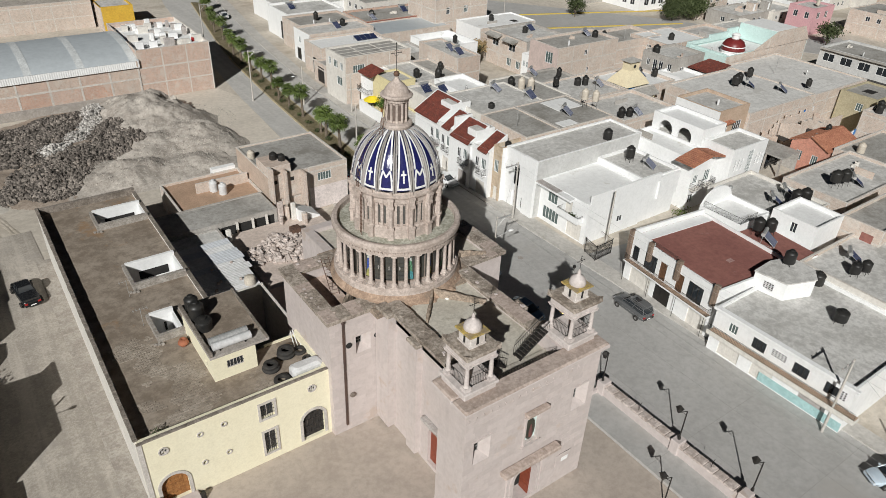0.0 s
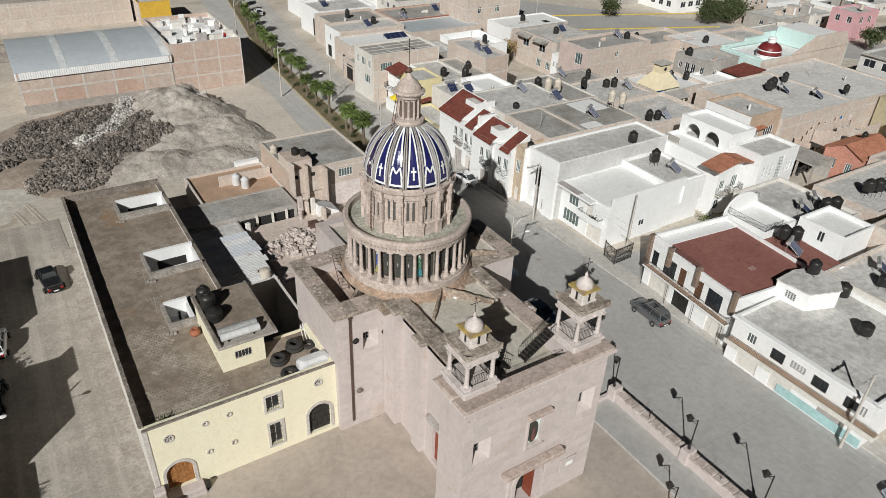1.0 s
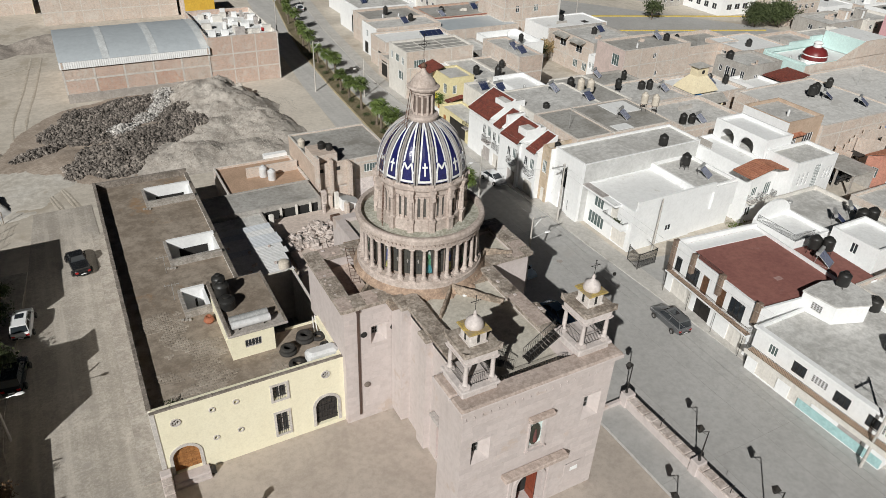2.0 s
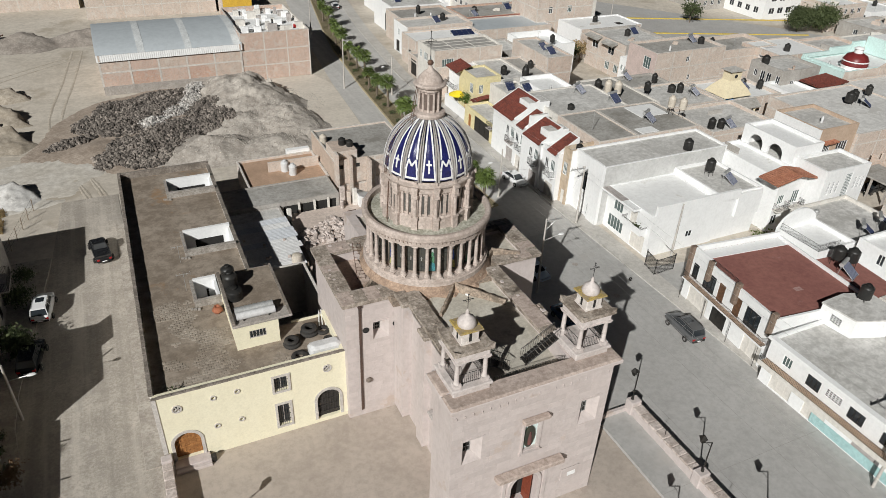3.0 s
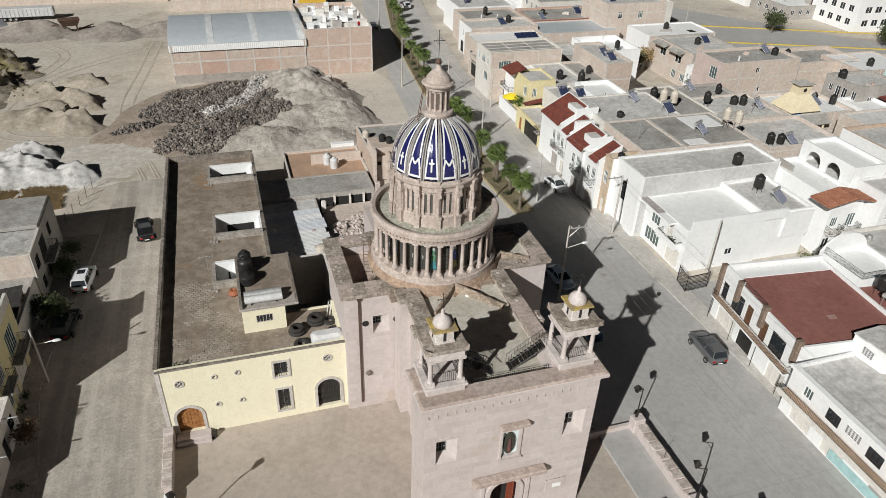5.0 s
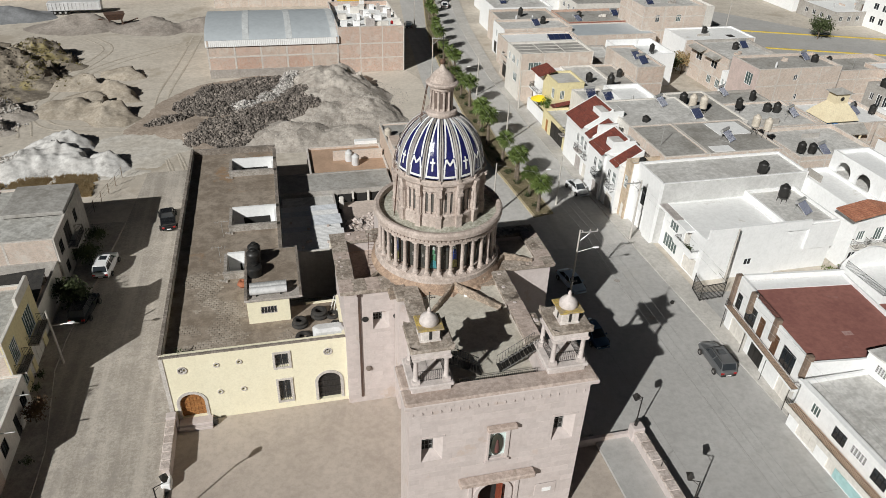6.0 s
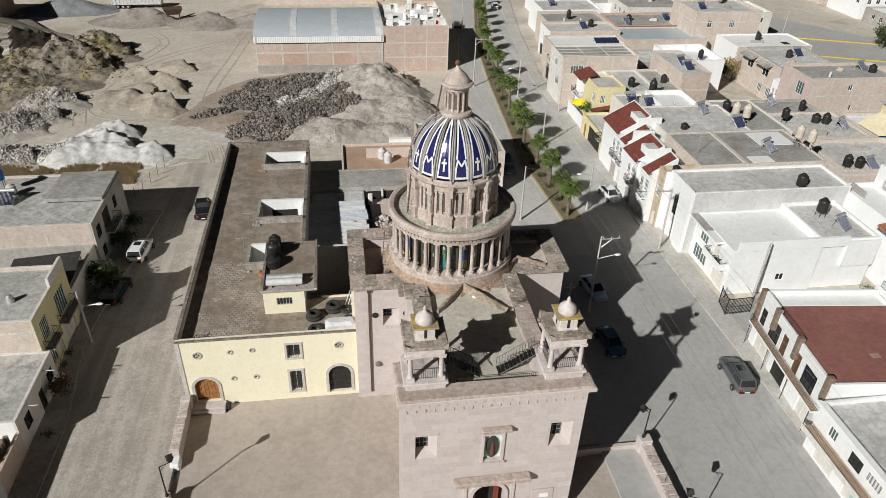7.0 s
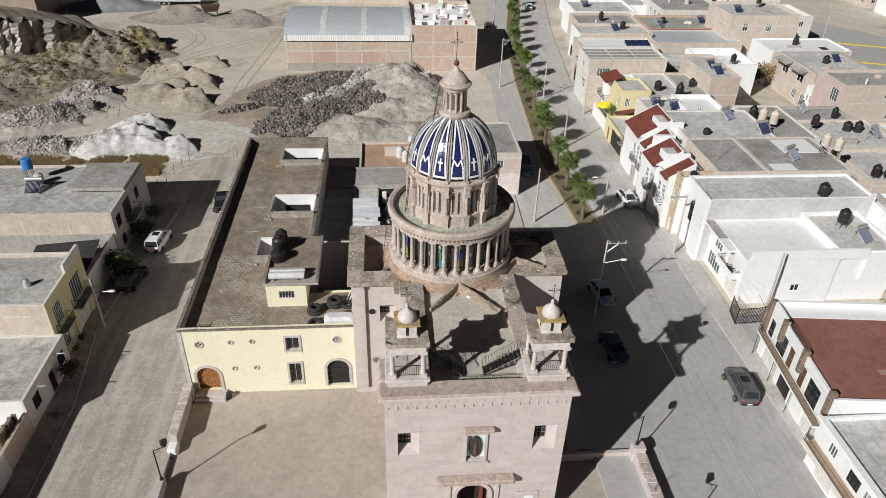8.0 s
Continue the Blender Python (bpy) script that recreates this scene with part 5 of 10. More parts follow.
for u, z, r in RND:
    ring = part("round_window", Geo().lathe([(r, 0), (r, 0.08), (r + 0.09, 0.08), (r + 0.09, 0)], 18), PALETRIM, conv, at=Matrix.Translation((u, 0, z)) @ pose(0, 0, 0, 90))
    part("pane", Geo().lathe([(0, -0.3), (r, -0.3)], 14), DARK, ring)
    if r > 0.2:
        g = Geo()
        for a in range(4):
            g.lathe([(0.12, -0.05), (0.12, 0.03), (0.16, 0.03), (0.16, -0.05)], 10, 0.16 * math.cos(a * math.pi / 2), 0.16 * math.sin(a * math.pi / 2))
        part("quatrefoil", g, PALETRIM, ring)
part("corner_trim", Geo().box(-15.32, -14.98, -0.06, 0.3, -0.5, 6.95), PALETRIM, conv)
wall("side_wall", "w", -15.35, 0.6, 41.2, 0, 6.95, OFFWHITE, conv, t=0.26)
wall("back_wall", "n", 41.2, -15.09, -4.8, 0, 6.95, PARAPET, conv, t=0.3)
wall("inner_wall", "e", -4.8, 12.4, 40.9, 0, 6.62, OFFWHITE, conv, t=0.3)
wall("inner_wall", "n", 6.4, -3.0, 0.0, 0, 6.35, YELLOW, conv, t=0.25)
wall("inner_wall", "e", 0.0, 0.6, 6.15, 0, 6.95, YELLOW, conv, t=0.25)
WELLS = ((-10.5, -8.1, 11.6, 15.4), (-10.2, -5.1, 20.6, 24.9), (-10.5, -5.1, 34.0, 37.8))
g = Geo()
y = 0.6
for x0, x1, y0, y1 in WELLS:
    g.box(-15.09, -5.1, y, y0, RZ - 0.3, RZ).box(-15.09, x0, y0, y1, RZ - 0.3, RZ)
    if x1 < -5.2:
        g.box(x1, -5.1, y0, y1, RZ - 0.3, RZ)
    y = y1
g.box(-15.09, -5.1, y, 40.9, RZ - 0.3, RZ)
part("roof", g, OLDROOF, conv)
part("roof", Geo().box(-5.1, -0.25, 0.6, 6.15, RZ - 0.3, RZ - 0.003), OLDROOF, conv)
q = random.Random(19)
g = Geo()
for i in range(26):
    for j in range(46):
        x, y = -14.4 + i * 0.42 + 0.21 * (j % 2), 0.7 + j * 0.31
        worn = noise.fractal((x * 0.22, y * 0.22, 4), 1.0, 2.0, 3) + 0.22 - 0.06 * y + (0.16 if x < -9.5 else -0.06)
        if worn < 0 or (x > -8.5 and y > 3.6) or (-11 < x < -8 and y > 11.0):
            continue
        h = 0.012 + 0.022 * q.random()
        g.block(x + 0.02 * q.random(), x + 0.36 + 0.03 * q.random(), y, y + 0.26, RZ - 0.01, RZ + h, 0.012)
tagged(part("roof_bricks", g, mat("worn roof brick", (0.385, 0.335, 0.28), (0.27, 0.225, 0.18), 0.25, 2, 0.5, 0.95, 0.3, island=0.12), conv, "worn grey bricks showing through the screed"), kind="stuff")
for c in ((-15.38, -15.06, 0.5, 41.3, 6.95, 7.03), (-15.3, 0.05, -0.03, 0.3, 6.95, 6.99), (-15.06, -4.75, 40.85, 41.3, 6.95, 7.02), (-5.15, -4.72, 12.4, 40.85, 6.62, 6.69)):
    part("parapet_coping", Geo().block(*c, 0.03), PARAPET, conv)
for k in range(48):
    y = 0.5 + 0.85 * k
    part("coping_stone", Geo().block(-15.4 - 0.03 * rnd.random(), -15.07 + 0.03 * rnd.random(), y, y + 0.83, 7.03, 7.09 + 0.03 * rnd.random(), 0.03), PARAPET, conv)
for k in range(14):
    part("coping_stone", Geo().block(-14.8 + k * 1.05, -13.77 + k * 1.05, 0.02, 0.28, 6.99, 7.03 + 0.02 * rnd.random(), 0.02), PARAPET, conv)
# light wells: low walls round white-painted shafts
for x0, x1, y0, y1 in WELLS:
    w = part("light_well", Geo().box(x0, x1, y0, y0 + 0.3, RZ - 3.0, RZ + 0.62).box(x0, x0 + 0.3, y0 + 0.3, y1, RZ - 3.0, RZ + 0.62), WELLGREY, conv)
    part("well_wall", Geo().box(x0 + 0.3, x1, y1 - 0.3, y1, RZ - 3.0, RZ + 0.72), WHITE, w, "white painted shaft wall")
    part("well_wall", Geo().box(x1 - 0.25, x1, y0 + 0.3, y1 - 0.3, RZ - 3.0, RZ + 0.3), WHITE, w, "white painted shaft wall")
    part("well_floor", Geo().box(x0 + 0.3, x1 - 0.25, y0 + 0.3, y1 - 0.3, RZ - 3.0, RZ - 2.9), CONCRETE, w)
    part("well_opening", Geo().box(x0 + 1.4, x1 - 0.8, y1 - 0.33, y1 - 0.301, RZ - 1.5, RZ - 0.55), DARK, w, "dark opening in the shaft")
    part("well_coping", Geo().block(x0 - 0.06, x1, y0 - 0.08, y0 + 0.36, RZ + 0.62, RZ + 0.72, 0.03), WELLGREY, w)
    for k in range(3):
        u = x0 - 0.45 + 0.3 * k
        part("loose_block", Geo().block(u, u + 0.26, y0 - 0.3 - 0.12 * k, y0 - 0.1 - 0.1 * k, RZ, RZ + 0.18, 0.02), WELLGREY, w)
# stair house on the roof
SH = (-8.1, -4.45, 4.2, 11.9)
for side, o, a, b in (("s", SH[2], SH[0], SH[1]), ("n", SH[3], SH[0], SH[1]), ("w", SH[0], SH[2], SH[3]), ("e", SH[1], SH[2], SH[3])):
    k = 0.0 if side in "sn" else 0.2
    wall("stair_house_wall", side, o, a + k, b - k, RZ, 8.75, YELLOW, conv, [(-6.95, -5.55, 7.2, 8.0)] if side == "s" else [(5.6, 6.4, 6.85, 7.85)] if side == "w" else [], 0.2)
w = window("s", SH[2], -6.95, -5.55, 7.2, 8.0, conv, GREYTRIM, GLASS, 5, None, 0.1)
part("window_bars", Geo().box(-6.95, -5.55, 4.18, 4.2, 7.58, 7.62), IRON, w)
part("stair_house_roof", Geo().block(SH[0] - 0.15, SH[1] + 1.2, SH[2] - 0.2, SH[3] + 0.3, 8.75, 8.95, 0.03), CONCRETE, conv)
part("stair_house_parapet", Geo().box(SH[0] - 0.12, SH[0] + 0.12, SH[2] - 0.15, SH[3] + 0.25, 8.95, 9.27), PARAPET, conv)
part("stair_house_parapet", Geo().box(SH[1] + 0.95, SH[1] + 1.15, SH[2] - 0.15, SH[3] + 0.25, 8.95, 9.1), PARAPET, conv)
part("stair_house_top", Geo().box(SH[0] + 0.12, SH[1] + 0.95, SH[2] + 1.2, SH[3] + 0.2, 8.95, 8.96), OLDROOF, conv)


TAKEN = []


def tank(x, y, z, r=0.55, h=1.25, material=None, label="black plastic water tank on a flat roof", stand=0.0, group="roof water tanks"):
    """A ribbed water tank with a domed top and lid."""
    t = thing("water_tank", label, "water tank", (x, y, z), rnd.uniform(0, 90), group)
    material = material or BLACKPLASTIC
    TAKEN.append((x, y))
    s = stand
    part("tank", Geo().lathe([(0, s), (r * 0.97, s), (r, s + h * 0.1), (r * 0.96, s + h * 0.28), (r, s + h * 0.32), (r * 0.96, s + h * 0.5), (r, s + h * 0.55), (r * 0.96, s + h * 0.66), (r, s + h * 0.7), (r * 0.95, s + h * 0.79), (r * 0.62, s + h * 0.9), (r * 0.44, s + h * 0.92)], 16), material, t, smooth=40)
    part("lid", Geo().lathe([(r * 0.42, s + h * 0.91), (r * 0.44, s + h * 0.99), (r * 0.36, s + h * 1.02), (0, s + h * 1.03)], 12), material, t, smooth=40)
    if s > 0.1:
        g = Geo()
        for a in range(4):
            dx, dy = r * 0.8 * math.cos(a * math.pi / 2), r * 0.8 * math.sin(a * math.pi / 2)
            g.tube([(dx * 1.1, dy * 1.1, 0), (dx, dy, s)], 0.03, 4)
        g.lathe([(r * 0.9, s - 0.05), (r * 0.95, s - 0.05), (r * 0.95, s), (r * 0.9, s)], 12)
        part("stand", g, IRON, t)
    return t


TUBE = Geo().tube([(0, -0.75, 0.15), (0, 0.55, 1.15)], 0.05, 6).mesh("tube", SOLAR, 60)


def solar(x, y, z, rz=0.0, group="roof solar water heaters"):
    """A tube solar water heater: tilted tube field, steel cylinder and legs."""
    t = thing("solar_heater", "solar water heater with dark tubes and a steel cylinder", "solar heater", (x, y, z), rz, group)
    TAKEN.append((x, y))
    for k in range(12):
        part("tube", TUBE, None, t, at=(-0.75 + 1.5 * k / 11, 0, 0))
    c = Geo()
    c.tube([(-0.95, 0.7, 1.3), (0.95, 0.7, 1.3)], 0.23, 14)
    part("cylinder", c, STEEL, t, smooth=50)
    f = Geo()
    for u in (-0.85, 0.85):
        f.tube([(u, -0.8, 0.1), (u, 0.6, 1.15)], 0.025, 4).tube([(u, 0.75, 0), (u, 0.7, 1.1)], 0.025, 4).tube([(u, -0.8, 0), (u, -0.8, 0.12)], 0.025, 4).tube([(u, -0.8, 0.05), (u, 0.75, 0.05)], 0.02, 4)
    for y, z in ((-0.8, 0.1), (0.72, 0.6)):
        f.tube([(-0.85, y, z), (0.85, y, z)], 0.02, 4)
    part("frame", f, STEEL, t)
    return t


tank(-7.3, 11.1, 8.96, 0.6, 1.5)
tank(-7.35, 9.6, 8.96, 0.66, 1.75)
tank(-7.3, 8.0, 8.96, 0.7, 1.15)
for x in (0.0, 0.75):
    t = thing("gas_tank", "white horizontal gas cylinder", "gas tank", (-6.15, 4.75 + x, 8.96), 0, "gas cylinders")
    c = Geo()
    c.tube([(-1.6, 0, 0.42), (-1.5, 0, 0.42), (1.5, 0, 0.42), (1.6, 0, 0.42)], 0.34, 16)
    part("cylinder", c, STEEL if x else SHEETWHITE, t, smooth=40)
    part("cradle", Geo().box(-1.1, -1.0, -0.25, 0.25, 0, 0.2).box(1.0, 1.1, -0.25, 0.25, 0, 0.2), IRON, t)
t = thing("gas_tank", "large white horizontal tank beside old tyres", "gas tank", (-1.3, 1.45, RZ), 0, "")
part("tank", Geo().block(-1.4, 1.35, -0.6, 0.6, 0.1, 1.0, 0.25), SHEETWHITE, t)
part("tank_foot", Geo().box(-1.0, -0.8, -0.5, 0.5, 0, 0.12).box(0.8, 1.0, -0.5, 0.5, 0, 0.12), IRON, t)
TY = Geo().lathe([(0.28, 0.02), (0.42, 0.0), (0.52, 0.06), (0.54, 0.13), (0.52, 0.2), (0.42, 0.26), (0.28, 0.24), (0.26, 0.13), (0.28, 0.02)], 20).mesh("tyre", RUBBER, 50)
for x, y, z, s in ((-3.7, 3.2, 0, 1.4), (-1.9, 4.2, 0, 1.5), (-3.5, 1.35, 0, 1.35), (-0.75, 4.0, 0, 1.15), (-0.6, 2.75, 0, 0.85), (-2.95, 1.0, 0, 0.9), (-3.7, 3.2, 0.37, 1.2), (-1.9, 4.2, 0.39, 1.35)):
    t = solo("tyre", Geo().box(0, 0.01, 0, 0.01, 0, 0.01), RUBBER, "old black tyre lying on the roof", "tyre", "old tyres")
    t.data = TY
    t.matrix_basis = Matrix.Translation((x, y, RZ + z)) @ Matrix.Diagonal((s, s, s, 1))
solo("clay_pot", Geo().lathe([(0.0, 6.25), (0.3, 6.25), (0.48, 6.52), (0.38, 6.78), (0.25, 6.84), (0.28, 6.94), (0.2, 6.94), (0, 6.55)], 16, -8.75, 10.2), mat("terracotta", (0.35, 0.13, 0.07)), "terracotta pot beside a roof light well", "pot", smooth=50)
for x, y in ((-10.8, 19.8), (-10.9, 14.7)):
    g = Geo()
    g.tube([(x, y, RZ), (x, y, RZ + 1.9)], 0.02, 4).tube([(x - 0.7, y, RZ + 1.85), (x + 0.7, y, RZ + 1.85)], 0.015, 4)
    for k in range(5):
        g.tube([(x - 0.6 + 0.3 * k, y - 0.3, RZ + 1.85), (x - 0.6 + 0.3 * k, y + 0.3, RZ + 1.85)], 0.01, 4)
    solo("aerial", g, STEEL, "thin metal television aerial on the roof", "aerial", "aerials")

# ---- houses ----
ROOFS = []


def house(label, x0, x1, y0, y1, z, wall_mat, roof_mat, mats=None, parapet=0.45, ops=None, bands=True, windows=(), doors=(), name="house", z_roof=None, category="house"):
    """A flat-roofed house: four walls that rise as parapets round a roof slab. mats: walls of another surface by side; windows and doors: (side, u0, u1, z0, z1, kind)."""
    h = thing(name, label, category, (0, 0, 0))
    mats = mats or {}
    t = 0.22
    for side, o, a, b in (("w", x0, y0, y1), ("e", x1, y0, y1), ("s", y0, x0 + t, x1 - t), ("n", y1, x0 + t, x1 - t)):
        holes = [w[1:5] for w in (*windows, *doors) if w[0] == side]
        wall("wall", side, o, a, b, 0, z, mats.get(side, wall_mat), h, holes, t)
    zr = (z - parapet) if z_roof is None else z_roof
    part("roof", Geo().box(x0 + t, x1 - t, y0 + t, y1 - t, zr - 0.2, zr), roof_mat, h)
    g = Geo()
    for c in ((x0 - 0.03, x1 + 0.03, y0 - 0.03, y0 + t + 0.02), (x0 - 0.03, x1 + 0.03, y1 - t - 0.02, y1 + 0.03), (x0 - 0.03, x0 + t + 0.02, y0 + t + 0.02, y1 - t - 0.02), (x1 - t - 0.02, x1 + 0.03, y0 + t + 0.02, y1 - t - 0.02)):
        g.block(*c, z, z + 0.06, 0.02)
    part("parapet_cap", g, mats.get("cap", FRAME if wall_mat in (BRICK, BRICKTAN, BRICKPINK) else wall_mat), h)
    ROOFS.append((x0, x1, y0, y1, zr, roof_mat))
    face = {"w": x0, "e": x1, "s": y0, "n": y1}
    for side, u0, u1, a, b, *k in windows:
        k = k[0] if k else 2
        window(side, face[side], u0, u1, a, b, h, WHITE if k < 9 else IRON, GLASSPALE if k % 2 else GLASS, max(2, k % 9), None, 0.1)
    for side, u0, u1, a, b, *k in doors:
        door(side, face[side], u0, u1, a, b, h, k[0] if k else WOODDARK)
    if bands:
        for side, o, a, b in (("s", y0, x0, x1), ("w", x0, y0, y1)):
            if mats.get(side, wall_mat) in (BRICK, BRICKTAN, BRICKRED, BRICKPINK):
                g = Geo()
                n = max(1, round((b - a) / 4.6))
                for i in range(n + 1):
                    u = a + (b - a) * i / n
                    slab_on(side, o, max(a, u - 0.11), min(b, u + 0.11), 0, z - 0.01, 0.012, 0, g)
                k = 2.7
                while k < z - 0.8:
                    slab_on(side, o, a, b, k, k + 0.24, 0.016, 0, g)
                    k += 2.9
                part("concrete_frame", g, FRAME, h)
    return h


# ---- houses along the avenue ----
def balcony(parent, side, o, u0, u1, z, out=1.0, slab=None, railing=True, h=0.9):
    s = part("balcony", slab_on(side, o, u0, u1, z - 0.16, z, out), slab or OFFWHITE, parent)
    if railing:
        g = Geo()
        d = -out + 0.05 if side in "sw" else out - 0.05
        if side in "we":
            rail(g, (o + d, u0 + 0.05, z), (o + d, u1 - 0.05, z), h)
            for u in (u0 + 0.05, u1 - 0.05):
                rail(g, (o, u, z), (o + d, u, z), h)
        else:
            rail(g, (u0 + 0.05, o + d, z), (u1 - 0.05, o + d, z), h)
            for u in (u0 + 0.05, u1 - 0.05):
                rail(g, (u, o, z), (u, o + d, z), h)
        part("railing", g, IRON, s, "black iron railing")
    return s


def vents(parent, side, o, u0, u1, z0, z1, nu, nz):
    """A grid of perforated vent blocks, set as dark pockets in a proud frame."""
    h = Geo()
    slab_on(side, o, u0 - 0.05, u1 + 0.05, z1, z1 + 0.05, 0.03, 0, h)
    slab_on(side, o, u0 - 0.05, u1 + 0.05, z0 - 0.05, z0, 0.03, 0, h)
    v = part("vent_frame", h, WHITE, parent)
    for i in range(nu):
        for j in range(nz):
            a, b = u0 + (u1 - u0) * (i + 0.2) / nu, u0 + (u1 - u0) * (i + 0.8) / nu
            c, d = z0 + (z1 - z0) * (j + 0.2) / nz, z0 + (z1 - z0) * (j + 0.8) / nz
            part("vent_block", slab_on(side, o, a, b, c, d, 0.006), DARK, v)


def turn(h, x, y, degrees):
    """Turn a whole house about one of its corners."""
    h.matrix_basis = Matrix.Translation((x, y, 0)) @ pose(0, 0, 0, 0, 0, degrees) @ Matrix.Translation((-x, -y, 0))
    return h


# long white house at the corner
h = house("long white house with a street balcony and grey roof", 37.9, 52, -25.5, -11.2, 5.3, WHITE, ROOFGREY, parapet=0.35, windows=[("w", -13.9, -12.9, 3.3, 4.4, 3), ("w", -17.0, -15.6, 3.2, 4.4, 12), ("w", -21.4, -19.9, 3.2, 4.4, 12), ("w", -24.4, -23.0, 3.2, 4.4, 12)],
          doors=[("w", -14.8, -12.4, 0.1, 2.3, OFFWHITE), ("w", -18.5, -16.2, 0.1, 2.3, OFFWHITE), ("w", -23.5, -21.2, 0.1, 2.3, GREYTRIM)])
part("street_balcony", Geo().block(36.75, 37.9, -26.6, -11.3, 2.5, 2.75, 0.03).block(36.75, 36.87, -26.6, -11.3, 2.75, 3.0, 0.02), OFFWHITE, h)
part("balcony_floor", Geo().box(36.87, 37.88, -26.5, -11.4, 2.75, 2.77), TANTILE, h)
g = Geo()
rail(g, (36.82, -26.5, 3.0), (36.82, -11.4, 3.0), 0.7, 0.16)
part("railing", g, IRON, h, "black iron railing")
vents(h, "w", 37.9, -15.2, -12.2, 2.0, 2.35, 12, 2)
vents(h, "w", 37.9, -19.2, -17.6, 3.6, 4.4, 5, 4)
vents(h, "w", 37.9, -25.0, -23.6, 3.4, 4.4, 5, 4)
part("painted_base", slab_on("w", 37.9, -25.5, -17.2, 0.1, 1.1, 0.02), TEAL, h)
part("roof_edge", Geo().block(37.5, 37.9, -25.9, -11.0, 5.1, 5.36, 0.04), WHITE, h)
g = Geo()
oc = [(44.3, -10.7), (47.4, -10.5), (49.9, -11.4), (49.8, -14.0), (48.2, -15.2), (44.8, -14.0)]
g.prism(oc, 5.0, 7.0)
part("roof_room", g, WHITE, h)
part("roof_room_top", Geo().prism([(47.2 + (x - 47.2) * 1.04, -12.6 + (y + 12.6) * 1.04) for x, y in oc], 7.0, 7.14), ROOFGREY, h)
vents(h, "w", 44.42, -13.0, -11.8, 5.7, 6.5, 4, 4)
tank(48.3, -11.9, 7.14, 0.62, 1.5, stand=0.3)
tank(51.2, -14.2, 4.95, 0.7, 1.5)
tank(46.4, -19.3, 4.95, 0.68, 1.25, stand=0.4)
house("grey house with a brick side behind the corner house", 52, 66, -26, -11.4, 6.0, BRICK, ROOFGREY, {"n": BRICKTAN, "w": OFFWHITE})
tank(55, -16, 5.55, stand=0.5)
tank(56.5, -16.4, 5.55, stand=0.5)
solar(58, -14.5, 5.55, 30)
h = house("raw brick house with a painted red panel", 63.6, 76, -14.5, -9.4, 7.6, BRICKTAN, ROOFDARK, {"w": BRICKTAN})
part("painted_panel", slab_on("w", 63.6, -13.6, -12.2, 3.0, 6.6, 0.02), ROOFRED, h, "flat red painted wall panel")
# white house with the red roof
h = house("white house with a red sealed roof and long balcony", 40.3, 52, -10.4, 2.6, 6.2, WHITE, ROOFRED, parapet=0.3, windows=[("w", -1.9, -0.1, 3.1, 5.2, 12), ("w", -8.6, -6.6, 3.1, 5.2, 12), ("w", 0.9, 1.8, 3.2, 5.0, 12)], doors=[("w", -5.9, -4.9, 2.95, 5.2, WOODBROWN), ("w", -3.4, -2.4, 2.95, 5.2, WOODBROWN), ("w", -4.6, -2.3, 0.1, 2.4, IRON), ("w", -9.8, -7.3, 0.1, 2.4, OFFWHITE), ("w", -1.6, 1.6, 0.1, 2.4, OFFWHITE)])
b = balcony(h, "w", 40.3, -10.2, 2.4, 2.9, 0.7, WHITE)
part("balcony_floor", Geo().box(39.66, 40.3, -10.1, 2.3, 2.9, 2.92), TANTILE, b)
for k in range(4):
    part("balcony_post", Geo().tube([(39.66, -9.9 + k * 4, 0.12), (39.66, -9.9 + k * 4, 2.76)], 0.03, 5), IRON, b)
for y in (-10.3, -5.2, -1.0, 2.1):
    part("stone_pier", Geo().block(39.95, 40.55, y, y + 0.5, 4.3 if y < 0 else 2.9, 6.75, 0.03), mat("brown stone pier", (0.27, 0.20, 0.15), (0.18, 0.13, 0.10), 1, 6, 0.5) if y == -10.3 else bpy.data.materials["brown stone pier"], h)
part("parapet_step", Geo().block(40.28, 40.55, -1.0, 2.1, 6.26, 6.75, 0.03), WHITE, h)
g = Geo()
rail(g, (40.45, -4.7, 6.2), (40.45, -1.1, 6.2), 0.65, 0.15)
part("railing", g, IRON, h, "black iron railing")
part("side_parapet", Geo().block(40.3, 51.9, 2.3, 2.62, 6.26, 6.6, 0.03), WHITE, h)
part("white_roof_edge", Geo().box(40.54, 51.7, 0.75, 2.28, 5.9, 5.97), WHITE, h, "white painted strip of the roof")
part("back_wing", Geo().box(52.0, 56.6, -10.2, -2.6, 0.0, 5.85), WHITE, h)
part("back_wing_roof", Geo().box(52.0, 56.6, -10.2, -2.6, 5.85, 5.9), ROOFRED, h)
part("water_stain", Geo().box(46.0, 46.9, -6.8, -6.2, 5.9, 5.904), mat("pale lime crust", (0.46, 0.33, 0.30), (0.36, 0.2, 0.18), 2, 6, 0.5), h, "pale crust on the red roof")
turn(h, 40.3, 2.6, -5.5)
h = house("white terrace house behind the red roof", 52.2, 58.3, -3.6, 2.2, 6.6, WHITE, ROOFWHITE, parapet=0.5)
part("curved_parapet", Geo().loft([[(x, 1.9, 6.6), (x, 2.2, 6.6), (x, 2.2, 6.62 + 2.0 * max(0.0, math.sin((x - 52.2) / 6.1 * math.pi)) ** 0.6), (x, 1.9, 6.62 + 2.0 * max(0.0, math.sin((x - 52.2) / 6.1 * math.pi)) ** 0.6)] for x in np.linspace(52.21, 58.29, 13)], True), WHITE, h)
g = Geo()
rail(g, (52.3, 1.7, 6.62), (52.3, -3.5, 6.62), 0.8)
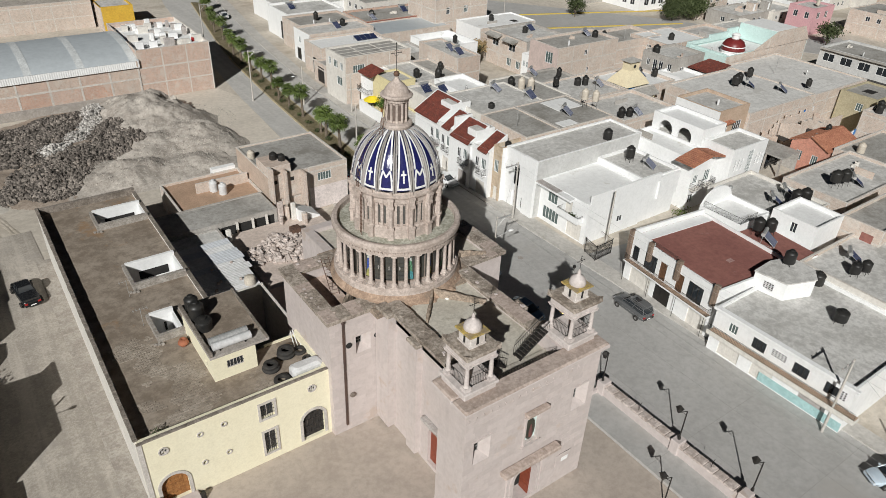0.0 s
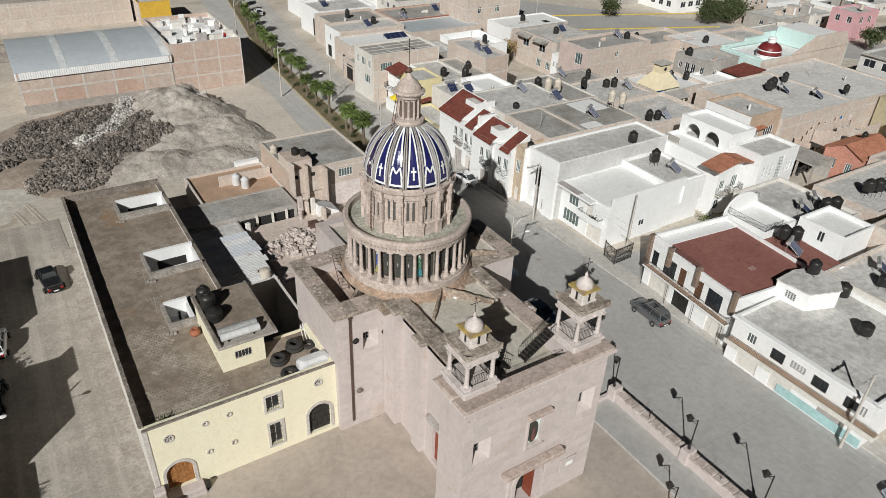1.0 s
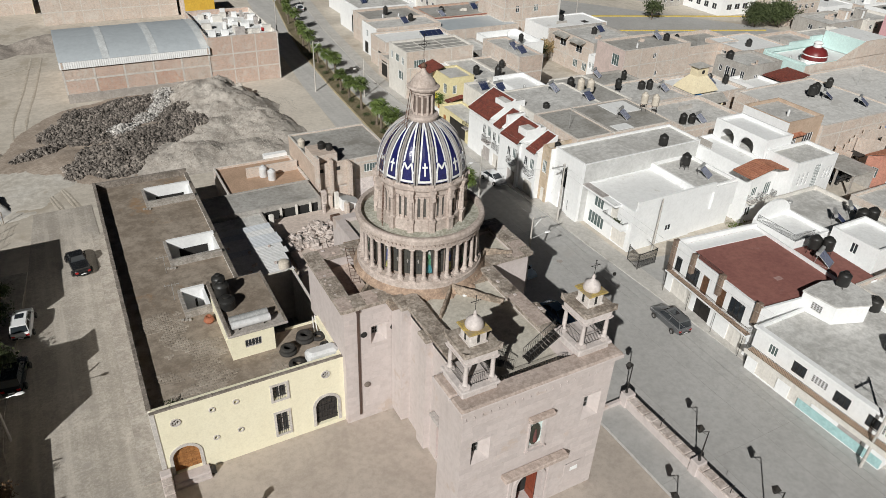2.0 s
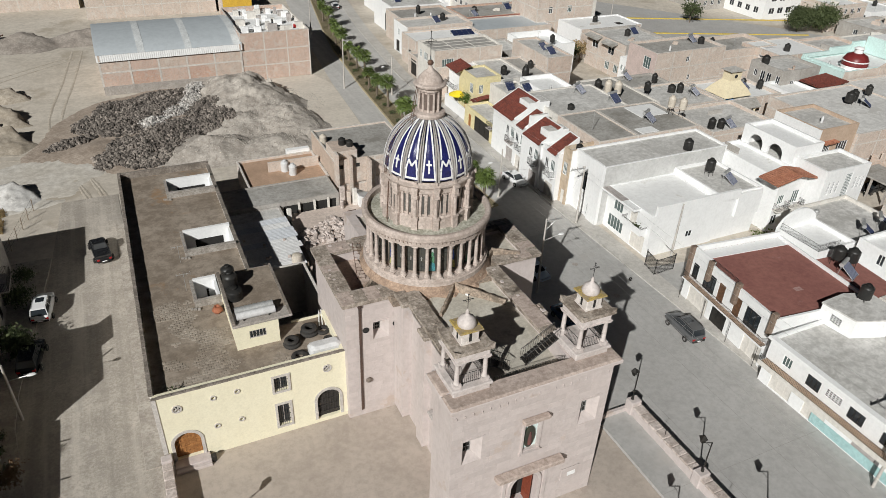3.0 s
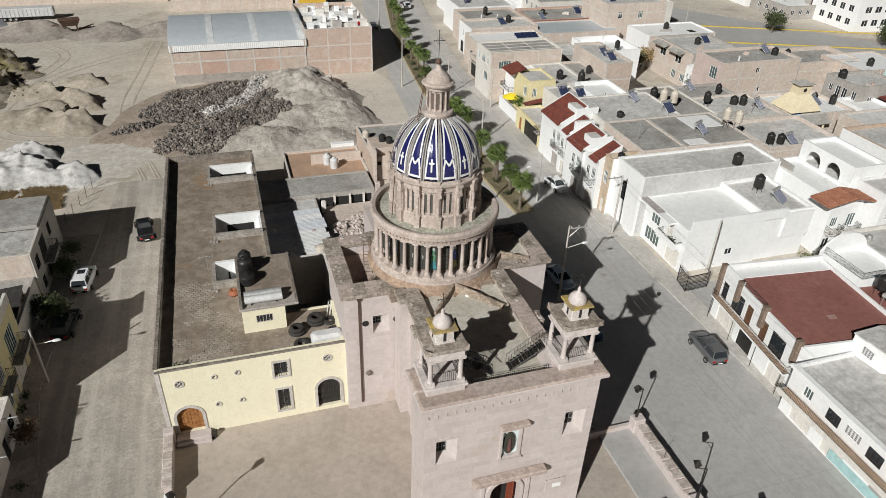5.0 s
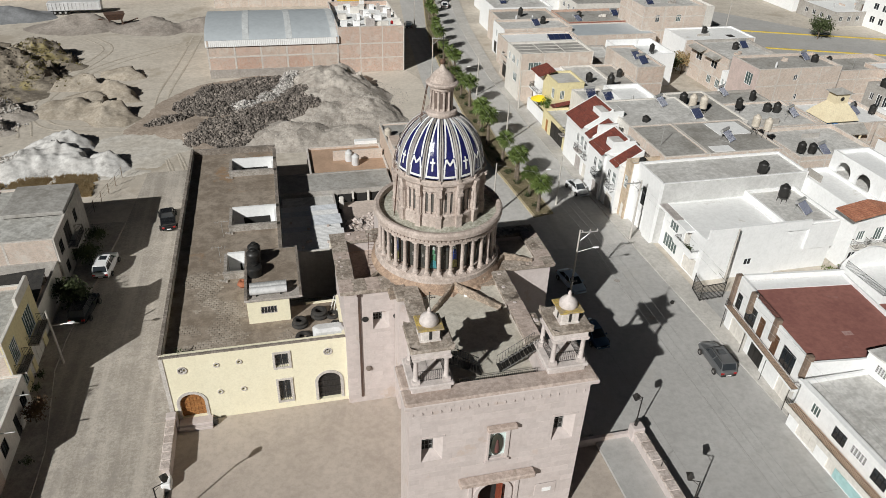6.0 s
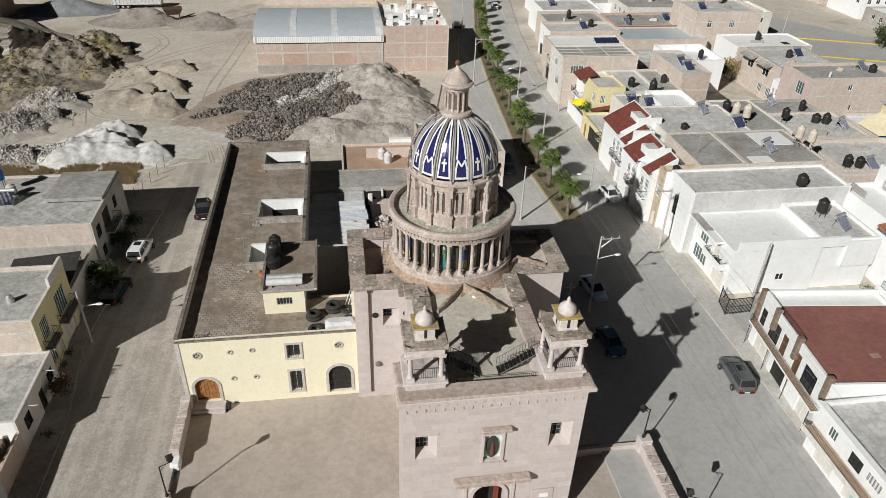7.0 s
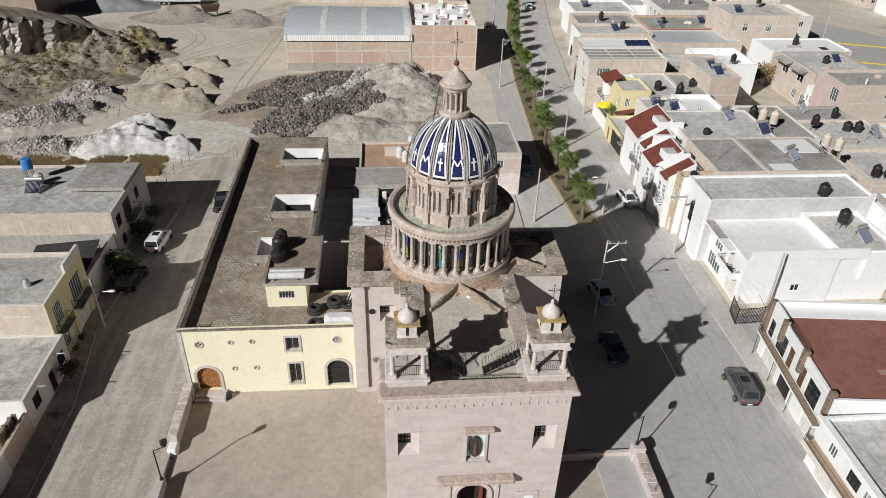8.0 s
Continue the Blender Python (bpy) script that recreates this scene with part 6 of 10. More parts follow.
rail(g, (52.3, -3.5, 6.62), (55.4, -3.5, 6.62), 0.8)
part("railing", g, IRON, h, "black iron railing")
tank(53.0, -5.3, 5.9, 0.66, 1.5, stand=0.9)
tank(54.0, -6.2, 5.9, 0.66, 1.5, stand=0.9)
solar(52.6, -7.2, 5.9, 20)
house("white rooftop room with a pale roof", 57.4, 63.2, -9.9, -4.2, 7.7, WHITE, ROOFWHITE, parapet=0.5, windows=[("w", -7.6, -6.8, 5.9, 7.2, 2)])
house("grey roofed house with a white front", 58.4, 68, -6, 5.5, 6.2, OFFWHITE, ROOFGREY, {"s": BRICKTAN}, parapet=0.4)
tank(64, -3.5, 5.8, 0.7, 1.6, stand=0.8)
tank(65.4, -3.9, 5.8, 0.7, 1.6, stand=0.8)
solar(66, -1.5, 5.8, 40)
solar(62.4, -2.0, 5.8, 40)
tank(60.5, 3.6, 5.8, 0.35, 0.8, STEEL, "small steel gas cylinder on a flat roof", group="")
# white house on the side lane
h = house("white house with a white roof and a long blank side wall", 41.5, 52.0, 10.5, 19.2, 5.7, WHITE, ROOFWHITE, parapet=0.03, windows=[("w", 15.9, 17.7, 3.2, 4.7, 3), ("s", 47.4, 48.4, 1.6, 2.5, 2), ("w", 15.4, 18.4, 0.5, 2.3, 5)], doors=[("w", 11.2, 13.8, 0.1, 2.4, OFFWHITE), ("w", 13.2, 14.4, 3.0, 5.0, OFFWHITE)])
part("high_side_wall", Geo().box(41.9, 55.0, 10.4, 10.7, 5.77, 7.0).box(55.0, 59.0, 10.4, 10.7, 3.0, 6.35), WHITE, h)
balcony(h, "w", 41.5, 11.2, 15.0, 2.95, 0.9, WHITE)
part("balcony_wall", Geo().box(40.5, 40.62, 11.2, 15.0, 2.95, 3.7).box(40.5, 41.5, 11.08, 11.2, 2.95, 3.7), WHITE, h)
part("eave", Geo().block(40.4, 41.5, 12.7, 19.2, 5.4, 5.66, 0.04), WHITE, h)
part("eave_step", Geo().block(40.4, 41.5, 15.2, 19.2, 5.66, 5.74, 0.02), GREYTRIM, h)
house("white back part with a grey roof and a tank", 52.0, 59.0, 10.7, 19.2, 6.5, WHITE, ROOFGREY, parapet=0.35)
tank(55.3, 16.4, 6.15, 0.62, 1.6, stand=0.8)
solar(56.3, 13.6, 6.15, 25)
h = house("tall white house with a worn grey roof", 40.3, 60.6, 19.2, 25.4, 8.4, WHITE, ROOFGREY, {"s": mat("pale grey render", (0.60, 0.595, 0.58), (0.50, 0.495, 0.48), 0.3, 3, 0.3)}, parapet=0.25, windows=[("w", 22.4, 23.4, 3.6, 6.2, 12), ("w", 20.6, 21.6, 0.6, 2.2, 12)], doors=[("w", 21.9, 23.6, 0.1, 2.6, WHITE)])
part("front_wing_wall", Geo().box(40.05, 40.3, 19.2, 21.2, 0.1, 8.7), WHITE, h)
tank(54.6, 20.3, 8.05, 0.62, 1.5, stand=0.3)
h = house("white house with satellite dishes and a tiled canopy", 60.7, 65.4, 9.6, 21.5, 7.6, WHITE, ROOFWHITE, parapet=0.4, windows=[("s", 61.2, 62.2, 4.0, 5.3, 3), ("s", 63.6, 64.8, 3.8, 5.6, 3), ("s", 61, 62, 1.0, 2.4, 2)])
arch = Geo()
cells(arch, 12.4, 21.3, 0.0, 10.2, [(14.2, 16.6, 7.3, 9.4), (17.6, 20.0, 7.3, 9.4)], SIDES["w"](65.4, 0.3))
for yc in (15.4, 18.8):
    arch_fill(arch, yc, 1.2, 8.2, 9.4, SIDES["w"](65.4, 0.3))
part("arched_wall", arch, WHITE, h, "white terrace wall with two round arches")
part("upper_block", Geo().box(65.7, 70.3, 12.4, 12.7, 0.0, 10.2).box(65.7, 70.3, 21.0, 21.3, 0.0, 10.2).box(70.3, 70.6, 12.4, 21.3, 0.0, 10.2).box(65.7, 70.3, 12.7, 21.0, 9.5, 9.7), WHITE, h)
part("upper_floor", Geo().box(65.7, 70.3, 12.7, 21.0, 7.0, 7.2), ROOFGREY, h)
balcony(h, "s", 9.6, 60.7, 62.7, 3.4, 0.9, OFFWHITE)
balcony(h, "s", 9.6, 63.3, 65.4, 3.4, 0.9, OFFWHITE)


def tile_slope(parent, x0, x1, y0, y1, z0, z1, material, along="x"):
    """A tiled slope from its eave (x0, z0) up to its ridge (x1, z1), with rows of rounded tiles."""
    g = Geo()
    n = max(4, round((y1 - y0) / 0.34))
    cols = n * 4
    rows = max(3, round(math.hypot(x1 - x0, z1 - z0) / 0.42))
    rings = []
    for i in range(rows):
        for e, lift in ((0.0, 0.05), (0.98, 0.0)):
            f = (i + e) / rows
            rings.append([(x0 + (x1 - x0) * f, y0 + (y1 - y0) * j / cols, z0 + (z1 - z0) * f + lift + 0.06 * abs(math.sin(math.pi * j / 4))) for j in range(cols + 1)])
    g.loft(rings, False, False)
    k = [(x0, y0), (x1, y0), (x1, y1), (x0, y1)]
    g.add([(x0, y0, z0 - 0.15), (x1, y0, z1 - 0.15), (x1, y1, z1 - 0.15), (x0, y1, z0 - 0.15), (x0, y0, z0), (x1, y0, z1), (x1, y1, z1), (x0, y1, z0)], [(3, 2, 1, 0), (4, 5, 6, 7), (0, 1, 5, 4), (1, 2, 6, 5), (2, 3, 7, 6), (3, 0, 4, 7)])
    if along == "y":
        g.v = [(p[1], p[0], p[2]) for p in g.v]
    return part("tile_roof", g, material, parent)


tile_slope(h, 58.6, 62.6, 8.3, 11.4, 7.75, 8.5, TILEORANGE)
tile_slope(h, 65.6, 62.65, 8.3, 11.4, 7.75, 8.5, TILEORANGE)
h = house("white row house with tall windows", 65.9, 74, 7.4, 12.3, 8.8, WHITE, ROOFGREY, parapet=0.4, windows=[("s", 66.8 + k * 0.8, 67.2 + k * 0.8, 5.4, 7.2, 2) for k in range(3)] + [("s", 69.8, 71.0, 4.0, 8.0, 5)] + [("s", 71.8 + k * 0.7, 72.2 + k * 0.7, 5.4, 7.2, 2) for k in range(3)] + [("s", 68.2, 69.0, 1.0, 3.0, 12), ("s", 70.0, 71.6, 1.2, 3.0, 12)])

# tan clad narrow house and four tiled row houses
h = house("narrow house clad in tan stone", 39.4, 47, 25.4, 27.0, 8.2, TANSTONE, ROOFGREY, {"s": WHITE}, bands=False, windows=[("w", 25.8, 26.7, 4.4, 6.2, 3)], doors=[("w", 25.8, 26.6, 0.1, 2.2, OFFWHITE)])
tank(41.2, 26.2, 7.75, 0.45, 0.9)
# street side x, plot from y to y, tiled slope from y to y, ridge height, depth of the slope, white block (x0, x1, y0, y1, top)
ROW = ((38.6, 27.0, 30.9, 27.3, 29.3, 9.0, 3.0, None), (38.3, 30.9, 36.0, 31.1, 35.4, 9.0, 3.1, (39.2, 42.6, 30.88, 32.9, 8.75)),
       (39.0, 36.0, 39.2, 36.7, 38.5, 9.0, 2.9, (39.4, 42.4, 35.9, 36.45, 9.1)), (39.2, 39.2, 46.4, 40.2, 46.2, 9.5, 4.0, (41.4, 45.1, 39.95, 42.7, 9.3)))
for k, (x0, y0, y1, t0, t1, zt, run, blk) in enumerate(ROW):
    h = house("white row house with a red tiled front slope", x0, 44.0, y0, y1, 7.1, WHITE, (ROOFGREY, ROOFDARK, ROOFDARK, ROOFGREY)[k], parapet=0.2, windows=[("w", y0 + 0.6, y0 + 1.6, 4.2, 5.8, 3), ("w", y0 + 2.2, y0 + 3.0, 4.2, 5.6, 2)], doors=[("w", y0 + 0.6, y0 + 2.6, 0.1, 2.3, GREYTRIM if k % 2 else OFFWHITE)])
    tile_slope(h, x0 - 0.4, x0 + run, t0, t1, 7.0, zt, TILERED)
    for y in (t0 - 0.2, t1):
        part("gable_wall", Geo().loft([[(x0, v, 6.9), (x0 + run + 0.2, v, 6.9), (x0 + run + 0.2, v, zt + 0.15), (x0, v, 7.25)] for v in (y, y + 0.2)], True), WHITE, h)
    part("back_gable", Geo().box(x0 + run, x0 + run + 0.2, t0, t1, 6.9, zt + 0.1), WHITE, h)
    if blk:
        part("roof_block", Geo().block(*blk[:4], 6.9, blk[4], 0.04), WHITE, h)
        part("roof_block_top", Geo().box(blk[0] + 0.15, blk[1] - 0.15, blk[2] + 0.12, blk[3] - 0.12, blk[4], blk[4] + 0.012), ROOFGREY, h)
    balcony(h, "w", x0, y0 + 0.4, y0 + 2.0, 3.5, 0.8, WHITE if k < 3 else GREYTRIM)
# long roofs behind the row
house("long dark flat roof with a brick side", 44.0, 50.5, 25.6, 36.0, 8.7, BRICKTAN, ROOFDARK, parapet=0.15)
house("dark flat roof beside a white patch", 50.5, 61.5, 25.6, 36.0, 8.7, BRICKTAN, ROOFDARK, parapet=0.12)
solo("roof_patch", Geo().block(55.4, 60.4, 31.2, 35.4, 8.58, 8.63, 0.01), ROOFWHITE, "white sealed patch on a flat roof", "roof patch")
solo("roof_patch", Geo().block(51.6, 54.6, 26.2, 28.0, 8.58, 8.63, 0.01), ROOFWHITE, "white sealed patch on a flat roof", "roof patch")
house("broad pale grey flat roof", 44.2, 57.0, 36.1, 46.4, 8.5, OFFWHITE, ROOFGREY, parapet=0.12)
house("white walled roof terrace", 49.4, 55.6, 48.4, 56.0, 7.4, WHITE, ROOFWHITE, parapet=0.6)
house("grey roof house with white parapet", 44.2, 49.2, 46.8, 57.0, 6.6, OFFWHITE, ROOFGREY, parapet=0.3)
house("pale grey roof between the terrace and the tanks", 57.2, 64.4, 37.6, 50.5, 7.6, OFFWHITE, ROOFDARK, parapet=0.2)
tank(51.4, 57.6, 5.65, 0.62, 3.2, BLACKPLASTIC, "tall dark water tank on a flat roof")
tank(47.6, 38.0, 8.38, 0.5, 0.9)
for k in range(2):
    tank(58.2 + k * 1.3, 43.2 - k * 0.9, 7.4, 0.6, 2.0, BEIGEPLASTIC, "beige plastic water tank on a stand", 0.7)
    tank(60.4 + k * 0.9, 30.9 - k * 1.4, 8.58, 0.55, 1.7, BEIGEPLASTIC, "beige plastic water tank on a stand", 1.2)
tank(58.0, 45.6, 7.4, 0.6, 1.7, stand=0.4)
solar(56.0, 38.4, 8.38, 15)
solar(55.6, 29.6, 8.58, 30)
solar(48.6, 52.2, 6.3, 10)
# yellow house, its garage and the tree behind the wall
h = house("yellow walled garage with a black gate", 39.6, 44.0, 46.5, 57.0, 3.4, LEMON, ROOFGREY, parapet=0.3, doors=[("w", 48.0, 53.4, 0.1, 2.8, IRON), ("w", 54.6, 55.6, 0.1, 2.3, WOOD)])
balcony(h, "w", 39.6, 46.6, 47.8, 3.0, 0.9, GREYTRIM)
h = house("yellow two-storey house with a red porch roof", 42.1, 47.0, 58.3, 64.6, 7.2, LEMON, ROOFGREY, parapet=0.3, windows=[("w", 59.2, 60.4, 4.2, 5.9, 3), ("s", 42.8, 43.6, 4.4, 5.9, 3)], doors=[("w", 61, 62.2, 0.1, 2.2, WOOD)])
house("low grey roofed house behind the yellow one", 47.0, 53.0, 58.3, 69.4, 6.4, OFFWHITE, ROOFGREY, parapet=0.2)
tile_slope(h, 40.7, 43.6, 63.2, 67.6, 6.9, 7.8, TILERED)
part("porch", Geo().box(42.3, 47, 64.62, 69.4, 0.1, 6.2), WHITE, h)
balcony(h, "w", 42.3, 65, 69.2, 3.0, 1.0, WHITE)
tile_slope(h, 41.2, 44.6, 57.05, 58.25, 3.6, 4.1, TILERED)
solo("garden_wall", Geo().box(40.0, 40.25, 56, 66.0, 0, 2.2).box(40.25, 42.3, 65.9, 66.05, 0, 2.2), WHITE, "white garden wall with a yellow end", "wall", kind="structure")
t = thing("parasol", "bright yellow fabric canopy in a front garden", "parasol", (41.4, 63.6, 0.1))
part("pole", Geo().tube([(0, 0, 0), (0, 0, 3.2)], 0.04, 6), STEEL, t)
part("canopy", Geo().lathe([(1.7, 2.55), (1.2, 2.85), (0.5, 3.15), (0, 3.3)], 8), CANVAS, t)
h = house("pale three-storey house with a gridded roof", 39.3, 53.5, 65.8 + 4.0, 77.2, 8.8, OFFWHITE, ROOFDARK, {"s": BRICKTAN}, parapet=0.35, windows=[("w", 70.6, 71.6, 6.2, 7.6, 3), ("w", 72.6, 74.2, 6.2, 7.6, 3), ("w", 75.2, 76.2, 6.2, 7.6, 3), ("w", 71, 73, 3.2, 4.8, 3), ("s", 41, 43.4, 5.6, 7.2, 5)])
g = Geo()
for k in range(1, 4):
    g.box(39.6, 53.2, 69.9 + 1.8 * k, 70.05 + 1.8 * k, 8.45, 8.5)
for k in range(1, 3):
    g.box(39.6 + 4.4 * k, 39.75 + 4.4 * k, 70.0, 77, 8.451, 8.505)
part("roof_joints", g, OFFWHITE, h)
house("grey flat roof behind the yellow house", 53.1, 57.4, 58.6, 69.6, 6.4, BRICKTAN, ROOFDARK, parapet=0.35)
house("brick box with a grey roof", 57.5, 62.8, 60.2, 73.0, 8.7, BRICK, ROOFGREY, {"w": BRICKTAN}, parapet=0.3)
solar(60, 66, 8.4, 20)
house("white walled roof yard", 63, 73, 74, 84.5, 6.4, WHITE, ROOFWHITE, parapet=1.2)
house("low brick front with dark gates", 41.0, 44, 77.2, 86.0, 4.0, BRICKTAN, ROOFDARK, doors=[("w", 78, 80.6, 0.1, 3.2, IRON), ("w", 81.6, 84.6, 0.1, 3.2, IRON)])
house("grey low roof with a tank", 44, 63, 77.4, 85.6, 5.0, GREYWALL, ROOFGREY, parapet=0.3)
house("white roofed house with solar panels", 42.6, 58.2, 86.0, 93.6, 5.9, BRICKTAN, ROOFWHITE, parapet=0.3, doors=[("w", 87, 90, 0.1, 3.4, IRON)])
t = thing("solar_array", "row of four dark blue solar panels on a flat roof", "solar panel")
for k in range(4):
    part("panel", Geo().loft([[(52.2 + k * 1.25, y, z), (53.35 + k * 1.25, y, z), (53.35 + k * 1.25, y, z + 0.06), (52.2 + k * 1.25, y, z + 0.06)] for y, z in ((88.2, 5.74), (90.0, 6.34))], True), SOLAR, t)
part("panel_frame", Geo().box(52.2, 57.1, 88.3, 88.36, 5.58, 5.8).box(52.2, 57.1, 89.9, 89.96, 5.58, 6.36), STEEL, t)
house("blue grey sheet roofed workshop", 59, 77.5, 90, 99.5, 5.8, BRICKTAN, SHEETROOF, parapet=0.15)
house("red brown walled house", 61, 80, 100, 111, 6.0, BRICKRED, ROOFDARK, {"s": mat("red brown wall", (0.36, 0.15, 0.11), (0.29, 0.12, 0.09), 0.5, 4, 0.4)}, parapet=0.4, bands=False)
house("brick house with a pale roof", 44, 59.5, 94, 101.6, 6.6, BRICKTAN, ROOFGREY, {"w": WHITE}, windows=[("w", 95.4, 96.4, 3.8, 5.2, 3), ("w", 98.4, 99.4, 3.8, 5.2, 3)], doors=[("w", 95, 97, 0.1, 2.6, IRON), ("w", 98.4, 100.4, 0.1, 2.6, IRON)])
house("dark roofed house by the avenue", 46, 60, 102, 112, 6.2, BRICK, ROOFDARK, {"w": BRICKTAN})
house("white garage with a dark door", 47.4, 62, 112.4, 124, 6.4, WHITE, ROOFGREY, doors=[("w", 114, 116.5, 0.1, 4.2, IRON)])
house("white long walled yard", 51, 70, 124.6, 142, 5.0, WHITE, ROOFGREY, doors=[("w", 128, 131, 0.1, 3.4, IRON)])
house("brick house far up the avenue", 57, 76, 143, 160, 6.4, BRICK, ROOFGREY)
house("tall raw brick house", 75, 90, 92.5, 104, 10.8, BRICKTAN, ROOFGREY, windows=[("s", 78, 79, 7.5, 9, 2), ("s", 83, 84.2, 7.5, 9, 3)])
house("white walled shed with a pale roof", 79.6, 96, 81.6, 90.6, 6.6, WHITE, ROOFWHITE, {"s": BRICKTAN}, parapet=0.2)
h = house("grey house with shaded balconies", 80, 92, 66.6, 79.5, 7.2, GREYWALL, ROOFGREY, {"w": BRICKTAN}, windows=[("w", 68, 69.4, 1.0, 2.6, 3), ("w", 71, 72.4, 1.0, 2.6, 3), ("w", 70, 72, 4.2, 5.8, 2), ("w", 75.5, 77.5, 4.2, 5.8, 2)])
tile_slope(h, 78.6, 80.6, 69.0, 73.0, 6.4, 7.1, ROOFDARK)
tile_slope(h, 78.6, 80.6, 74.4, 78.8, 6.4, 7.1, ROOFDARK)
h = house("large bare brick house with a rose front", 78.6, 95.6, 55.8, 64.0, 8.8, BRICKTAN, ROOFDARK, {"w": mat("pale rose render", (0.62, 0.50, 0.46), (0.52, 0.42, 0.38))}, windows=[("w", 57.2, 59.2, 5.4, 7.6, 3), ("w", 57.4, 59.2, 1.2, 3.4, 2), ("s", 86, 86.8, 6.6, 7.6, 2), ("s", 87, 87.8, 3.0, 4.0, 2)])
house("white low house beside the brick house", 79, 88, 64.1, 66.5, 5.2, WHITE, ROOFGREY, windows=[("w", 64.4, 65.1, 2.6, 3.8, 3), ("w", 65.4, 66.1, 2.6, 3.8, 3)])
house("brick lot with a dark roof", 95.8, 111, 57, 66, 7.4, BRICKTAN, ROOFDARK, parapet=0.7)
house("grey roof with tanks", 64.6, 77.5, 37.5, 47.5, 6.4, BRICKTAN, ROOFGREY, parapet=0.25)
house("dusty grey roof between houses", 63, 78, 47.8, 56, 5.2, GREYWALL, ROOFDARK, parapet=0.3)
house("brick house with a blue roof patch", 66, 79, 27, 37, 6.4, BRICKTAN, ROOFGREY, parapet=0.5)
h = house("pale house with a brick base and a yellow bell roof", 78.5, 91, 37, 47, 6.2, BRICKTAN, ROOFWHITE, parapet=0.5)
part("roof_lantern", Geo().loft([[(x0, y0, z), (x1, y0, z), (x1, y1, z), (x0, y1, z)] for x0, x1, y0, y1, z in ((79, 85, 38, 43, 6.2), (79.6, 84.4, 38.6, 42.4, 7.2), (80.8, 83.2, 39.6, 41.4, 8.6), (80.8, 83.2, 39.6, 41.4, 10.2))], True), CREAM, h)
part("roof_lantern_cap", Geo().add([(80.3, 39.2, 10.2), (83.7, 39.2, 10.2), (83.7, 41.8, 10.2), (80.3, 41.8, 10.2), (82, 40.5, 10.9)], [(0, 1, 4), (1, 2, 4), (2, 3, 4), (3, 0, 4), (3, 2, 1, 0)]), ROOFDARK, h)
part("lantern_window", Geo().lathe([(0, 0), (0.35, 0)], 12), DARK, h, at=Matrix.Translation((82, 39.57, 9.3)) @ pose(0, 0, 0, 90))
part("porch_roof", Geo().add([(79.4, 35.4, 5.2), (85, 35.4, 5.2), (85, 37.0, 6.2), (79.4, 37.0, 6.2), (79.4, 35.4, 5.0), (85, 35.4, 5.0), (85, 37.0, 6.0), (79.4, 37, 6.0)], [(0, 1, 2, 3), (7, 6, 5, 4), (0, 4, 5, 1), (1, 5, 6, 2), (2, 6, 7, 3), (3, 7, 4, 0)]), ROOFDARK, h)
for x in (79.8, 81.2, 82.6, 84.0):
    part("porch_column", Geo().lathe([(0.2, 0.1), (0.17, 0.5), (0.17, 5.0)], 10, x, 35.8), CREAM, h)
h = house("grey house with three tall dark windows", 94.6, 104, 40.6, 48.2, 8.5, GREYWALL, ROOFGREY, windows=[("w", 46.2, 47.0, 6.0, 7.2, 2), ("w", 44.4, 45.4, 5.0, 7.4, 2), ("w", 43.0, 44.0, 5.0, 7.4, 2), ("w", 41.0, 41.9, 6.0, 7.4, 2), ("s", 97, 98, 5.4, 6.6, 2)])
tank(96.4, 46.5, 8.05, 0.7, 1.6)
h = house("tan house with a rounded bay and tiled sill", 76.6, 84.5, 17.5, 25.8, 9.0, mat("tan render", (0.56, 0.43, 0.33), (0.46, 0.34, 0.25)), ROOFGREY, {"w": WHITE}, windows=[("s", 78.2, 79.6, 5.2, 6.6, 4), ("s", 81.0, 83.2, 4.8, 6.6, 4)], bands=False)
tile_slope(h, 77.4, 80.2, 16.6, 17.6, 7.0, 7.1, TILEORANGE)
house("large grey flat roof with brick sides", 84.6, 104, 17, 34, 7.4, BRICKTAN, ROOFPALE, parapet=0.2)
house("grey flat roof of a back house", 104.2, 122, 17, 36, 7.2, BRICKTAN, ROOFPALE, parapet=0.2)
tank(95, 27.2, 7.2, 0.7, 1.7, stand=0.5)
tank(96.4, 27.6, 7.2, 0.7, 1.7, stand=0.5)
solar(97, 25.5, 7.2, 35)
h = house("aqua house with a maroon domed tower", 105, 134, 36.5, 46, 8.6, AQUA, ROOFWHITE, {"s": BRICKTAN}, parapet=0.5, windows=[("w", 38, 39, 6, 7.2, 3)])
part("dome_base", Geo().lathe([(2.3, 8.0), (2.3, 8.5), (2.45, 8.6), (2.45, 8.8)], 16, 110.5, 38.9), WHITE, h)
part("maroon_dome", Geo().lathe([(2.3, 8.8), (2.25, 9.7), (1.8, 10.5), (1.0, 10.9), (0.8, 10.95)], 20, 110.5, 38.9), MAROON, h, smooth=40)
part("dome_lantern", Geo().lathe([(0.75, 10.9), (0.75, 11.6), (0.95, 11.7), (0.5, 12.0), (0, 12.1)], 12, 110.5, 38.9), WHITE, h)
part("dome_band", Geo().lathe([(2.32, 9.5), (2.32, 9.68), (2.2, 9.7)], 20, 110.5, 38.9), WHITE, h)
part("upper_block", Geo().box(121.5, 129.5, 36.52, 45.4, 8.2, 11.4), AQUA, h)
part("upper_block_roof", Geo().box(121.7, 129.3, 36.9, 45.2, 11.4, 11.46), ROOFWHITE, h)
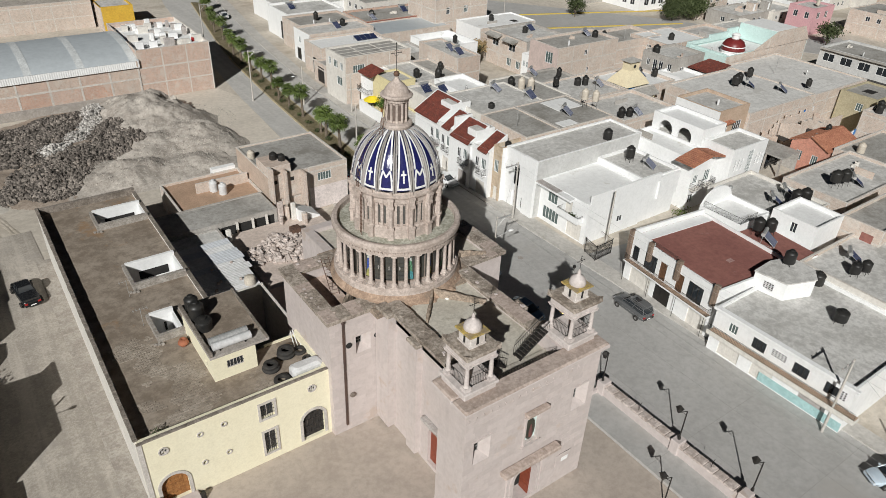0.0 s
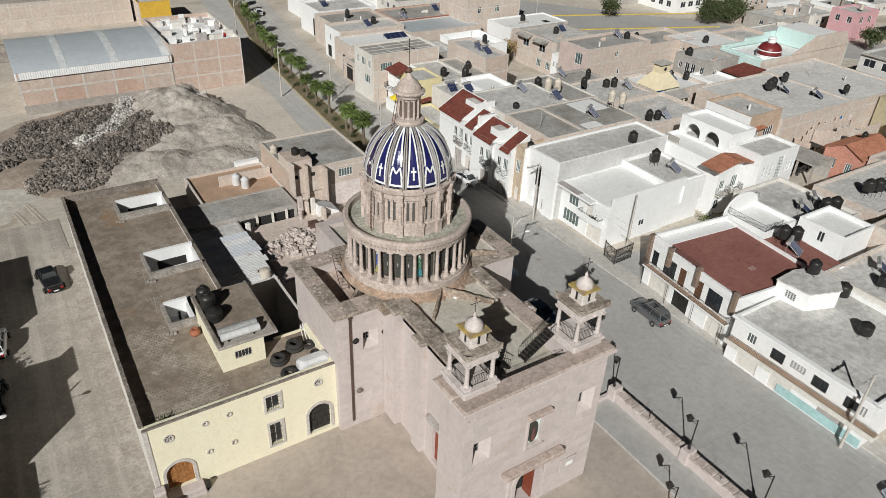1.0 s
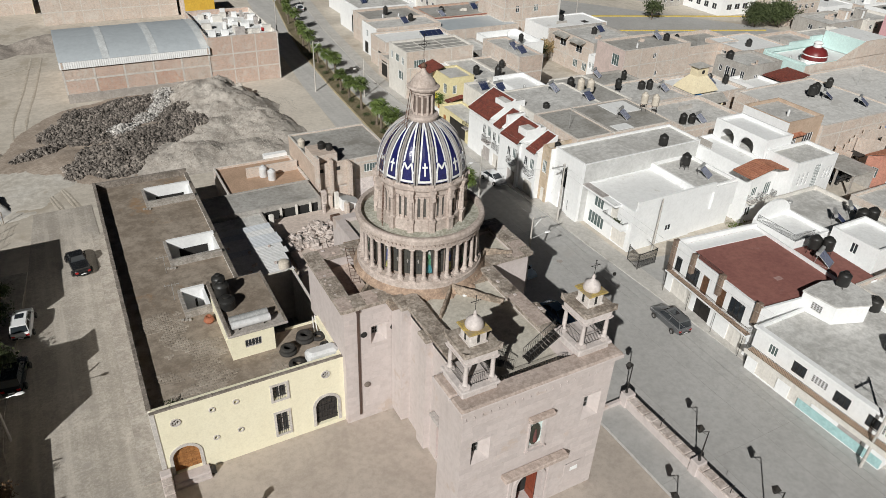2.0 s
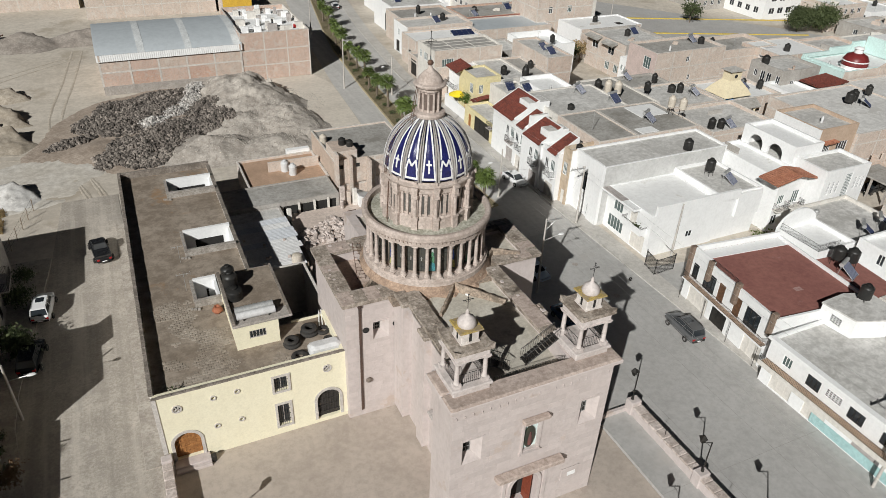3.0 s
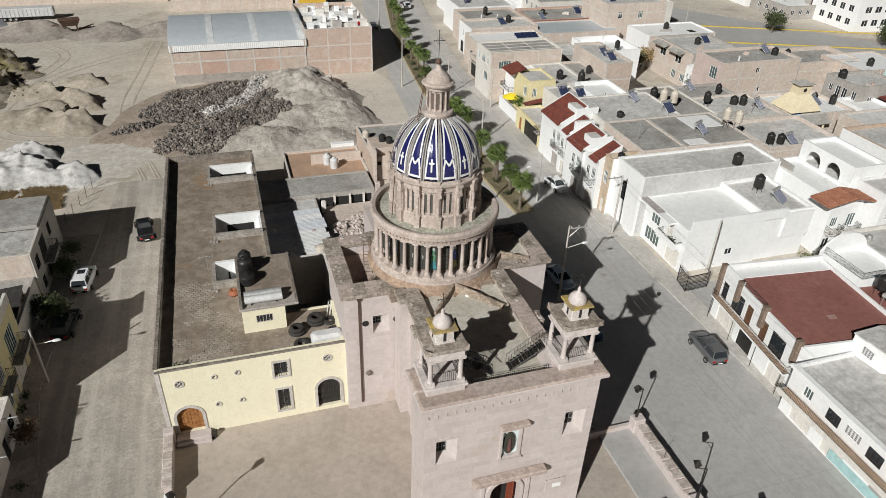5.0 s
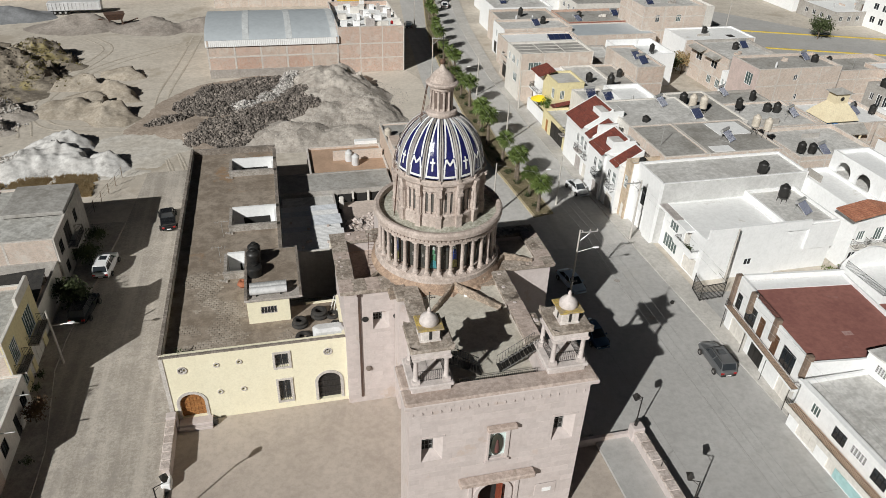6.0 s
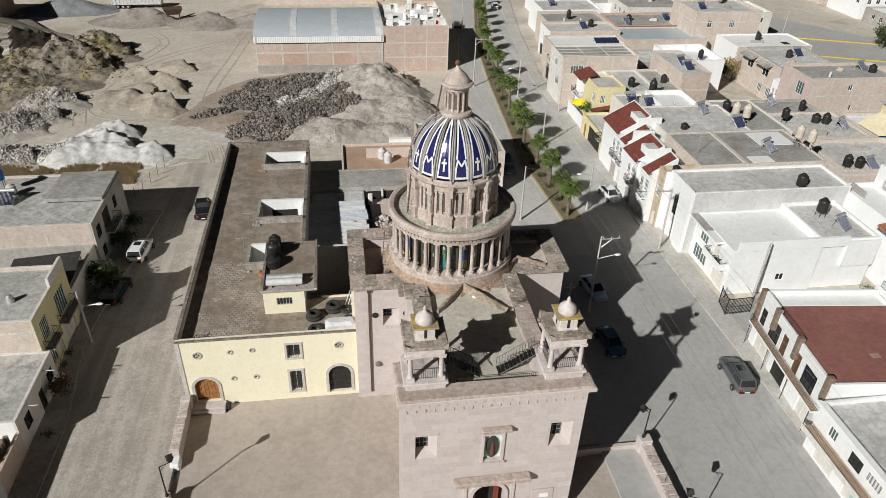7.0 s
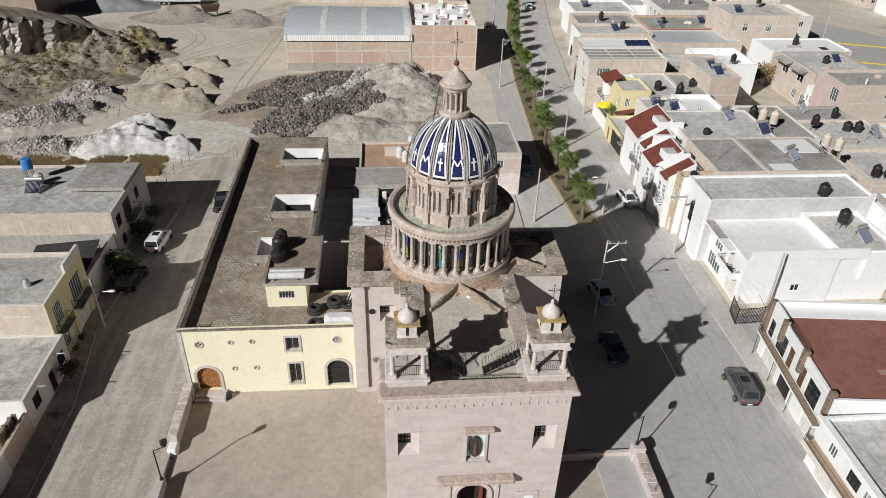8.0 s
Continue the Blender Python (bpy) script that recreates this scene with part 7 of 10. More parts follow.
part("upper_side", Geo().add([(114.0, 36.3, 8.6), (121.5, 36.3, 11.6), (131.5, 36.3, 11.6), (134.0, 36.3, 8.6), (114.0, 36.5, 8.6), (121.5, 36.5, 11.6), (131.5, 36.5, 11.6), (134.0, 36.5, 8.6)], [(0, 3, 2, 1), (4, 5, 6, 7), (0, 1, 5, 4), (1, 2, 6, 5), (2, 3, 7, 6), (3, 0, 4, 7)]), BRICKTAN, h)
window("w", 121.5, 39.6, 41.0, 9.4, 10.6, h, WHITE, GLASS, 2)
part("stepped_wall", Geo().block(105.0, 112.0, 45.4, 45.95, 8.6, 9.3, 0.03).block(112.0, 118.0, 45.4, 45.95, 8.6, 9.9, 0.03).block(118.0, 121.4, 45.4, 45.95, 8.6, 10.5, 0.03).block(105.1, 105.5, 36.8, 45.3, 8.66, 9.0, 0.03), AQUA, h)
tile_slope(h, 98.5, 105, 35, 40, 6.8, 7.4, TILERED)
house("white roof lean-to beside the aqua house", 92, 98.4, 35, 42, 6.4, WHITE, ROOFWHITE)
h = house("salmon house with a gabled red tile roof", 88.3, 97.0, 5.0, 11.0, 4.4, SALMON, ROOFGREY, parapet=0.1, windows=[("w", 6.2, 7.2, 1.6, 3.2, 3), ("w", 8.8, 9.8, 1.6, 3.2, 3)])
tile_slope(h, 11.3, 8.0, 88.0, 97.3, 4.5, 6.0, TILEORANGE, "y")
tile_slope(h, 4.7, 7.98, 88.0, 97.3, 4.5, 6.0, TILEORANGE, "y")
part("gable", Geo().prism([(88.32, 5.2), (88.55, 5.2), (88.55, 10.8), (88.32, 10.8)], 4.4, 4.47).add([(88.32, 5.2, 4.4), (88.32, 10.8, 4.4), (88.32, 8.0, 5.75), (88.55, 5.2, 4.4), (88.55, 10.8, 4.4), (88.55, 8.0, 5.75)], [(0, 2, 1), (3, 4, 5), (0, 3, 5, 2), (2, 5, 4, 1)]), SALMON, h)
part("gable_trim", Geo().tube([(88.25, 10.9, 4.55), (88.25, 8.0, 5.95), (88.25, 5.1, 4.55)], 0.12, 5), WHITE, h, "white painted gable edge")
RU = random.Random(91)


def broken_wall(parent, x0, y0, x1, y1, lo, hi, material):
    """A ruined brick wall: short lengths that stop at uneven heights, with gaps for lost openings."""
    n = max(2, round(math.hypot(x1 - x0, y1 - y0) / 0.9))
    z = RU.uniform(lo, hi)
    for i in range(n):
        z = min(hi, max(lo, z + RU.uniform(-1.1, 1.1)))
        a, b = i / n, (i + 1) / n
        c = sorted((x0 + (x1 - x0) * a, x0 + (x1 - x0) * b)), sorted((y0 + (y1 - y0) * a, y0 + (y1 - y0) * b))
        box = (c[0][0], max(c[0][1], c[0][0] + 0.2), c[1][0], max(c[1][1], c[1][0] + 0.2))
        if i % 3 == 1 and z > 2.6:
            part("wall_stub", Geo().block(*box, 0, 0.9, 0.02), material, parent)
            part("lintel", Geo().block(*box, 2.3, z, 0.03), material, parent)
        else:
            part("wall_stub", Geo().block(*box, 0, z, 0.03), material, parent)


t = thing("ruined_house", "unfinished brick shell with broken walls and rubble", "ruin")
for a in ((88.5, 16.4, 106.0, 16.4, 2.6, 5.4, BRICKTAN), (88.3, 11.6, 88.3, 16.2, 2.0, 4.2, BRICK), (93.4, 11.8, 93.4, 16.2, 2.4, 5.2, BRICKTAN), (98.6, 11.8, 98.6, 16.2, 3.0, 5.4, BRICKTAN), (88.6, 11.5, 99.0, 11.5, 1.4, 3.6, BRICK), (99.2, 12.2, 106.0, 12.2, 2.4, 4.8, BRICKTAN), (104.0, 12.4, 104.0, 16.2, 3.0, 5.0, BRICK)):
    broken_wall(t, *a)
for x, y, w_, d_, z in ((93.6, 12.4, 2.6, 3.4, 3.0), (99.2, 13.0, 3.6, 3.0, 3.4)):
    part("sagging_slab", Geo().block(x, x + w_, y, y + d_, z, z + 0.16, 0.03), ROOFDARK, t)
g = Geo()
for k in range(420):
    x, y = RU.uniform(88.6, 105.5), RU.uniform(11.8, 16.2)
    rock(g, x, y, 0.05 + 0.5 * RU.random(), RU.uniform(0.1, 0.42), RU)
part("rubble", g, mat("brick rubble", (0.50, 0.36, 0.28), (0.30, 0.22, 0.17), 0.6, 3, 0.6, 0.95, 0.4, island=0.5), t)
for k in range(14):
    x, y, l = RU.uniform(89, 104), RU.uniform(12, 16), RU.uniform(1.6, 3.0)
    part("leaning_board", Geo().tube([(x, y, 0.05), (x + RU.uniform(-0.8, 0.8), y + RU.uniform(-0.8, 0.8), l)], 0.07, 4), PLANKWOOD, t)
for k, (x, y, w_, d_, z, m) in enumerate(((100.2, 16.7, 2.2, 0.06, 5.0, BLUEPLASTIC), (102.6, 16.62, 1.8, 0.06, 5.2, SHEETWHITE), (96.0, 12.0, 2.0, 1.6, 3.4, WOODDARK), (90.0, 13.0, 1.8, 2.2, 2.9, WOODDARK))):
    part("hung_sheet", Geo().block(x, x + w_, y, y + d_, z - 1.1 if d_ < 0.1 else z, z + 0.06, 0.02), m, t)
t = thing("carport", "open carport with a dusty slab roof on posts", "carport")
part("slab", Geo().block(82.6, 87.9, 8.8, 14.6, 3.0, 3.2, 0.03), ROOFDARK, t)
part("back_wall", Geo().box(87.6, 87.85, 8.9, 14.5, 0, 3.0), GREYWALL, t)
part("side_wall", Geo().box(82.8, 87.6, 14.3, 14.5, 0, 3.0), BRICKTAN, t)
for y in (8.9, 11.5):
    part("post", Geo().box(82.7, 82.95, y, y + 0.25, 0, 3.0), CONCRETE, t)
t = thing("washing_line", "washing hung on a line over a back yard", "washing")
part("line", Geo().tube([(99.0, 8.4, 3.6), (103.0, 8.9, 3.4), (106.0, 9.2, 3.7)], 0.02, 4).tube([(99.0, 8.4, 0), (99.0, 8.4, 3.7)], 0.05, 5).tube([(106.0, 9.2, 0), (106.0, 9.2, 3.8)], 0.05, 5), STEEL, t)
for k in range(6):
    x = 99.6 + k * 1.0
    part("cloth", Geo().block(x, x + 0.7, 8.5 + 0.1 * k, 8.54 + 0.1 * k, 2.3 + 0.2 * (k % 2), 3.42, 0.01), (WHITE, TEAL, OFFWHITE, ROSE, WHITE, BLUEPLASTIC)[k], t)
house("olive house behind the ruin", 112.0, 121.5, 10.0, 16.6, 7.0, mat("olive render", (0.46, 0.41, 0.28), (0.38, 0.33, 0.22), 0.5, 4, 0.4), ROOFDARK, parapet=0.3, windows=[("w", 12.0, 13.2, 4.2, 5.6, 3)])
house("brick house with a dusty grey roof", 70.5, 88, -7, 2.0, 6.0, BRICKTAN, ROOFGREY, parapet=0.4)
tank(74.5, -3.0, 5.6, 0.7, 1.6, stand=0.9)
tank(75.9, -3.5, 5.6, 0.7, 1.6, stand=0.9)
solar(78.0, -4.4, 5.6, 35)
house("grey roof with white gas cylinder", 89, 104, -9, 4.6, 5.2, BRICKTAN, ROOFDARK)
tank(92, 2, 4.8, 0.6, 1.6, BEIGEPLASTIC, "beige plastic water tank on a roof")
house("brick house with clutter on its roof", 106.6, 120, -3, 9.6, 6.4, BRICKTAN, ROOFGREY)
for x, y, z in ((109, 8, 5.95), (110.4, 8.6, 5.95), (72.5, 44, 6.15), (73.8, 43.4, 6.15), (67.5, 29, 5.9), (69, 28.6, 5.9), (86, 74, 6.75), (87, 87, 6.4), (93, 60, 8.35), (98, 62, 6.95), (70, 78, 5.2), (50, 82, 4.7), (66, 106, 5.6), (52, 107, 5.75), (54.5, 99, 6.15), (79, 107, 5.6), (102, 29, 7.2), (88, 43, 5.7), (90, 41, 5.7), (49, 61, 6.2), (56, 63.5, 6.05), (106.5, 20, 7.0)):
    tank(x, y, z, rnd.uniform(0.5, 0.65), rnd.uniform(1.3, 1.7), stand=rnd.choice((0, 0.4, 0.6)))
for x, y, z, r in ((75.5, 41.6, 6.15, 25), (71, 28.6, 5.9, 20), (87.5, 42, 5.7, 30), (92, 61.5, 8.35, 20), (88.5, 75, 6.75, 10), (112, 7, 5.95, 20), (71.8, 55, 4.9, 30), (52.5, 98, 6.15, 20), (100, 21, 7.2, 25)):
    solar(x, y, z, r)
# houses beyond, to the highway and the edge of town
FAR = random.Random(21)
for x0, y0, nx_, ny_, sx, sy in ((106, 38 + 12, 3, 1, 14, 12), (152, -20, 6, 3, 17, 14), (106, -24, 2, 1, 15, 14), (186, 26, 4, 2, 17, 14), (158, 68, 6, 2, 15, 13), (68, 113, 2, 3, 16, 14), (90, 108, 1, 2, 13, 14), (66, -42, 4, 1, 16, 15), (140, 110, 8, 3, 19, 17), (66, 165, 9, 4, 22, 20), (20, 200, 2, 3, 24, 22)):
    for i in range(nx_):
        for j in range(ny_):
            x, y = x0 + i * sx + FAR.uniform(-1, 1), y0 + j * sy + FAR.uniform(-1, 1)
            w, d = sx * FAR.uniform(0.8, 0.96), sy * FAR.uniform(0.8, 0.96)
            wm, wl = FAR.choice(((BRICKTAN, "tan brick"), (BRICK, "raw brick"), (WHITE, "white"), (OFFWHITE, "off-white"), (GREYWALL, "grey rendered"), (OFFWHITE, "off-white"), (BRICKTAN, "tan brick")))
            rm, rl = FAR.choice(((ROOFGREY, "grey"), (ROOFDARK, "dark grey"), (ROOFGREY, "grey"), (ROOFWHITE, "white")))
            z = FAR.choice((3.6, 4.2, 6.2, 6.6, 7.4))
            wins = [("s", x + 1.5 + k * 2.6, x + 2.6 + k * 2.6, z - 2.3, z - 1.1, 2) for k in range(int((w - 2) / 2.6))] + [("w", y + 1.4 + k * 3.0, y + 2.6 + k * 3.0, z - 2.3, z - 1.1, 2) for k in range(int((d - 2) / 3.0))]
            house(wl + " house with a " + rl + " flat roof", x, x + w, y, y + d, z, wm, rm, parapet=FAR.choice((0.2, 0.4, 0.6)), windows=wins, name="town_house")
            if FAR.random() < 0.75:
                tank(x + w * FAR.uniform(0.25, 0.75), y + d * FAR.uniform(0.3, 0.7), z - 0.2, 0.6, 1.5, FAR.choice((BLACKPLASTIC, BLACKPLASTIC, BEIGEPLASTIC)), "water tank on a distant flat roof")
h = house("white apartment block by the highway", 150, 168, 96, 112, 12.5, WHITE, ROOFGREY, windows=[("w", 98 + k * 3, 99.6 + k * 3, z, z + 1.6, 2) for k in range(4) for z in (1.5, 4.8, 8.2)] + [("s", 152 + k * 3.2, 154 + k * 3.2, z, z + 1.6, 2) for k in range(5) for z in (1.5, 4.8, 8.2)], name="apartment_block")
h = house("grey two-storey school with a dark canopy and brown base", 134.6, 146, 2, 33.4, 7.6, mat("pale grey render", (0.56, 0.545, 0.52), (0.46, 0.445, 0.42), 0.4, 3, 0.3, streak=0.2) if "pale grey render" not in bpy.data.materials else bpy.data.materials["pale grey render"], ROOFDARK, windows=[("w", 3.4 + k * 3.8, 5.8 + k * 3.8, 5.0, 6.6, 2) for k in range(8)], doors=[("w", 3.6 + k * 3.8, 6.0 + k * 3.8, 0.1, 2.9, mat("faded pinkish shutter", (0.58, 0.48, 0.43), (0.48, 0.39, 0.34)) if k == 0 else bpy.data.materials["faded pinkish shutter"]) for k in range(8)], name="school")
part("canopy", Geo().block(133.4, 134.6, 2.0, 33.4, 3.5, 3.8, 0.03), WOODDARK, h)
part("roof_overhang", Geo().block(134.0, 134.57, 2.0, 33.4, 7.3, 7.6, 0.03), GREYWALL, h)
for k in range(9):
    part("brown_pier", Geo().box(134.48, 134.6, 2.0 + 3.8 * k, 3.4 + 3.8 * k if k < 8 else 33.4, 0, 3.5), WOODBROWN, h)
h = house("pink house with white window frames beyond the highway", 171.5, 181.5, 55.8, 63.0, 7.0, mat("dusty pink paint", (0.62, 0.36, 0.38), (0.54, 0.31, 0.33), 0.5, 4, 0.3), ROOFGREY, windows=[("w", 57.0, 58.2, 4.2, 5.8, 2), ("w", 60.2, 61.4, 4.2, 5.8, 2), ("s", 173.4, 174.8, 4.2, 5.8, 2), ("s", 177.2, 178.6, 4.2, 5.8, 2)])


# clutter on the town's flat roofs
CL = random.Random(77)


def roof_room(x, y, z, w, d, h, material, label):
    """A small stair hut: walls, an overhanging slab and a dark door."""
    t = thing("roof_hut", label, "hut", (x, y, z), 0, "roof huts")
    part("wall", Geo().box(0, w, 0, d, 0, h), material, t)
    part("slab", Geo().block(-0.15, w + 0.15, -0.15, d + 0.15, h, h + 0.12, 0.02), ROOFGREY, t)
    part("door", Geo().box(0.3, 1.1, -0.02, 0, 0.05, h - 0.3), CL.choice((WOODDARK, RUST, WHITE)), t)


for x0, x1, y0, y1, z, rm in list(ROOFS):
    if x0 < 43 or rm in (SHEETROOF, TILEORANGE, GRAVEL, ROOFRED) or (x1 - x0) * (y1 - y0) < 45 or x0 > 200 or y0 > 150:
        continue
    n = 2 + int((x1 - x0) * (y1 - y0) / 70)
    for k in range(n):
        x, y = CL.uniform(x0 + 1, x1 - 3.4), CL.uniform(y0 + 0.8, y1 - 3.0)
        pick = CL.random()
        if any(abs(x - a) < 2.6 and abs(y - b) < 2.6 for a, b in TAKEN) or y1 - y0 < 4.5:
            continue
        TAKEN.append((x, y))
        if pick < 0.16 and x0 < 124:
            continue
        if pick < 0.16:
            m, lab = CL.choice(((BRICKTAN, "small raw brick stair hut on a roof"), (WHITE, "small white stair hut on a roof"), (GREYWALL, "small grey stair hut on a roof")))
            roof_room(x, y, z, CL.uniform(1.8, 2.8), CL.uniform(1.6, 2.5), CL.uniform(1.8, 2.3), m, lab)
        elif pick < 0.42:
            l, hh = CL.uniform(2, 3.2), CL.uniform(0.4, 1.0)
            c = (x, x + l, y, y + 0.15) if CL.random() < 0.5 else (x, x + 0.15, y, y + l)
            solo("roof_wall", Geo().block(*c, z, z + hh, 0.02), CL.choice((BRICK, BRICKTAN, OFFWHITE, GREYWALL)), "low dividing wall across a flat roof", "wall", "roof walls")
        elif pick < 0.52:
            t = thing("gas_cylinder", "small upright gas cylinder on a flat roof", "gas cylinder", (x, y, z), 0, "roof gas cylinders")
            part("bottle", Geo().lathe([(0, 0), (0.19, 0.02), (0.2, 0.8), (0.1, 0.98), (0, 1.0)], 12), CL.choice((STEEL, SHEETWHITE)), t, smooth=40)
            part("valve", Geo().tube([(0, 0, 0.98), (0, 0, 1.12)], 0.05, 6), STEEL, t)
        elif pick < 0.64:
            b = Geo()
            for i in range(CL.randrange(5, 12)):
                u, v = CL.uniform(0, 1.4), CL.uniform(0, 0.8)
                b.block(x + u, x + u + 0.4, y + v, y + v + 0.2, z, z + CL.choice((0.2, 0.4, 0.6)), 0.01)
            solo("block_pile", b, CL.choice((CONCRETE, BRICK, OFFWHITE)), "leftover building blocks piled on a roof", "blocks", "block piles", kind="stuff")
        elif pick < 0.74:
            a = Geo().tube([(x, y, z), (x, y, z + 3.0)], 0.03, 5)
            for i in range(4):
                a.tube([(x - 0.5 + 0.08 * i, y, z + 2.9 - 0.22 * i), (x + 0.5 - 0.08 * i, y, z + 2.9 - 0.22 * i)], 0.014, 4)
            solo("antenna", a, STEEL, "thin metal television aerial on a roof", "antenna", "roof aerials")
        elif pick < 0.82:
            solo("roof_sheet", Geo().block(x, x + CL.uniform(1.4, 2.6), y, y + CL.uniform(1.0, 2.0), z, z + 0.05, 0.01), CL.choice((SHEETWHITE, ROOFWHITE, BLUEPLASTIC, WOODDARK)), "loose flat sheet lying on a roof", "sheet", "loose roof sheets")
        elif pick < 0.92:
            tank(x + 0.6, y + 0.6, z, CL.uniform(0.45, 0.55), CL.uniform(1.2, 1.6), CL.choice((BLACKPLASTIC, BLACKPLASTIC, BEIGEPLASTIC)), "plastic water tank on a flat roof", CL.choice((0.4, 0.9)))
        else:
            solar(x + 0.8, y + 0.8, z, CL.uniform(0, 40))
# ---- houses on the cobbled street, and the yards behind the church ----
h = house("two-storey tan brick house with a grey roof", -48, -28.1, 22.6, 35.2, 6.1, BRICKTAN, ROOFWORN, {"e": GREYWALL}, parapet=0.2, windows=[("e", 23.6, 25.0, 3.4, 5.0, 12), ("e", 30.6, 31.8, 3.4, 5.0, 12), ("e", 24.0, 25.2, 0.8, 2.2, 12)], doors=[("e", 26.2, 28.6, 2.95, 5.3, DARK), ("e", 27, 29.8, 0.1, 2.5, DARK), ("e", 31.5, 32.6, 0.1, 2.3, OFFWHITE)])
balcony(h, "e", -28.1, 26, 29.6, 2.9, 1.0, GREYTRIM)
part("roof_room", Geo().block(-34.6, -28.2, 28.0, 35.0, 6.1, 6.5, 0.05), ROOFDARK, h)
t = thing("water_tank", "bright blue water tank on a thin stand", "water tank", (-40.3, 31.6, 5.9), 0)
part("tank", Geo().lathe([(0, 1.6), (0.6, 1.6), (0.62, 2.6), (0.5, 2.85), (0, 2.9)], 16), BLUEPLASTIC, t, smooth=40)
g = Geo()
for a in range(4):
    g.tube([(0.5 * math.cos(a * 1.57), 0.5 * math.sin(a * 1.57), 0), (0.5 * math.cos(a * 1.57), 0.5 * math.sin(a * 1.57), 1.6)], 0.035, 4)
part("stand", g, IRON, t)
tank(-38.9, 30.6, 5.9, 0.55, 1.1, BEIGEPLASTIC, "pale plastic water tank on a flat roof", 0.3)
solar(-38.8, 28.6, 5.9, 0)
h = house("yellow fronted house with brick sides and balconies", -48, -28.0, 4.4, 13.2, 7.0, BRICKTAN, ROOFWORN, {"e": LEMON, "cap": OFFWHITE}, parapet=0.35, windows=[("e", 5.4, 7.0, 3.6, 5.9, 5), ("e", 9.4, 11.8, 3.3, 5.9, 5), ("e", 5.6, 6.8, 0.8, 2.3, 3)], doors=[("e", 7.6, 8.5, 0.1, 2.3, OFFWHITE), ("e", 9.2, 12.2, 0.1, 2.6, OFFWHITE)])
balcony(h, "e", -28.0, 5.0, 7.4, 3.2, 0.8, GREYTRIM)
balcony(h, "e", -28.0, 8.8, 12.4, 3.2, 0.9, GREYTRIM)
part("front_parapet", Geo().block(-28.25, -27.95, 9.4, 13.2, 7.06, 8.0, 0.03), OFFWHITE, h)
g = Geo().lathe([(0, 0), (0.28, 0.02), (0.28, 0.5), (0.15, 0.62), (0, 0.65)], 14)
solo("roof_vent", Geo().lathe([(0, 6.65), (0.35, 6.65), (0.33, 7.05), (0.2, 7.4), (0, 7.45)], 14, -31.0, 8.0), STEEL, "squat steel roof ventilator", "ventilator", smooth=40)
# an open yard: its roof slab is lowered as the floor to catch more shadow
house("low grey walls round an open yard between houses", -46, -28.4, 13.2, 22.6, 3.4, GREYWALL, mat("worn reddish roof screed", (0.47, 0.37, 0.31), (0.36, 0.28, 0.23), 0.3, 2.2, 0.4), {"e": OFFWHITE}, z_roof=0.7)
h = house("low white house with a cracked grey roof", -46, -27.35, -4.2, 4.4, 3.5, OFFWHITE, ROOFWORN, {"s": WHITE, "n": BRICKTAN}, parapet=0.1, windows=[("e", -3.0, -1.8, 1.2, 2.6, 12), ("e", 2.4, 3.6, 1.2, 2.5, 12)], doors=[("e", 0.2, 1.2, 0.1, 2.3, WOODDARK)])
# black sheet on posts, added to stand in for the yard's deep shade
t = thing("yard_awning", "black sheet added to darken a small yard", "awning")
part("cloth", Geo().loft([[(-35.5, y, 3.5 + 0.5 * f - 0.25 * math.sin(f * math.pi)), (-28.6, y, 3.7 + 0.9 * f - 0.3 * math.sin(f * math.pi)), (-28.6, y, 3.66 + 0.9 * f - 0.3 * math.sin(f * math.pi)), (-35.5, y, 3.46 + 0.5 * f - 0.25 * math.sin(f * math.pi))] for f, y in ((k / 8, 13.5 + 6.0 * k / 8) for k in range(9))], True), RUBBER, t)
for x, y in ((-35.3, 13.7), (-28.8, 13.7), (-35.3, 19.3), (-28.8, 19.3)):
    part("post", Geo().tube([(x, y, 0.7), (x, y, 3.6 if y < 15 else 4.0)], 0.05, 5), RUST, t)
for y in (2.0, -2.2):
    solo("wall_spout", Geo().tube([(-27.35, y, 3.3), (-26.3, y, 3.3)], 0.05, 6), STEEL, "thin white roof drain spout", "spout", "roof spouts")
solo("yard_wall", Geo().box(-27.6, -27.3, -16.5, -4.2, 0, 2.4), BRICK, "rough brick yard wall", "wall", kind="structure")
part_gate = thing("metal_gate", "pale sheet metal yard gate", "gate", (-27.25, -10.4, 0.05))
part("leaf", Geo().box(0, 0.06, -1.6, 1.6, 0.1, 2.3), SHEETWHITE, part_gate)
part("brace", Geo().box(0.06, 0.1, -1.6, 1.6, 0.2, 0.28).box(0.06, 0.1, -1.6, 1.6, 2.1, 2.18).box(0.06, 0.1, -0.04, 0.04, 0.28, 2.1), SHEETWHITE, part_gate)
for k in range(9):
    solo("plank", Geo().box(-28.4, -28.1, -0.12, 0.12, 0, 2.9), PLANKWOOD, "old timber plank leaning in a yard", "plank", "leaning planks").matrix_basis = Matrix.Translation((0.3 * rnd.random(), -5.0 - 0.3 * k, 0.0)) @ pose(0, 0, 0, 3 * rnd.random(), 0, 0)
house("low brick house at the foot of the street", -46, -27, -34, -17, 3.8, BRICKTAN, ROOFGREY)

# walls, sheds and sheets behind the church
t = thing("corrugated_roof", "patched pale corrugated metal roof over a yard", "shed roof")
q = random.Random(23)
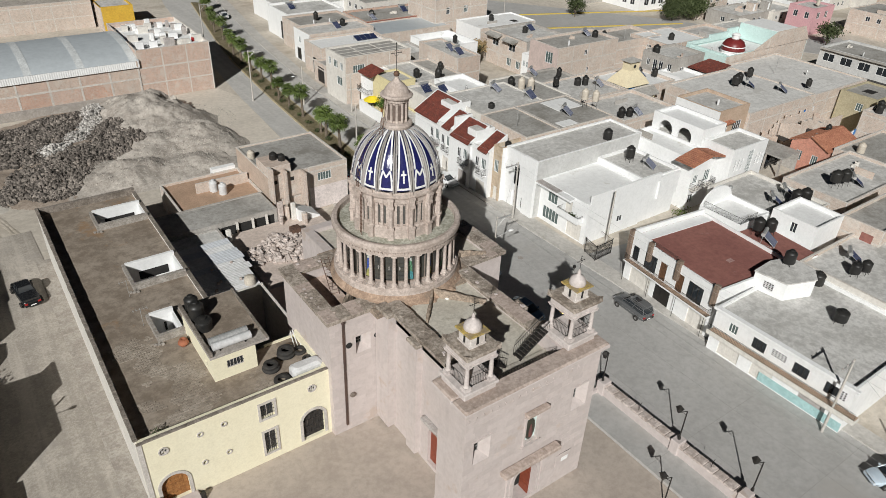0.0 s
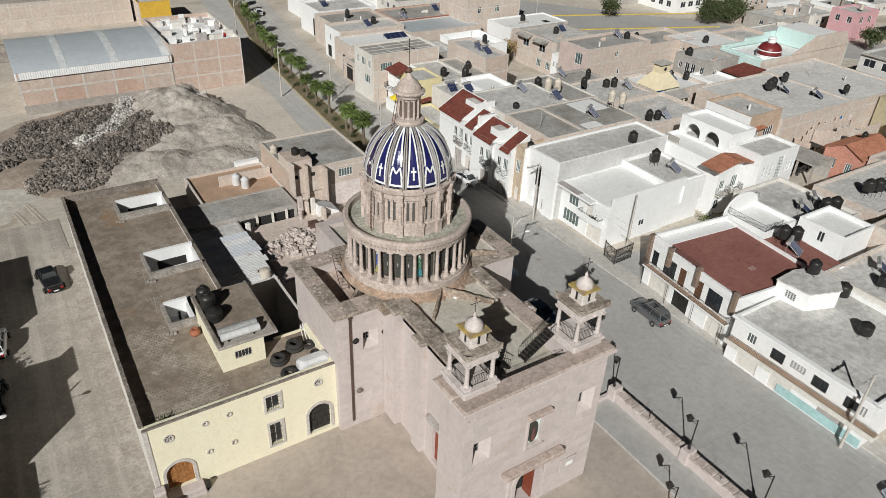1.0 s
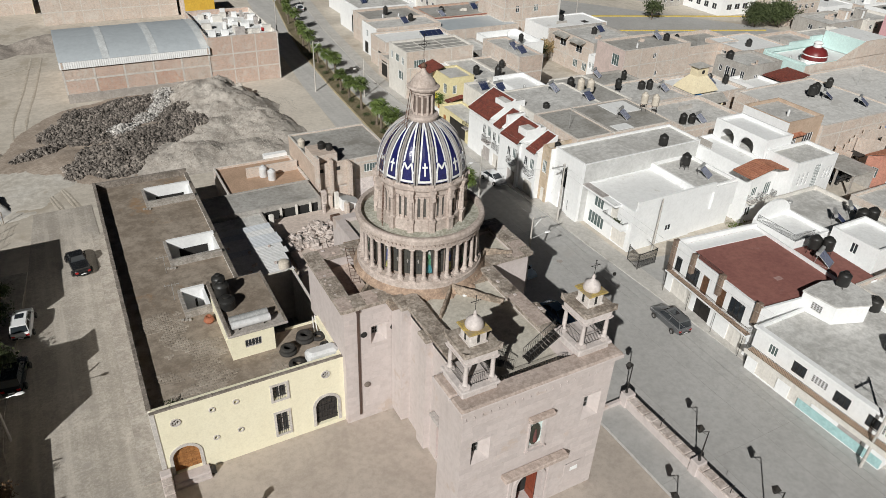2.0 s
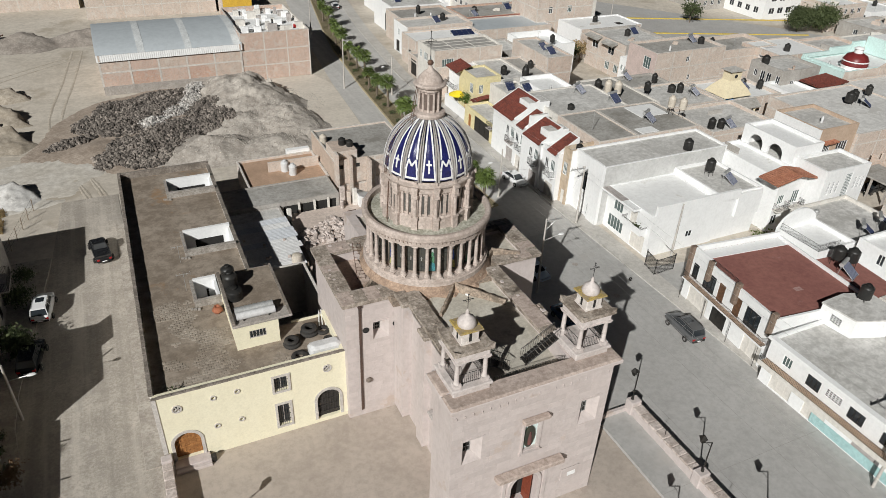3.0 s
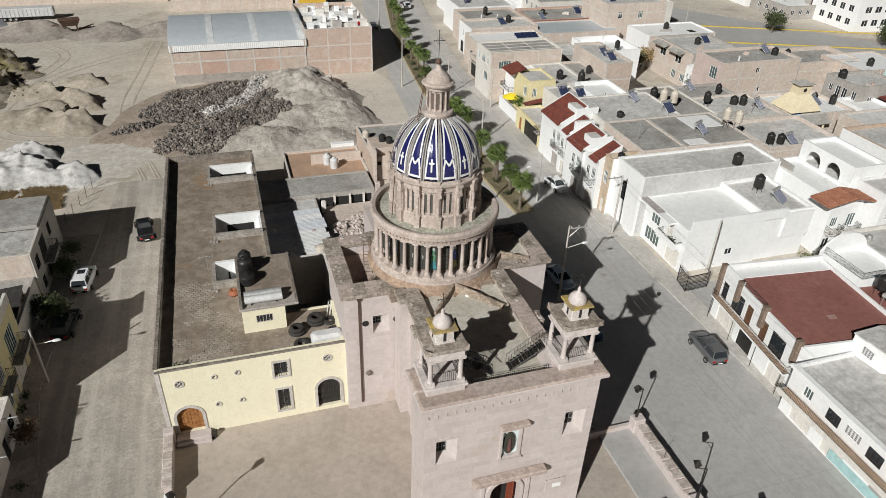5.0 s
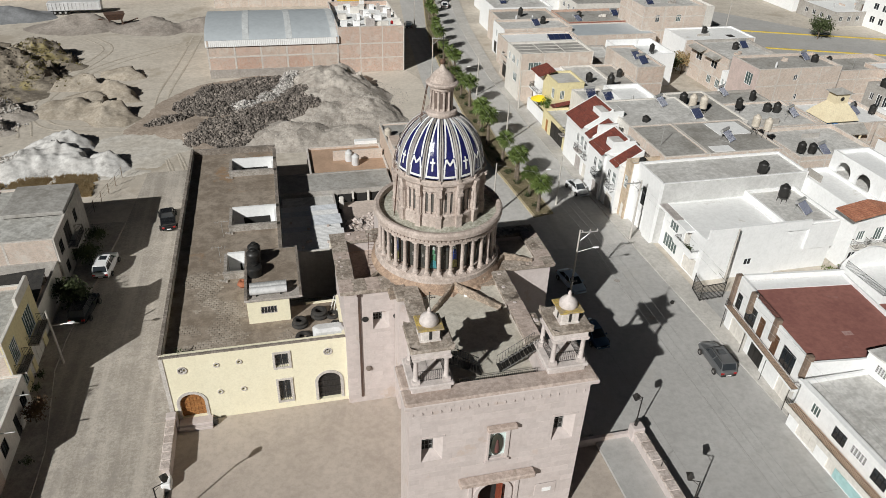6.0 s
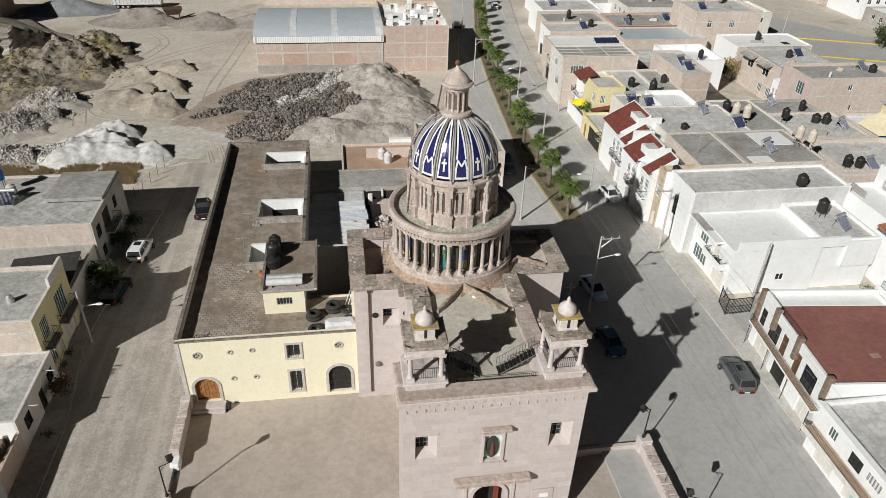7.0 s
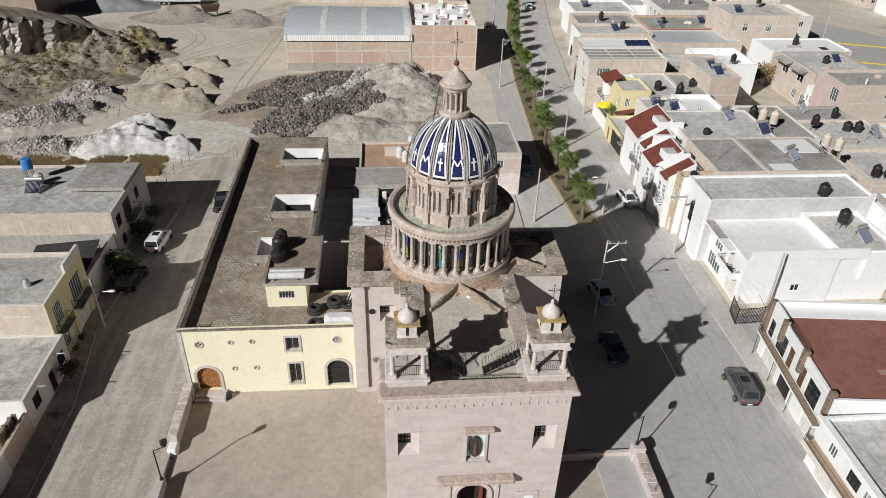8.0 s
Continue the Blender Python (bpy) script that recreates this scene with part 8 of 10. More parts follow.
for j in range(9):
    y0 = 19.3 + j * 1.14
    for i, (xa, xb) in enumerate(((-4.75, -1.2), (-1.35, 2.2))):
        xe = xb + (q.uniform(-0.35, 0.35) if i else 0.0)
        z, dz = 3.42 + 0.03 * j + 0.02 * i + q.uniform(0, 0.03), q.uniform(-0.04, 0.04)
        g = Geo()
        rows = [[(x, y0 + 1.22 * k / 24, z + (dz if x > xa else 0) + 0.035 * math.sin(k * math.pi / 3) + lift) for x in (xa, xe)] for lift in (0.0, -0.012) for k in (range(25) if lift == 0.0 else range(24, -1, -1))]
        g.loft(rows, False, False)
        part("sheet", g, q.choice((SHEETWHITE, SHEETWHITE, SHEETBLUE)), t)
for x, y in ((-4.6, 19.5), (2.0, 19.5), (2.0, 24.5), (2.0, 29.3), (-4.6, 29.3)):
    part("post", Geo().box(x - 0.06, x + 0.06, y - 0.06, y + 0.06, 0, 3.4), PLANKWOOD, t)
for k in range(7):
    x, y = q.uniform(-4, 1.6), q.uniform(20, 29)
    part("sheet_stone", Geo().block(x, x + 0.3, y, y + 0.2, 3.5, 3.8, 0.04), STONES, t)
solo("plastic_drum", Geo().lathe([(0, 3.5), (0.6, 3.5), (0.62, 3.9), (0.55, 4.3), (0.3, 4.45), (0, 4.45)], 16, 0.9, 19.9), BEIGEPLASTIC, "pale plastic drum standing on a metal roof", "drum", smooth=40)
house("low grey shed with a flat roof", -4.7, 2.1, 30.0, 33.2, 3.2, GREYWALL, ROOFGREY, parapet=0.08, name="shed", category="shed")
# no door here: the dark panel paints the shade under the open roof
h = house("long open shed with a dusty concrete roof on posts", -4.7, 9.8, 33.3, 38.6, 3.6, GREYWALL, ROOFDARK, parapet=0.06, name="shed", category="shed", doors=[("s", 2.6, 9.4, 0.1, 3.0, DARK)])
for x in (4.4, 6.4, 8.2):
    part("post", Geo().box(x, x + 0.25, 33.02, 33.28, 1.95, 3.3), OFFWHITE, h)
house("brick walled yard room with a clay roof", -0.5, 10.2, 38.8, 47.5, 3.4, BRICKTAN, mat("rusty earth roof", (0.50, 0.34, 0.24), (0.38, 0.26, 0.18)), parapet=0.3, name="shed", category="shed")
solo("roof_wall", Geo().block(3.0, 10.0, 43.2, 43.5, 3.1, 4.5, 0.03), BRICKTAN, "low brick dividing wall on a clay roof", "wall")
solo("roof_wall", Geo().block(6.6, 9.9, 47.5, 48.4, 0.0, 3.9, 0.03), WHITE, "white topped yard wall", "wall")
for k in range(2):
    tank(5.2 + 0.75 * k, 43.0 - 1.4 * k, 3.1, 0.55, 1.6, SHEETWHITE, "white water tank on a low roof")
h = house("brown brick house with a flat roof behind the church", 10.3, 21.6, 36.6, 47.6, 6.4, BRICKTAN, ROOFDARK, {"s": BRICKTAN, "w": mat("dusty tan render", (0.56, 0.45, 0.37), (0.45, 0.35, 0.28))}, parapet=0.2, windows=[("s", 17.2, 19.2, 4.2, 5.4, 5)])
part("side_room", Geo().block(10.4, 13.6, 36.8, 40.5, 6.4, 7.6, 0.05), BRICKTAN, h)
part("pale_panel", slab_on("s", 36.6, 16.0, 21.5, 0.2, 3.4, 0.03), mat("pale pink wash", (0.80, 0.71, 0.68)), h)
for x, y, z in ((10.3, 35.4, 7.9), (12.2, 35.6, 7.2), (14.6, 35.0, 6.6)):
    part("wing_wall", Geo().block(x, x + 0.35, y, 36.58, 0, z, 0.03), BRICKTAN, h)
part("wing_wall", Geo().block(10.66, 14.6, 36.3, 36.58, 3.2, 6.6, 0.03), BRICKTAN, h)
for x in (10.9, 13.2):
    part("slit", Geo().box(x, x + 0.5, 36.26, 36.3, 5.4, 5.9), DARK, h)
tank(10.9, 43.6, 6.2, 0.5, 1.2, BEIGEPLASTIC, "beige plastic water tank on a flat roof")
tank(12.2, 39.0, 7.6, 0.5, 1.0)
tank(13.0, 38.2, 7.6, 0.45, 0.9)
solo("yard_wall", Geo().box(2.4, 12.6, 18.6, 18.9, 0, 2.8), STONE, "pink stone yard wall behind the church", "wall", kind="structure")
solo("white_lean_to", Geo().add([(12.0, 31.6, 0), (14.8, 31.6, 0), (14.8, 34, 0), (12, 34, 0), (12.0, 31.6, 3.6), (14.8, 31.6, 2.2), (14.8, 34, 2.2), (12, 34, 3.6)], [(3, 2, 1, 0), (4, 5, 6, 7), (0, 1, 5, 4), (1, 2, 6, 5), (2, 3, 7, 6), (3, 0, 4, 7)]), WHITE, "white lean-to shed in the yard", "shed")
# broken walls round the stone yard
for k, (x, y, w_, d_, z) in enumerate(((9.9, 33.0, 0.7, 0.5, 2.6), (10.8, 32.8, 0.5, 0.9, 1.8), (11.4, 32.4, 0.6, 0.4, 2.4), (9.6, 31.9, 0.4, 0.6, 1.2), (12.2, 30.6, 0.5, 0.8, 1.5), (2.6, 31.4, 0.6, 0.5, 1.6))):
    solo("wall_stump", Geo().block(x, x + w_, y, y + d_, 1.9, 1.9 + z, 0.08), (STONES, BRICKTAN, OFFWHITE)[k % 3], "broken stump of an old yard wall", "wall", "wall stumps")
rr = random.Random(5)
g, blocks = Geo(), []
for k in range(760):
    a, d = rr.uniform(0, 6.28), rr.random() ** 0.5
    cx, cy, r = ((8.0, 26.6, 3.3), (4.0, 26.2, 1.7))[k % 4 == 0]
    x, y, z = cx + r * d * math.cos(a), cy + r * d * math.sin(a), 2.0 + 0.9 * (1 - d) * rr.random()
    if k < 180:
        blocks.append((x, y, z))
    else:
        rock(g, x, y, z, rr.uniform(0.08, 0.3), rr)
heap = solo("stone_heap", g, STONES, "heap of broken pink building stones in a yard", "stones", kind="stuff")
cut = [Geo().block(-a, a, -b, b, -c, c, 0.05).mesh("stone", STONES) for a, b, c in ((0.4, 0.24, 0.2), (0.3, 0.3, 0.18), (0.5, 0.22, 0.16), (0.26, 0.2, 0.22))]
for x, y, z in blocks:
    part("stone", rr.choice(cut), None, heap, at=Matrix.Translation((x, y, z + 0.15)) @ pose(0, 0, 0, rr.uniform(-35, 35), rr.uniform(-35, 35), rr.uniform(0, 360)))
solo("rusty_crate", Geo().block(9.6, 10.8, 28.4, 29.4, 2.2, 3.1, 0.05), RUST, "rusty metal crate on a heap of stones", "crate")
solo("yard_floor", Geo().box(2.9, 15, 18.9, 33.0, -0.01, 1.95), mat("pale dusty yard floor", (0.66, 0.56, 0.50), (0.54, 0.45, 0.39), 0.3, 2.5, 0.4), "pale dusty floor of the stone yard", "floor", kind="structure")
# inner yard between house and church
solo("yard_floor", Geo().box(-4.8, 0.0, 6.4, 18.6, -0.01, 0.06), CONCRETE, "dim concrete floor of a narrow yard", "floor", kind="structure")
solo("yard_wall", Geo().box(-4.8, 0.75, 15.5, 15.75, 0, 6.1).box(0.5, 0.75, 8.3, 15.5, 0, 6.0), OFFWHITE, "pale rendered yard wall", "wall", kind="structure")
for k in range(4):
    t = solo("pipe", Geo().tube([(-0.9 + 0.3 * k, 4.6, 6.33), (-0.3 + 0.22 * k, 6.9, 6.42)], 0.05, 6), WHITE, "white plastic pipe lying across the roof edge", "pipe", "plastic pipes")

# ---- the building yard behind: warehouse, heaps, quarry edge ----
wh = thing("warehouse", "brick warehouse with an arched blue grey metal roof", "warehouse")
WX0, WX1, WY0, WY1 = -15.9, 8.6, 90.2, 110.0
for side, o, a, b in (("s", WY0, WX0, WX1), ("n", WY1, WX0, WX1), ("w", WX0, WY0 + 0.25, WY1 - 0.25), ("e", WX1, WY0 + 0.25, WY1 - 0.25)):
    wall("wall", side, o, a, b, 0, 6.2, BRICK, wh, t=0.25)
part("wall_base", Geo().box(WX0 - 0.1, WX1 + 0.1, WY0 - 0.14, WY0, 0, 1.6), CONCRETE, wh)
for k in range(6):
    x = WX0 + (WX1 - WX0) * k / 5
    part("pier", Geo().box(x - 0.16, x + 0.16, WY0 - 0.06, WY0, 1.6, 6.2), FRAME, wh)
part("tie_beam", Geo().box(WX0, WX1, WY0 - 0.05, WY0, 3.9, 4.2), FRAME, wh)
for k in range(5):
    x0, x1 = WX0 + (WX1 - WX0) * k / 5 + 0.16, WX0 + (WX1 - WX0) * (k + 1) / 5 - 0.16
    part("brick_panel", Geo().box(x0, x1, WY0 - 0.025, WY0, 1.6, 3.9), (BRICKPINK, BRICKRED, BRICKPINK, BRICKRED, BRICK)[k], wh)
    part("brick_panel", Geo().box(x0, x1, WY0 - 0.025, WY0, 4.2, 6.1), (BRICK, BRICKPINK, BRICK, BRICKPINK, BRICK)[k], wh)
g = Geo()
n = 60
g.loft([[(WX0 - 0.3 + (WX1 - WX0 + 0.6) * i / 140, WY0 - 0.35 - 0.035 * (i % 2), z) for i in range(141)] for z in (6.1, 7.3)], False, False)
part("fascia", g, ROOFWHITE, wh, "white ribbed metal fascia")
rows = []
for j in range(13):
    a = math.pi * (0.12 + 0.76 * j / 12)
    y = (WY0 + WY1) / 2 - 10.3 * math.cos(a) / math.cos(math.pi * 0.12)
    rows.append([(WX0 - 0.3 + (WX1 - WX0 + 0.6) * i / n, y, 7.3 + 1.9 * (math.sin(a) - math.sin(math.pi * 0.12)) / 0.63 + 0.03 * (i % 2)) for i in range(n + 1)])
part("roof", Geo().loft(rows, False, False), SHEETROOF, wh, smooth=20)
for f in (0.27, 0.6, 0.95):
    g = Geo()
    g.loft([[(x, y, z + 0.05) for x in (WX0 + (WX1 - WX0) * f, WX0 + (WX1 - WX0) * f + 1.2)] for y, z in [(r[0][1], r[0][2]) for r in rows]], False, False)
    part("roof_light", g, mat("translucent sheet", (0.66, 0.68, 0.68)) if f == 0.27 else bpy.data.materials["translucent sheet"], wh)
for x in (WX0, WX1 - 0.25):
    part("gable", Geo().loft([[(x + dx, r[0][1], 6.2) for r in rows] + [(x + dx, r[0][1], r[0][2] - 0.03) for r in reversed(rows)] for dx in (0, 0.25)], True), BRICK, wh)
h = house("tall brick building with a cluttered white roof terrace", 8.7, 21.9, 90.25, 111, 9.0, BRICKPINK, ROOFWHITE, {"e": OFFWHITE}, parapet=0.9)
for k in range(34):
    x, y = rnd.uniform(9.6, 20.5), rnd.uniform(91, 109)
    solo("roof_block", Geo().block(x, x + rnd.uniform(0.6, 2.0), y, y + rnd.uniform(0.4, 1.2), 8.1, 8.1 + rnd.uniform(0.6, 1.6), 0.05), rnd.choice((WHITE, WHITE, OFFWHITE, GREYTRIM)), "white painted box on a roof terrace", "box", "roof terrace boxes")
for x, y in ((12.5, 94.6), (20, 93.6)):
    solo("gas_cylinder", Geo().lathe([(0, 8.1), (0.3, 8.1), (0.32, 9.0), (0.2, 9.25), (0, 9.3)], 12, x, y), REDLAMP if x > 15 else SHEETWHITE, "upright gas cylinder on a roof terrace", "cylinder", smooth=40)
house("long low brick yard wall and store", -17.5, 12.5, 145.5, 156, 6.4, BRICKTAN, GRAVEL, parapet=0.1)
house("long yellowish yard wall and store at the far side", -95, -19, 158, 168, 4.6, LEMON, GRAVEL, {"s": BRICKTAN}, parapet=0.1)
house("ochre gatehouse beside a brick wall", 13.2, 20.5, 140, 150, 5.6, OCHRE, ROOFGREY, {"w": BRICKTAN})
house("brick house at the far end of the yard", -6, 12, 157, 172, 7, BRICKTAN, ROOFGREY)
house("brown house above the quarry edge", -100, -77, 124, 138, 8.5, mat("brown render", (0.40, 0.32, 0.27), (0.32, 0.25, 0.2)), ROOFDARK, windows=[("s", -90, -88.6, 5.6, 6.8, 3), ("s", -84, -82.6, 5.6, 6.8, 3)])

rr = random.Random(11)


def mound(name, label, pts, material, seed, group="", step=0.45, rough=0.25, power=1.2):
    """Heaps that run together as one sheet: (x, y, rx, ry, height, turn, cut); the cut is where the sunless dug face begins."""
    own = []
    for k, (x, y, rx, ry, h, rz, *cut) in enumerate(pts):
        own.append((x, y, rx, ry, h, seed + 3.7 * k, rough, radians(rz), power, *(cut or [9.0])))
    HEAPS.extend(own)
    m = 1.2
    x0, x1 = min(p[0] - max(p[2], p[3]) * m for p in own), max(p[0] + max(p[2], p[3]) * m for p in own)
    y0, y1 = min(p[1] - max(p[2], p[3]) * m for p in own), max(p[1] + max(p[2], p[3]) * m for p in own)
    nx_, ny_ = int((x1 - x0) / step), int((y1 - y0) / step)
    rows = []
    for j in range(ny_ + 1):
        y = y0 + (y1 - y0) * j / ny_
        rows.append([(x, y, max(heap_height(x, y, *p) for p in own)) for x in (x0 + (x1 - x0) * i / nx_ for i in range(nx_ + 1))])
    vs, fs = [p for r in rows for p in r], []
    w = nx_ + 1
    for j in range(ny_):
        for i in range(nx_):
            f = (j * w + i, j * w + i + 1, (j + 1) * w + i + 1, (j + 1) * w + i)
            if max(vs[k][2] for k in f) > -0.05:
                fs.append(f)
    used = sorted({k for f in fs for k in f})
    at = {k: n for n, k in enumerate(used)}
    return solo(name, Geo().add([vs[k] for k in used], [tuple(at[k] for k in f) for f in fs]), material, label, "heap", group, kind="stuff", smooth=60)


mound("gravel_heap", "large heap of grey brown gravel", [(6.4, 79.5, 11, 13, 5.0, 10, 0.32), (10.5, 68, 6.5, 11, 3.2, 25, 0.3), (4, 68, 9, 9, 2.2, 0), (13.4, 61, 4.5, 6, 1.5, 30, 0.2)], GRAVEL, 1.0, step=0.3, rough=0.16, power=1.05)
mound("gravel_heap", "low heap of grey gravel behind the yards", [(-2.5, 60, 9, 6.5, 2.4, 0), (8, 58.5, 9, 6, 1.7, 10, 0.5)], GRAVEL, 5.0, step=0.3, rough=0.2)
mound("gravel_heap", "flat spread of rubble soil under dark stones", [(-10, 73, 15, 16, 1.1, -20), (-18, 66, 6, 5, 0.9, 20)], mat("reddish rubble soil", (0.42, 0.35, 0.29), (0.30, 0.24, 0.19), 0.3, 2.6, 0.5, 0.97, 0.6), 9.0, rough=0.12, power=0.8)
mound("lime_heap", "white lime spoil heaps with grey streaks", [(-40, 55, 6.0, 5.5, 2.1, 10, 0.4), (-36.5, 57, 6.5, 6.5, 2.5, 0, 0.2), (-33, 54.5, 5, 5, 1.8, 0, 0.2), (-28.5, 54.5, 4.6, 4.2, 1.6, 30, 0.15), (-36, 62, 5.5, 4.5, 2.6, 30, 0.2)], LIME, 13.0, step=0.3, rough=0.26, power=0.95)
mound("lime_dust", "thin spread of white lime dust over the ground", [(-27, 58, 9, 6, 0.1, 20), (-22, 62, 8, 5, 0.08, 40), (-33, 50.8, 9, 2.0, 0.1, 0)], mat("lime dusted earth", (0.64, 0.605, 0.55), (0.54, 0.495, 0.43), 0.12, 1.2, 0.5, 0.97, 0.3), 15.0, rough=0.5, power=0.5)
mound("sand_heap", "pale sandy heaps with steep dark shaded faces", [(-31.5, 76.0, 5.0, 7, 2.5, 10, -0.02), (-31.5, 85, 5, 6, 2.3, 30, -0.05), (-38.5, 77.5, 5.5, 4.5, 1.7, -20, 0.5), (-37.5, 90.5, 6.5, 4, 2.2, 10, -0.02), (-31, 95, 5, 3.6, 1.9, 0, 0.0), (-35.5, 82, 5, 4, 1.2, 0, 0.3)], mat("sandy spoil", (0.45, 0.395, 0.325), (0.33, 0.28, 0.22), 0.3, 2.5, 0.5, 0.97, 0.5), 17.0, step=0.3, rough=0.24, power=0.95)
mound("spoil_heap", "olive brown overgrown spoil bank", [(-55, 98, 15, 11, 4.6, 25, 0.35), (-62, 85, 15, 10, 3.0, 0), (-70, 76, 14, 11, 2.6, 0), (-50, 106, 10, 9, 4.2, 0, 0.3), (-80, 92, 15, 15, 3.2, 20), (-49, 94, 8, 7, 3.0, 0, 0.3)], SPOIL, 21.0, step=0.45, rough=0.34)
mound("rubble_bank", "grey and white broken rubble bank", [(-54, 66, 11, 7, 2.2, 35, 0.4), (-49, 77, 7, 6, 2.6, 20, 0.3), (-48.5, 70, 6, 4, 1.7, 20, 0.2), (-50, 54, 9, 4.5, 1.8, 5, 0.3)], GRAVEL, 29.0, step=0.35, rough=0.32)
mound("gravel_heap", "row of sand heaps at the yard's far side", [(-30, 128, 9, 6, 2.6, 0, 0.3), (-17, 128, 10, 5, 2.8, 0, 0.4), (-46, 131, 11, 6, 3.2, 0, 0.4), (-6, 130, 8, 5, 2.2, 0, 0.5)], mat("dark damp gravel", (0.37, 0.33, 0.29), (0.26, 0.225, 0.195), 0.3, 2.6, 0.5, 0.97, 0.6), 33.0, rough=0.16)
mound("gravel_heap", "dark blue grey gravel heap beside a trailer", [(-66, 141, 12, 6, 3.2, 0)], mat("blue grey gravel", (0.27, 0.275, 0.285), (0.20, 0.205, 0.21), 0.3, 2.6, 0.4, 0.97, 0.5), 37.0, rough=0.1)


def scatter(name, label, blobs, material, count, r0, r1, seed, singles=0):
    """Loose stones strewn over oval patches, each patch in proportion to its area, broken up by noise."""
    q = random.Random(seed)
    g, loose = Geo(), []
    sizes = [b[2] * b[3] for b in blobs]
    for k in range(count):
        x0, y0, rx, ry, h, rz = q.choices(blobs, sizes)[0]
        a, d = q.uniform(0, 6.283), q.random() ** 0.55
        d *= 1 + 0.35 * noise.noise((math.cos(a) * 2 + x0, math.sin(a) * 2 + y0, seed))
        u, v = rx * d * math.cos(a), ry * d * math.sin(a)
        c, s = math.cos(radians(rz)), math.sin(radians(rz))
        x, y = x0 + u * c - v * s, y0 + u * s + v * c
        lump = 0.7 + 0.6 * noise.noise((x * 0.3, y * 0.3, seed))
        z = max(0.05, heap_z(x, y)) + h * max(0, 1 - d) * q.uniform(0.1, 0.6) * lump
        if k < singles:
            loose.append((x, y, z + 0.1, q.uniform(0.75, 1.15)))
        else:
            rock(g, x, y, z, r0 + (r1 - r0) * q.random() ** 2, q)
    heap = solo(name, g, material, label, "rubble", kind="stuff")
    shapes = []
    for k in range(6 if singles else 0):
        b = Geo()
        rock(b, 0, 0, 0, r1, q)
        shapes.append(b.mesh("stone", material))
    for x, y, z, f in loose:
        part("stone", q.choice(shapes), None, heap, at=Matrix.Translation((x, y, z)) @ pose(0, 0, 0, 0, 0, q.uniform(0, 360)) @ Matrix.Scale(f, 4))
    return heap


scatter("rock_heap", "broad heap of dark broken basalt", [(-21.5, 69.0, 4.2, 1.7, 0.9, 25), (-17.6, 75.5, 4.0, 4.0, 1.6, 50), (-13.5, 81.0, 5.0, 4.4, 2.2, 0), (-7.5, 84.0, 5.6, 4.4, 2.4, 20), (-3.5, 86.5, 2.6, 2.2, 1.8, 30), (-14, 72.5, 4.4, 4.6, 1.6, 60),
                                                             (-15.8, 61.4, 3.8, 2.6, 1.1, 35), (-11.6, 62.8, 5.4, 5.4, 1.8, 20), (-7, 68.0, 5.4, 4.2, 2.2, 20), (-1.2, 70.0, 4.2, 4.0, 2.4, 20), (-1.6, 75.5, 3.0, 3.0, 2.0, 0), (-9, 76.5, 5.5, 3.5, 2.0, 20), (-11, 58.6, 3.0, 2.0, 0.8, 10)], ROCKDARK, 15000, 0.15, 0.42, 3, 280)
scatter("rock_heap", "streak of pale broken stone across the dark heap", [(-9.4, 71.8, 2.6, 1.8, 2.6, 30), (-5.6, 75.8, 3.0, 1.6, 2.8, 32), (-2.4, 80.5, 3.6, 1.7, 2.8, 62), (-1.6, 86.4, 2.4, 1.8, 2.6, 70)], ROCKPALE, 3600, 0.14, 0.36, 4, 160)
scatter("rubble_stones", "strewn pale rubble along a bank", [(-54, 66, 10, 5, 0.8, 35), (-50, 76, 6, 3.6, 0.6, 20), (-50, 54, 9, 4, 0.6, 5), (-46, 53.6, 3, 2, 0.7, 0)], ROCKPALE, 3000, 0.06, 0.26, 5)
scatter("spoil_clods", "dark clods and stones over the spoil bank", [(-55, 98, 13, 9, 0.2, 25), (-62, 85, 13, 8, 0.2, 0), (-70, 76, 12, 9, 0.2, 0), (-50, 106, 8, 7, 0.2, 0), (-49, 94, 7, 6, 0.2, 0)], SPOILCLOD, 3200, 0.05, 0.24, 7)
scatter("rubble_stones", "brown broken stones mixed into the bank", [(-54, 66, 10, 5, 0.8, 35), (-50, 76, 6, 3.6, 0.6, 20), (-50, 54, 9, 4, 0.6, 5), (-46, 53.6, 3, 2, 0.7, 0)], GRAVELSTONE, 3600, 0.06, 0.24, 8)
scatter("loose_stones", "scattered stones on the gravel heaps", [(6.5, 76, 11, 14, 0.1, 20), (2, 60, 12, 6, 0.1, 0), (11, 66, 6, 8, 0.1, 0)], GRAVELSTONE, 7000, 0.04, 0.11, 6)
# quarry edge: a broken cliff with upright clefts
q = random.Random(31)
line = []
x, y = -108.0, 84.5
while x < -58:
    h = float(np.interp(x, (-75, -66, -58), (8.2, 5.5, 0.8)))
    w = q.uniform(1.2, 3.0)
    rise = w * (0.3 if x < -73 else 0.95) + q.uniform(-0.6, 0.6)
    line += [(x + w * f, y + rise * e + q.uniform(-0.15, 0.15), h + q.uniform(-0.4, 0.4)) for f, e in ((0, 0.0), (0.35, -0.12), (0.75, -0.05), (0.95, 0.15), (1.0, 0.85))]
    x += w
    y += rise
rows = []
for j in range(17):
    row = []
    for k, (x, y, h) in enumerate(line):
        e = 0.9 * noise.fractal((k * 0.35, j * 0.3, 2), 0.8, 2.0, 4)
        row.append((x + 0.5 * e, y + e + 0.09 * j, -0.5 + (h + 0.5) * j / 16))
    rows.append(row)
g = Geo()
g.loft(rows, False, False)
# the overgrown ground behind the edge
top = rows[-1]
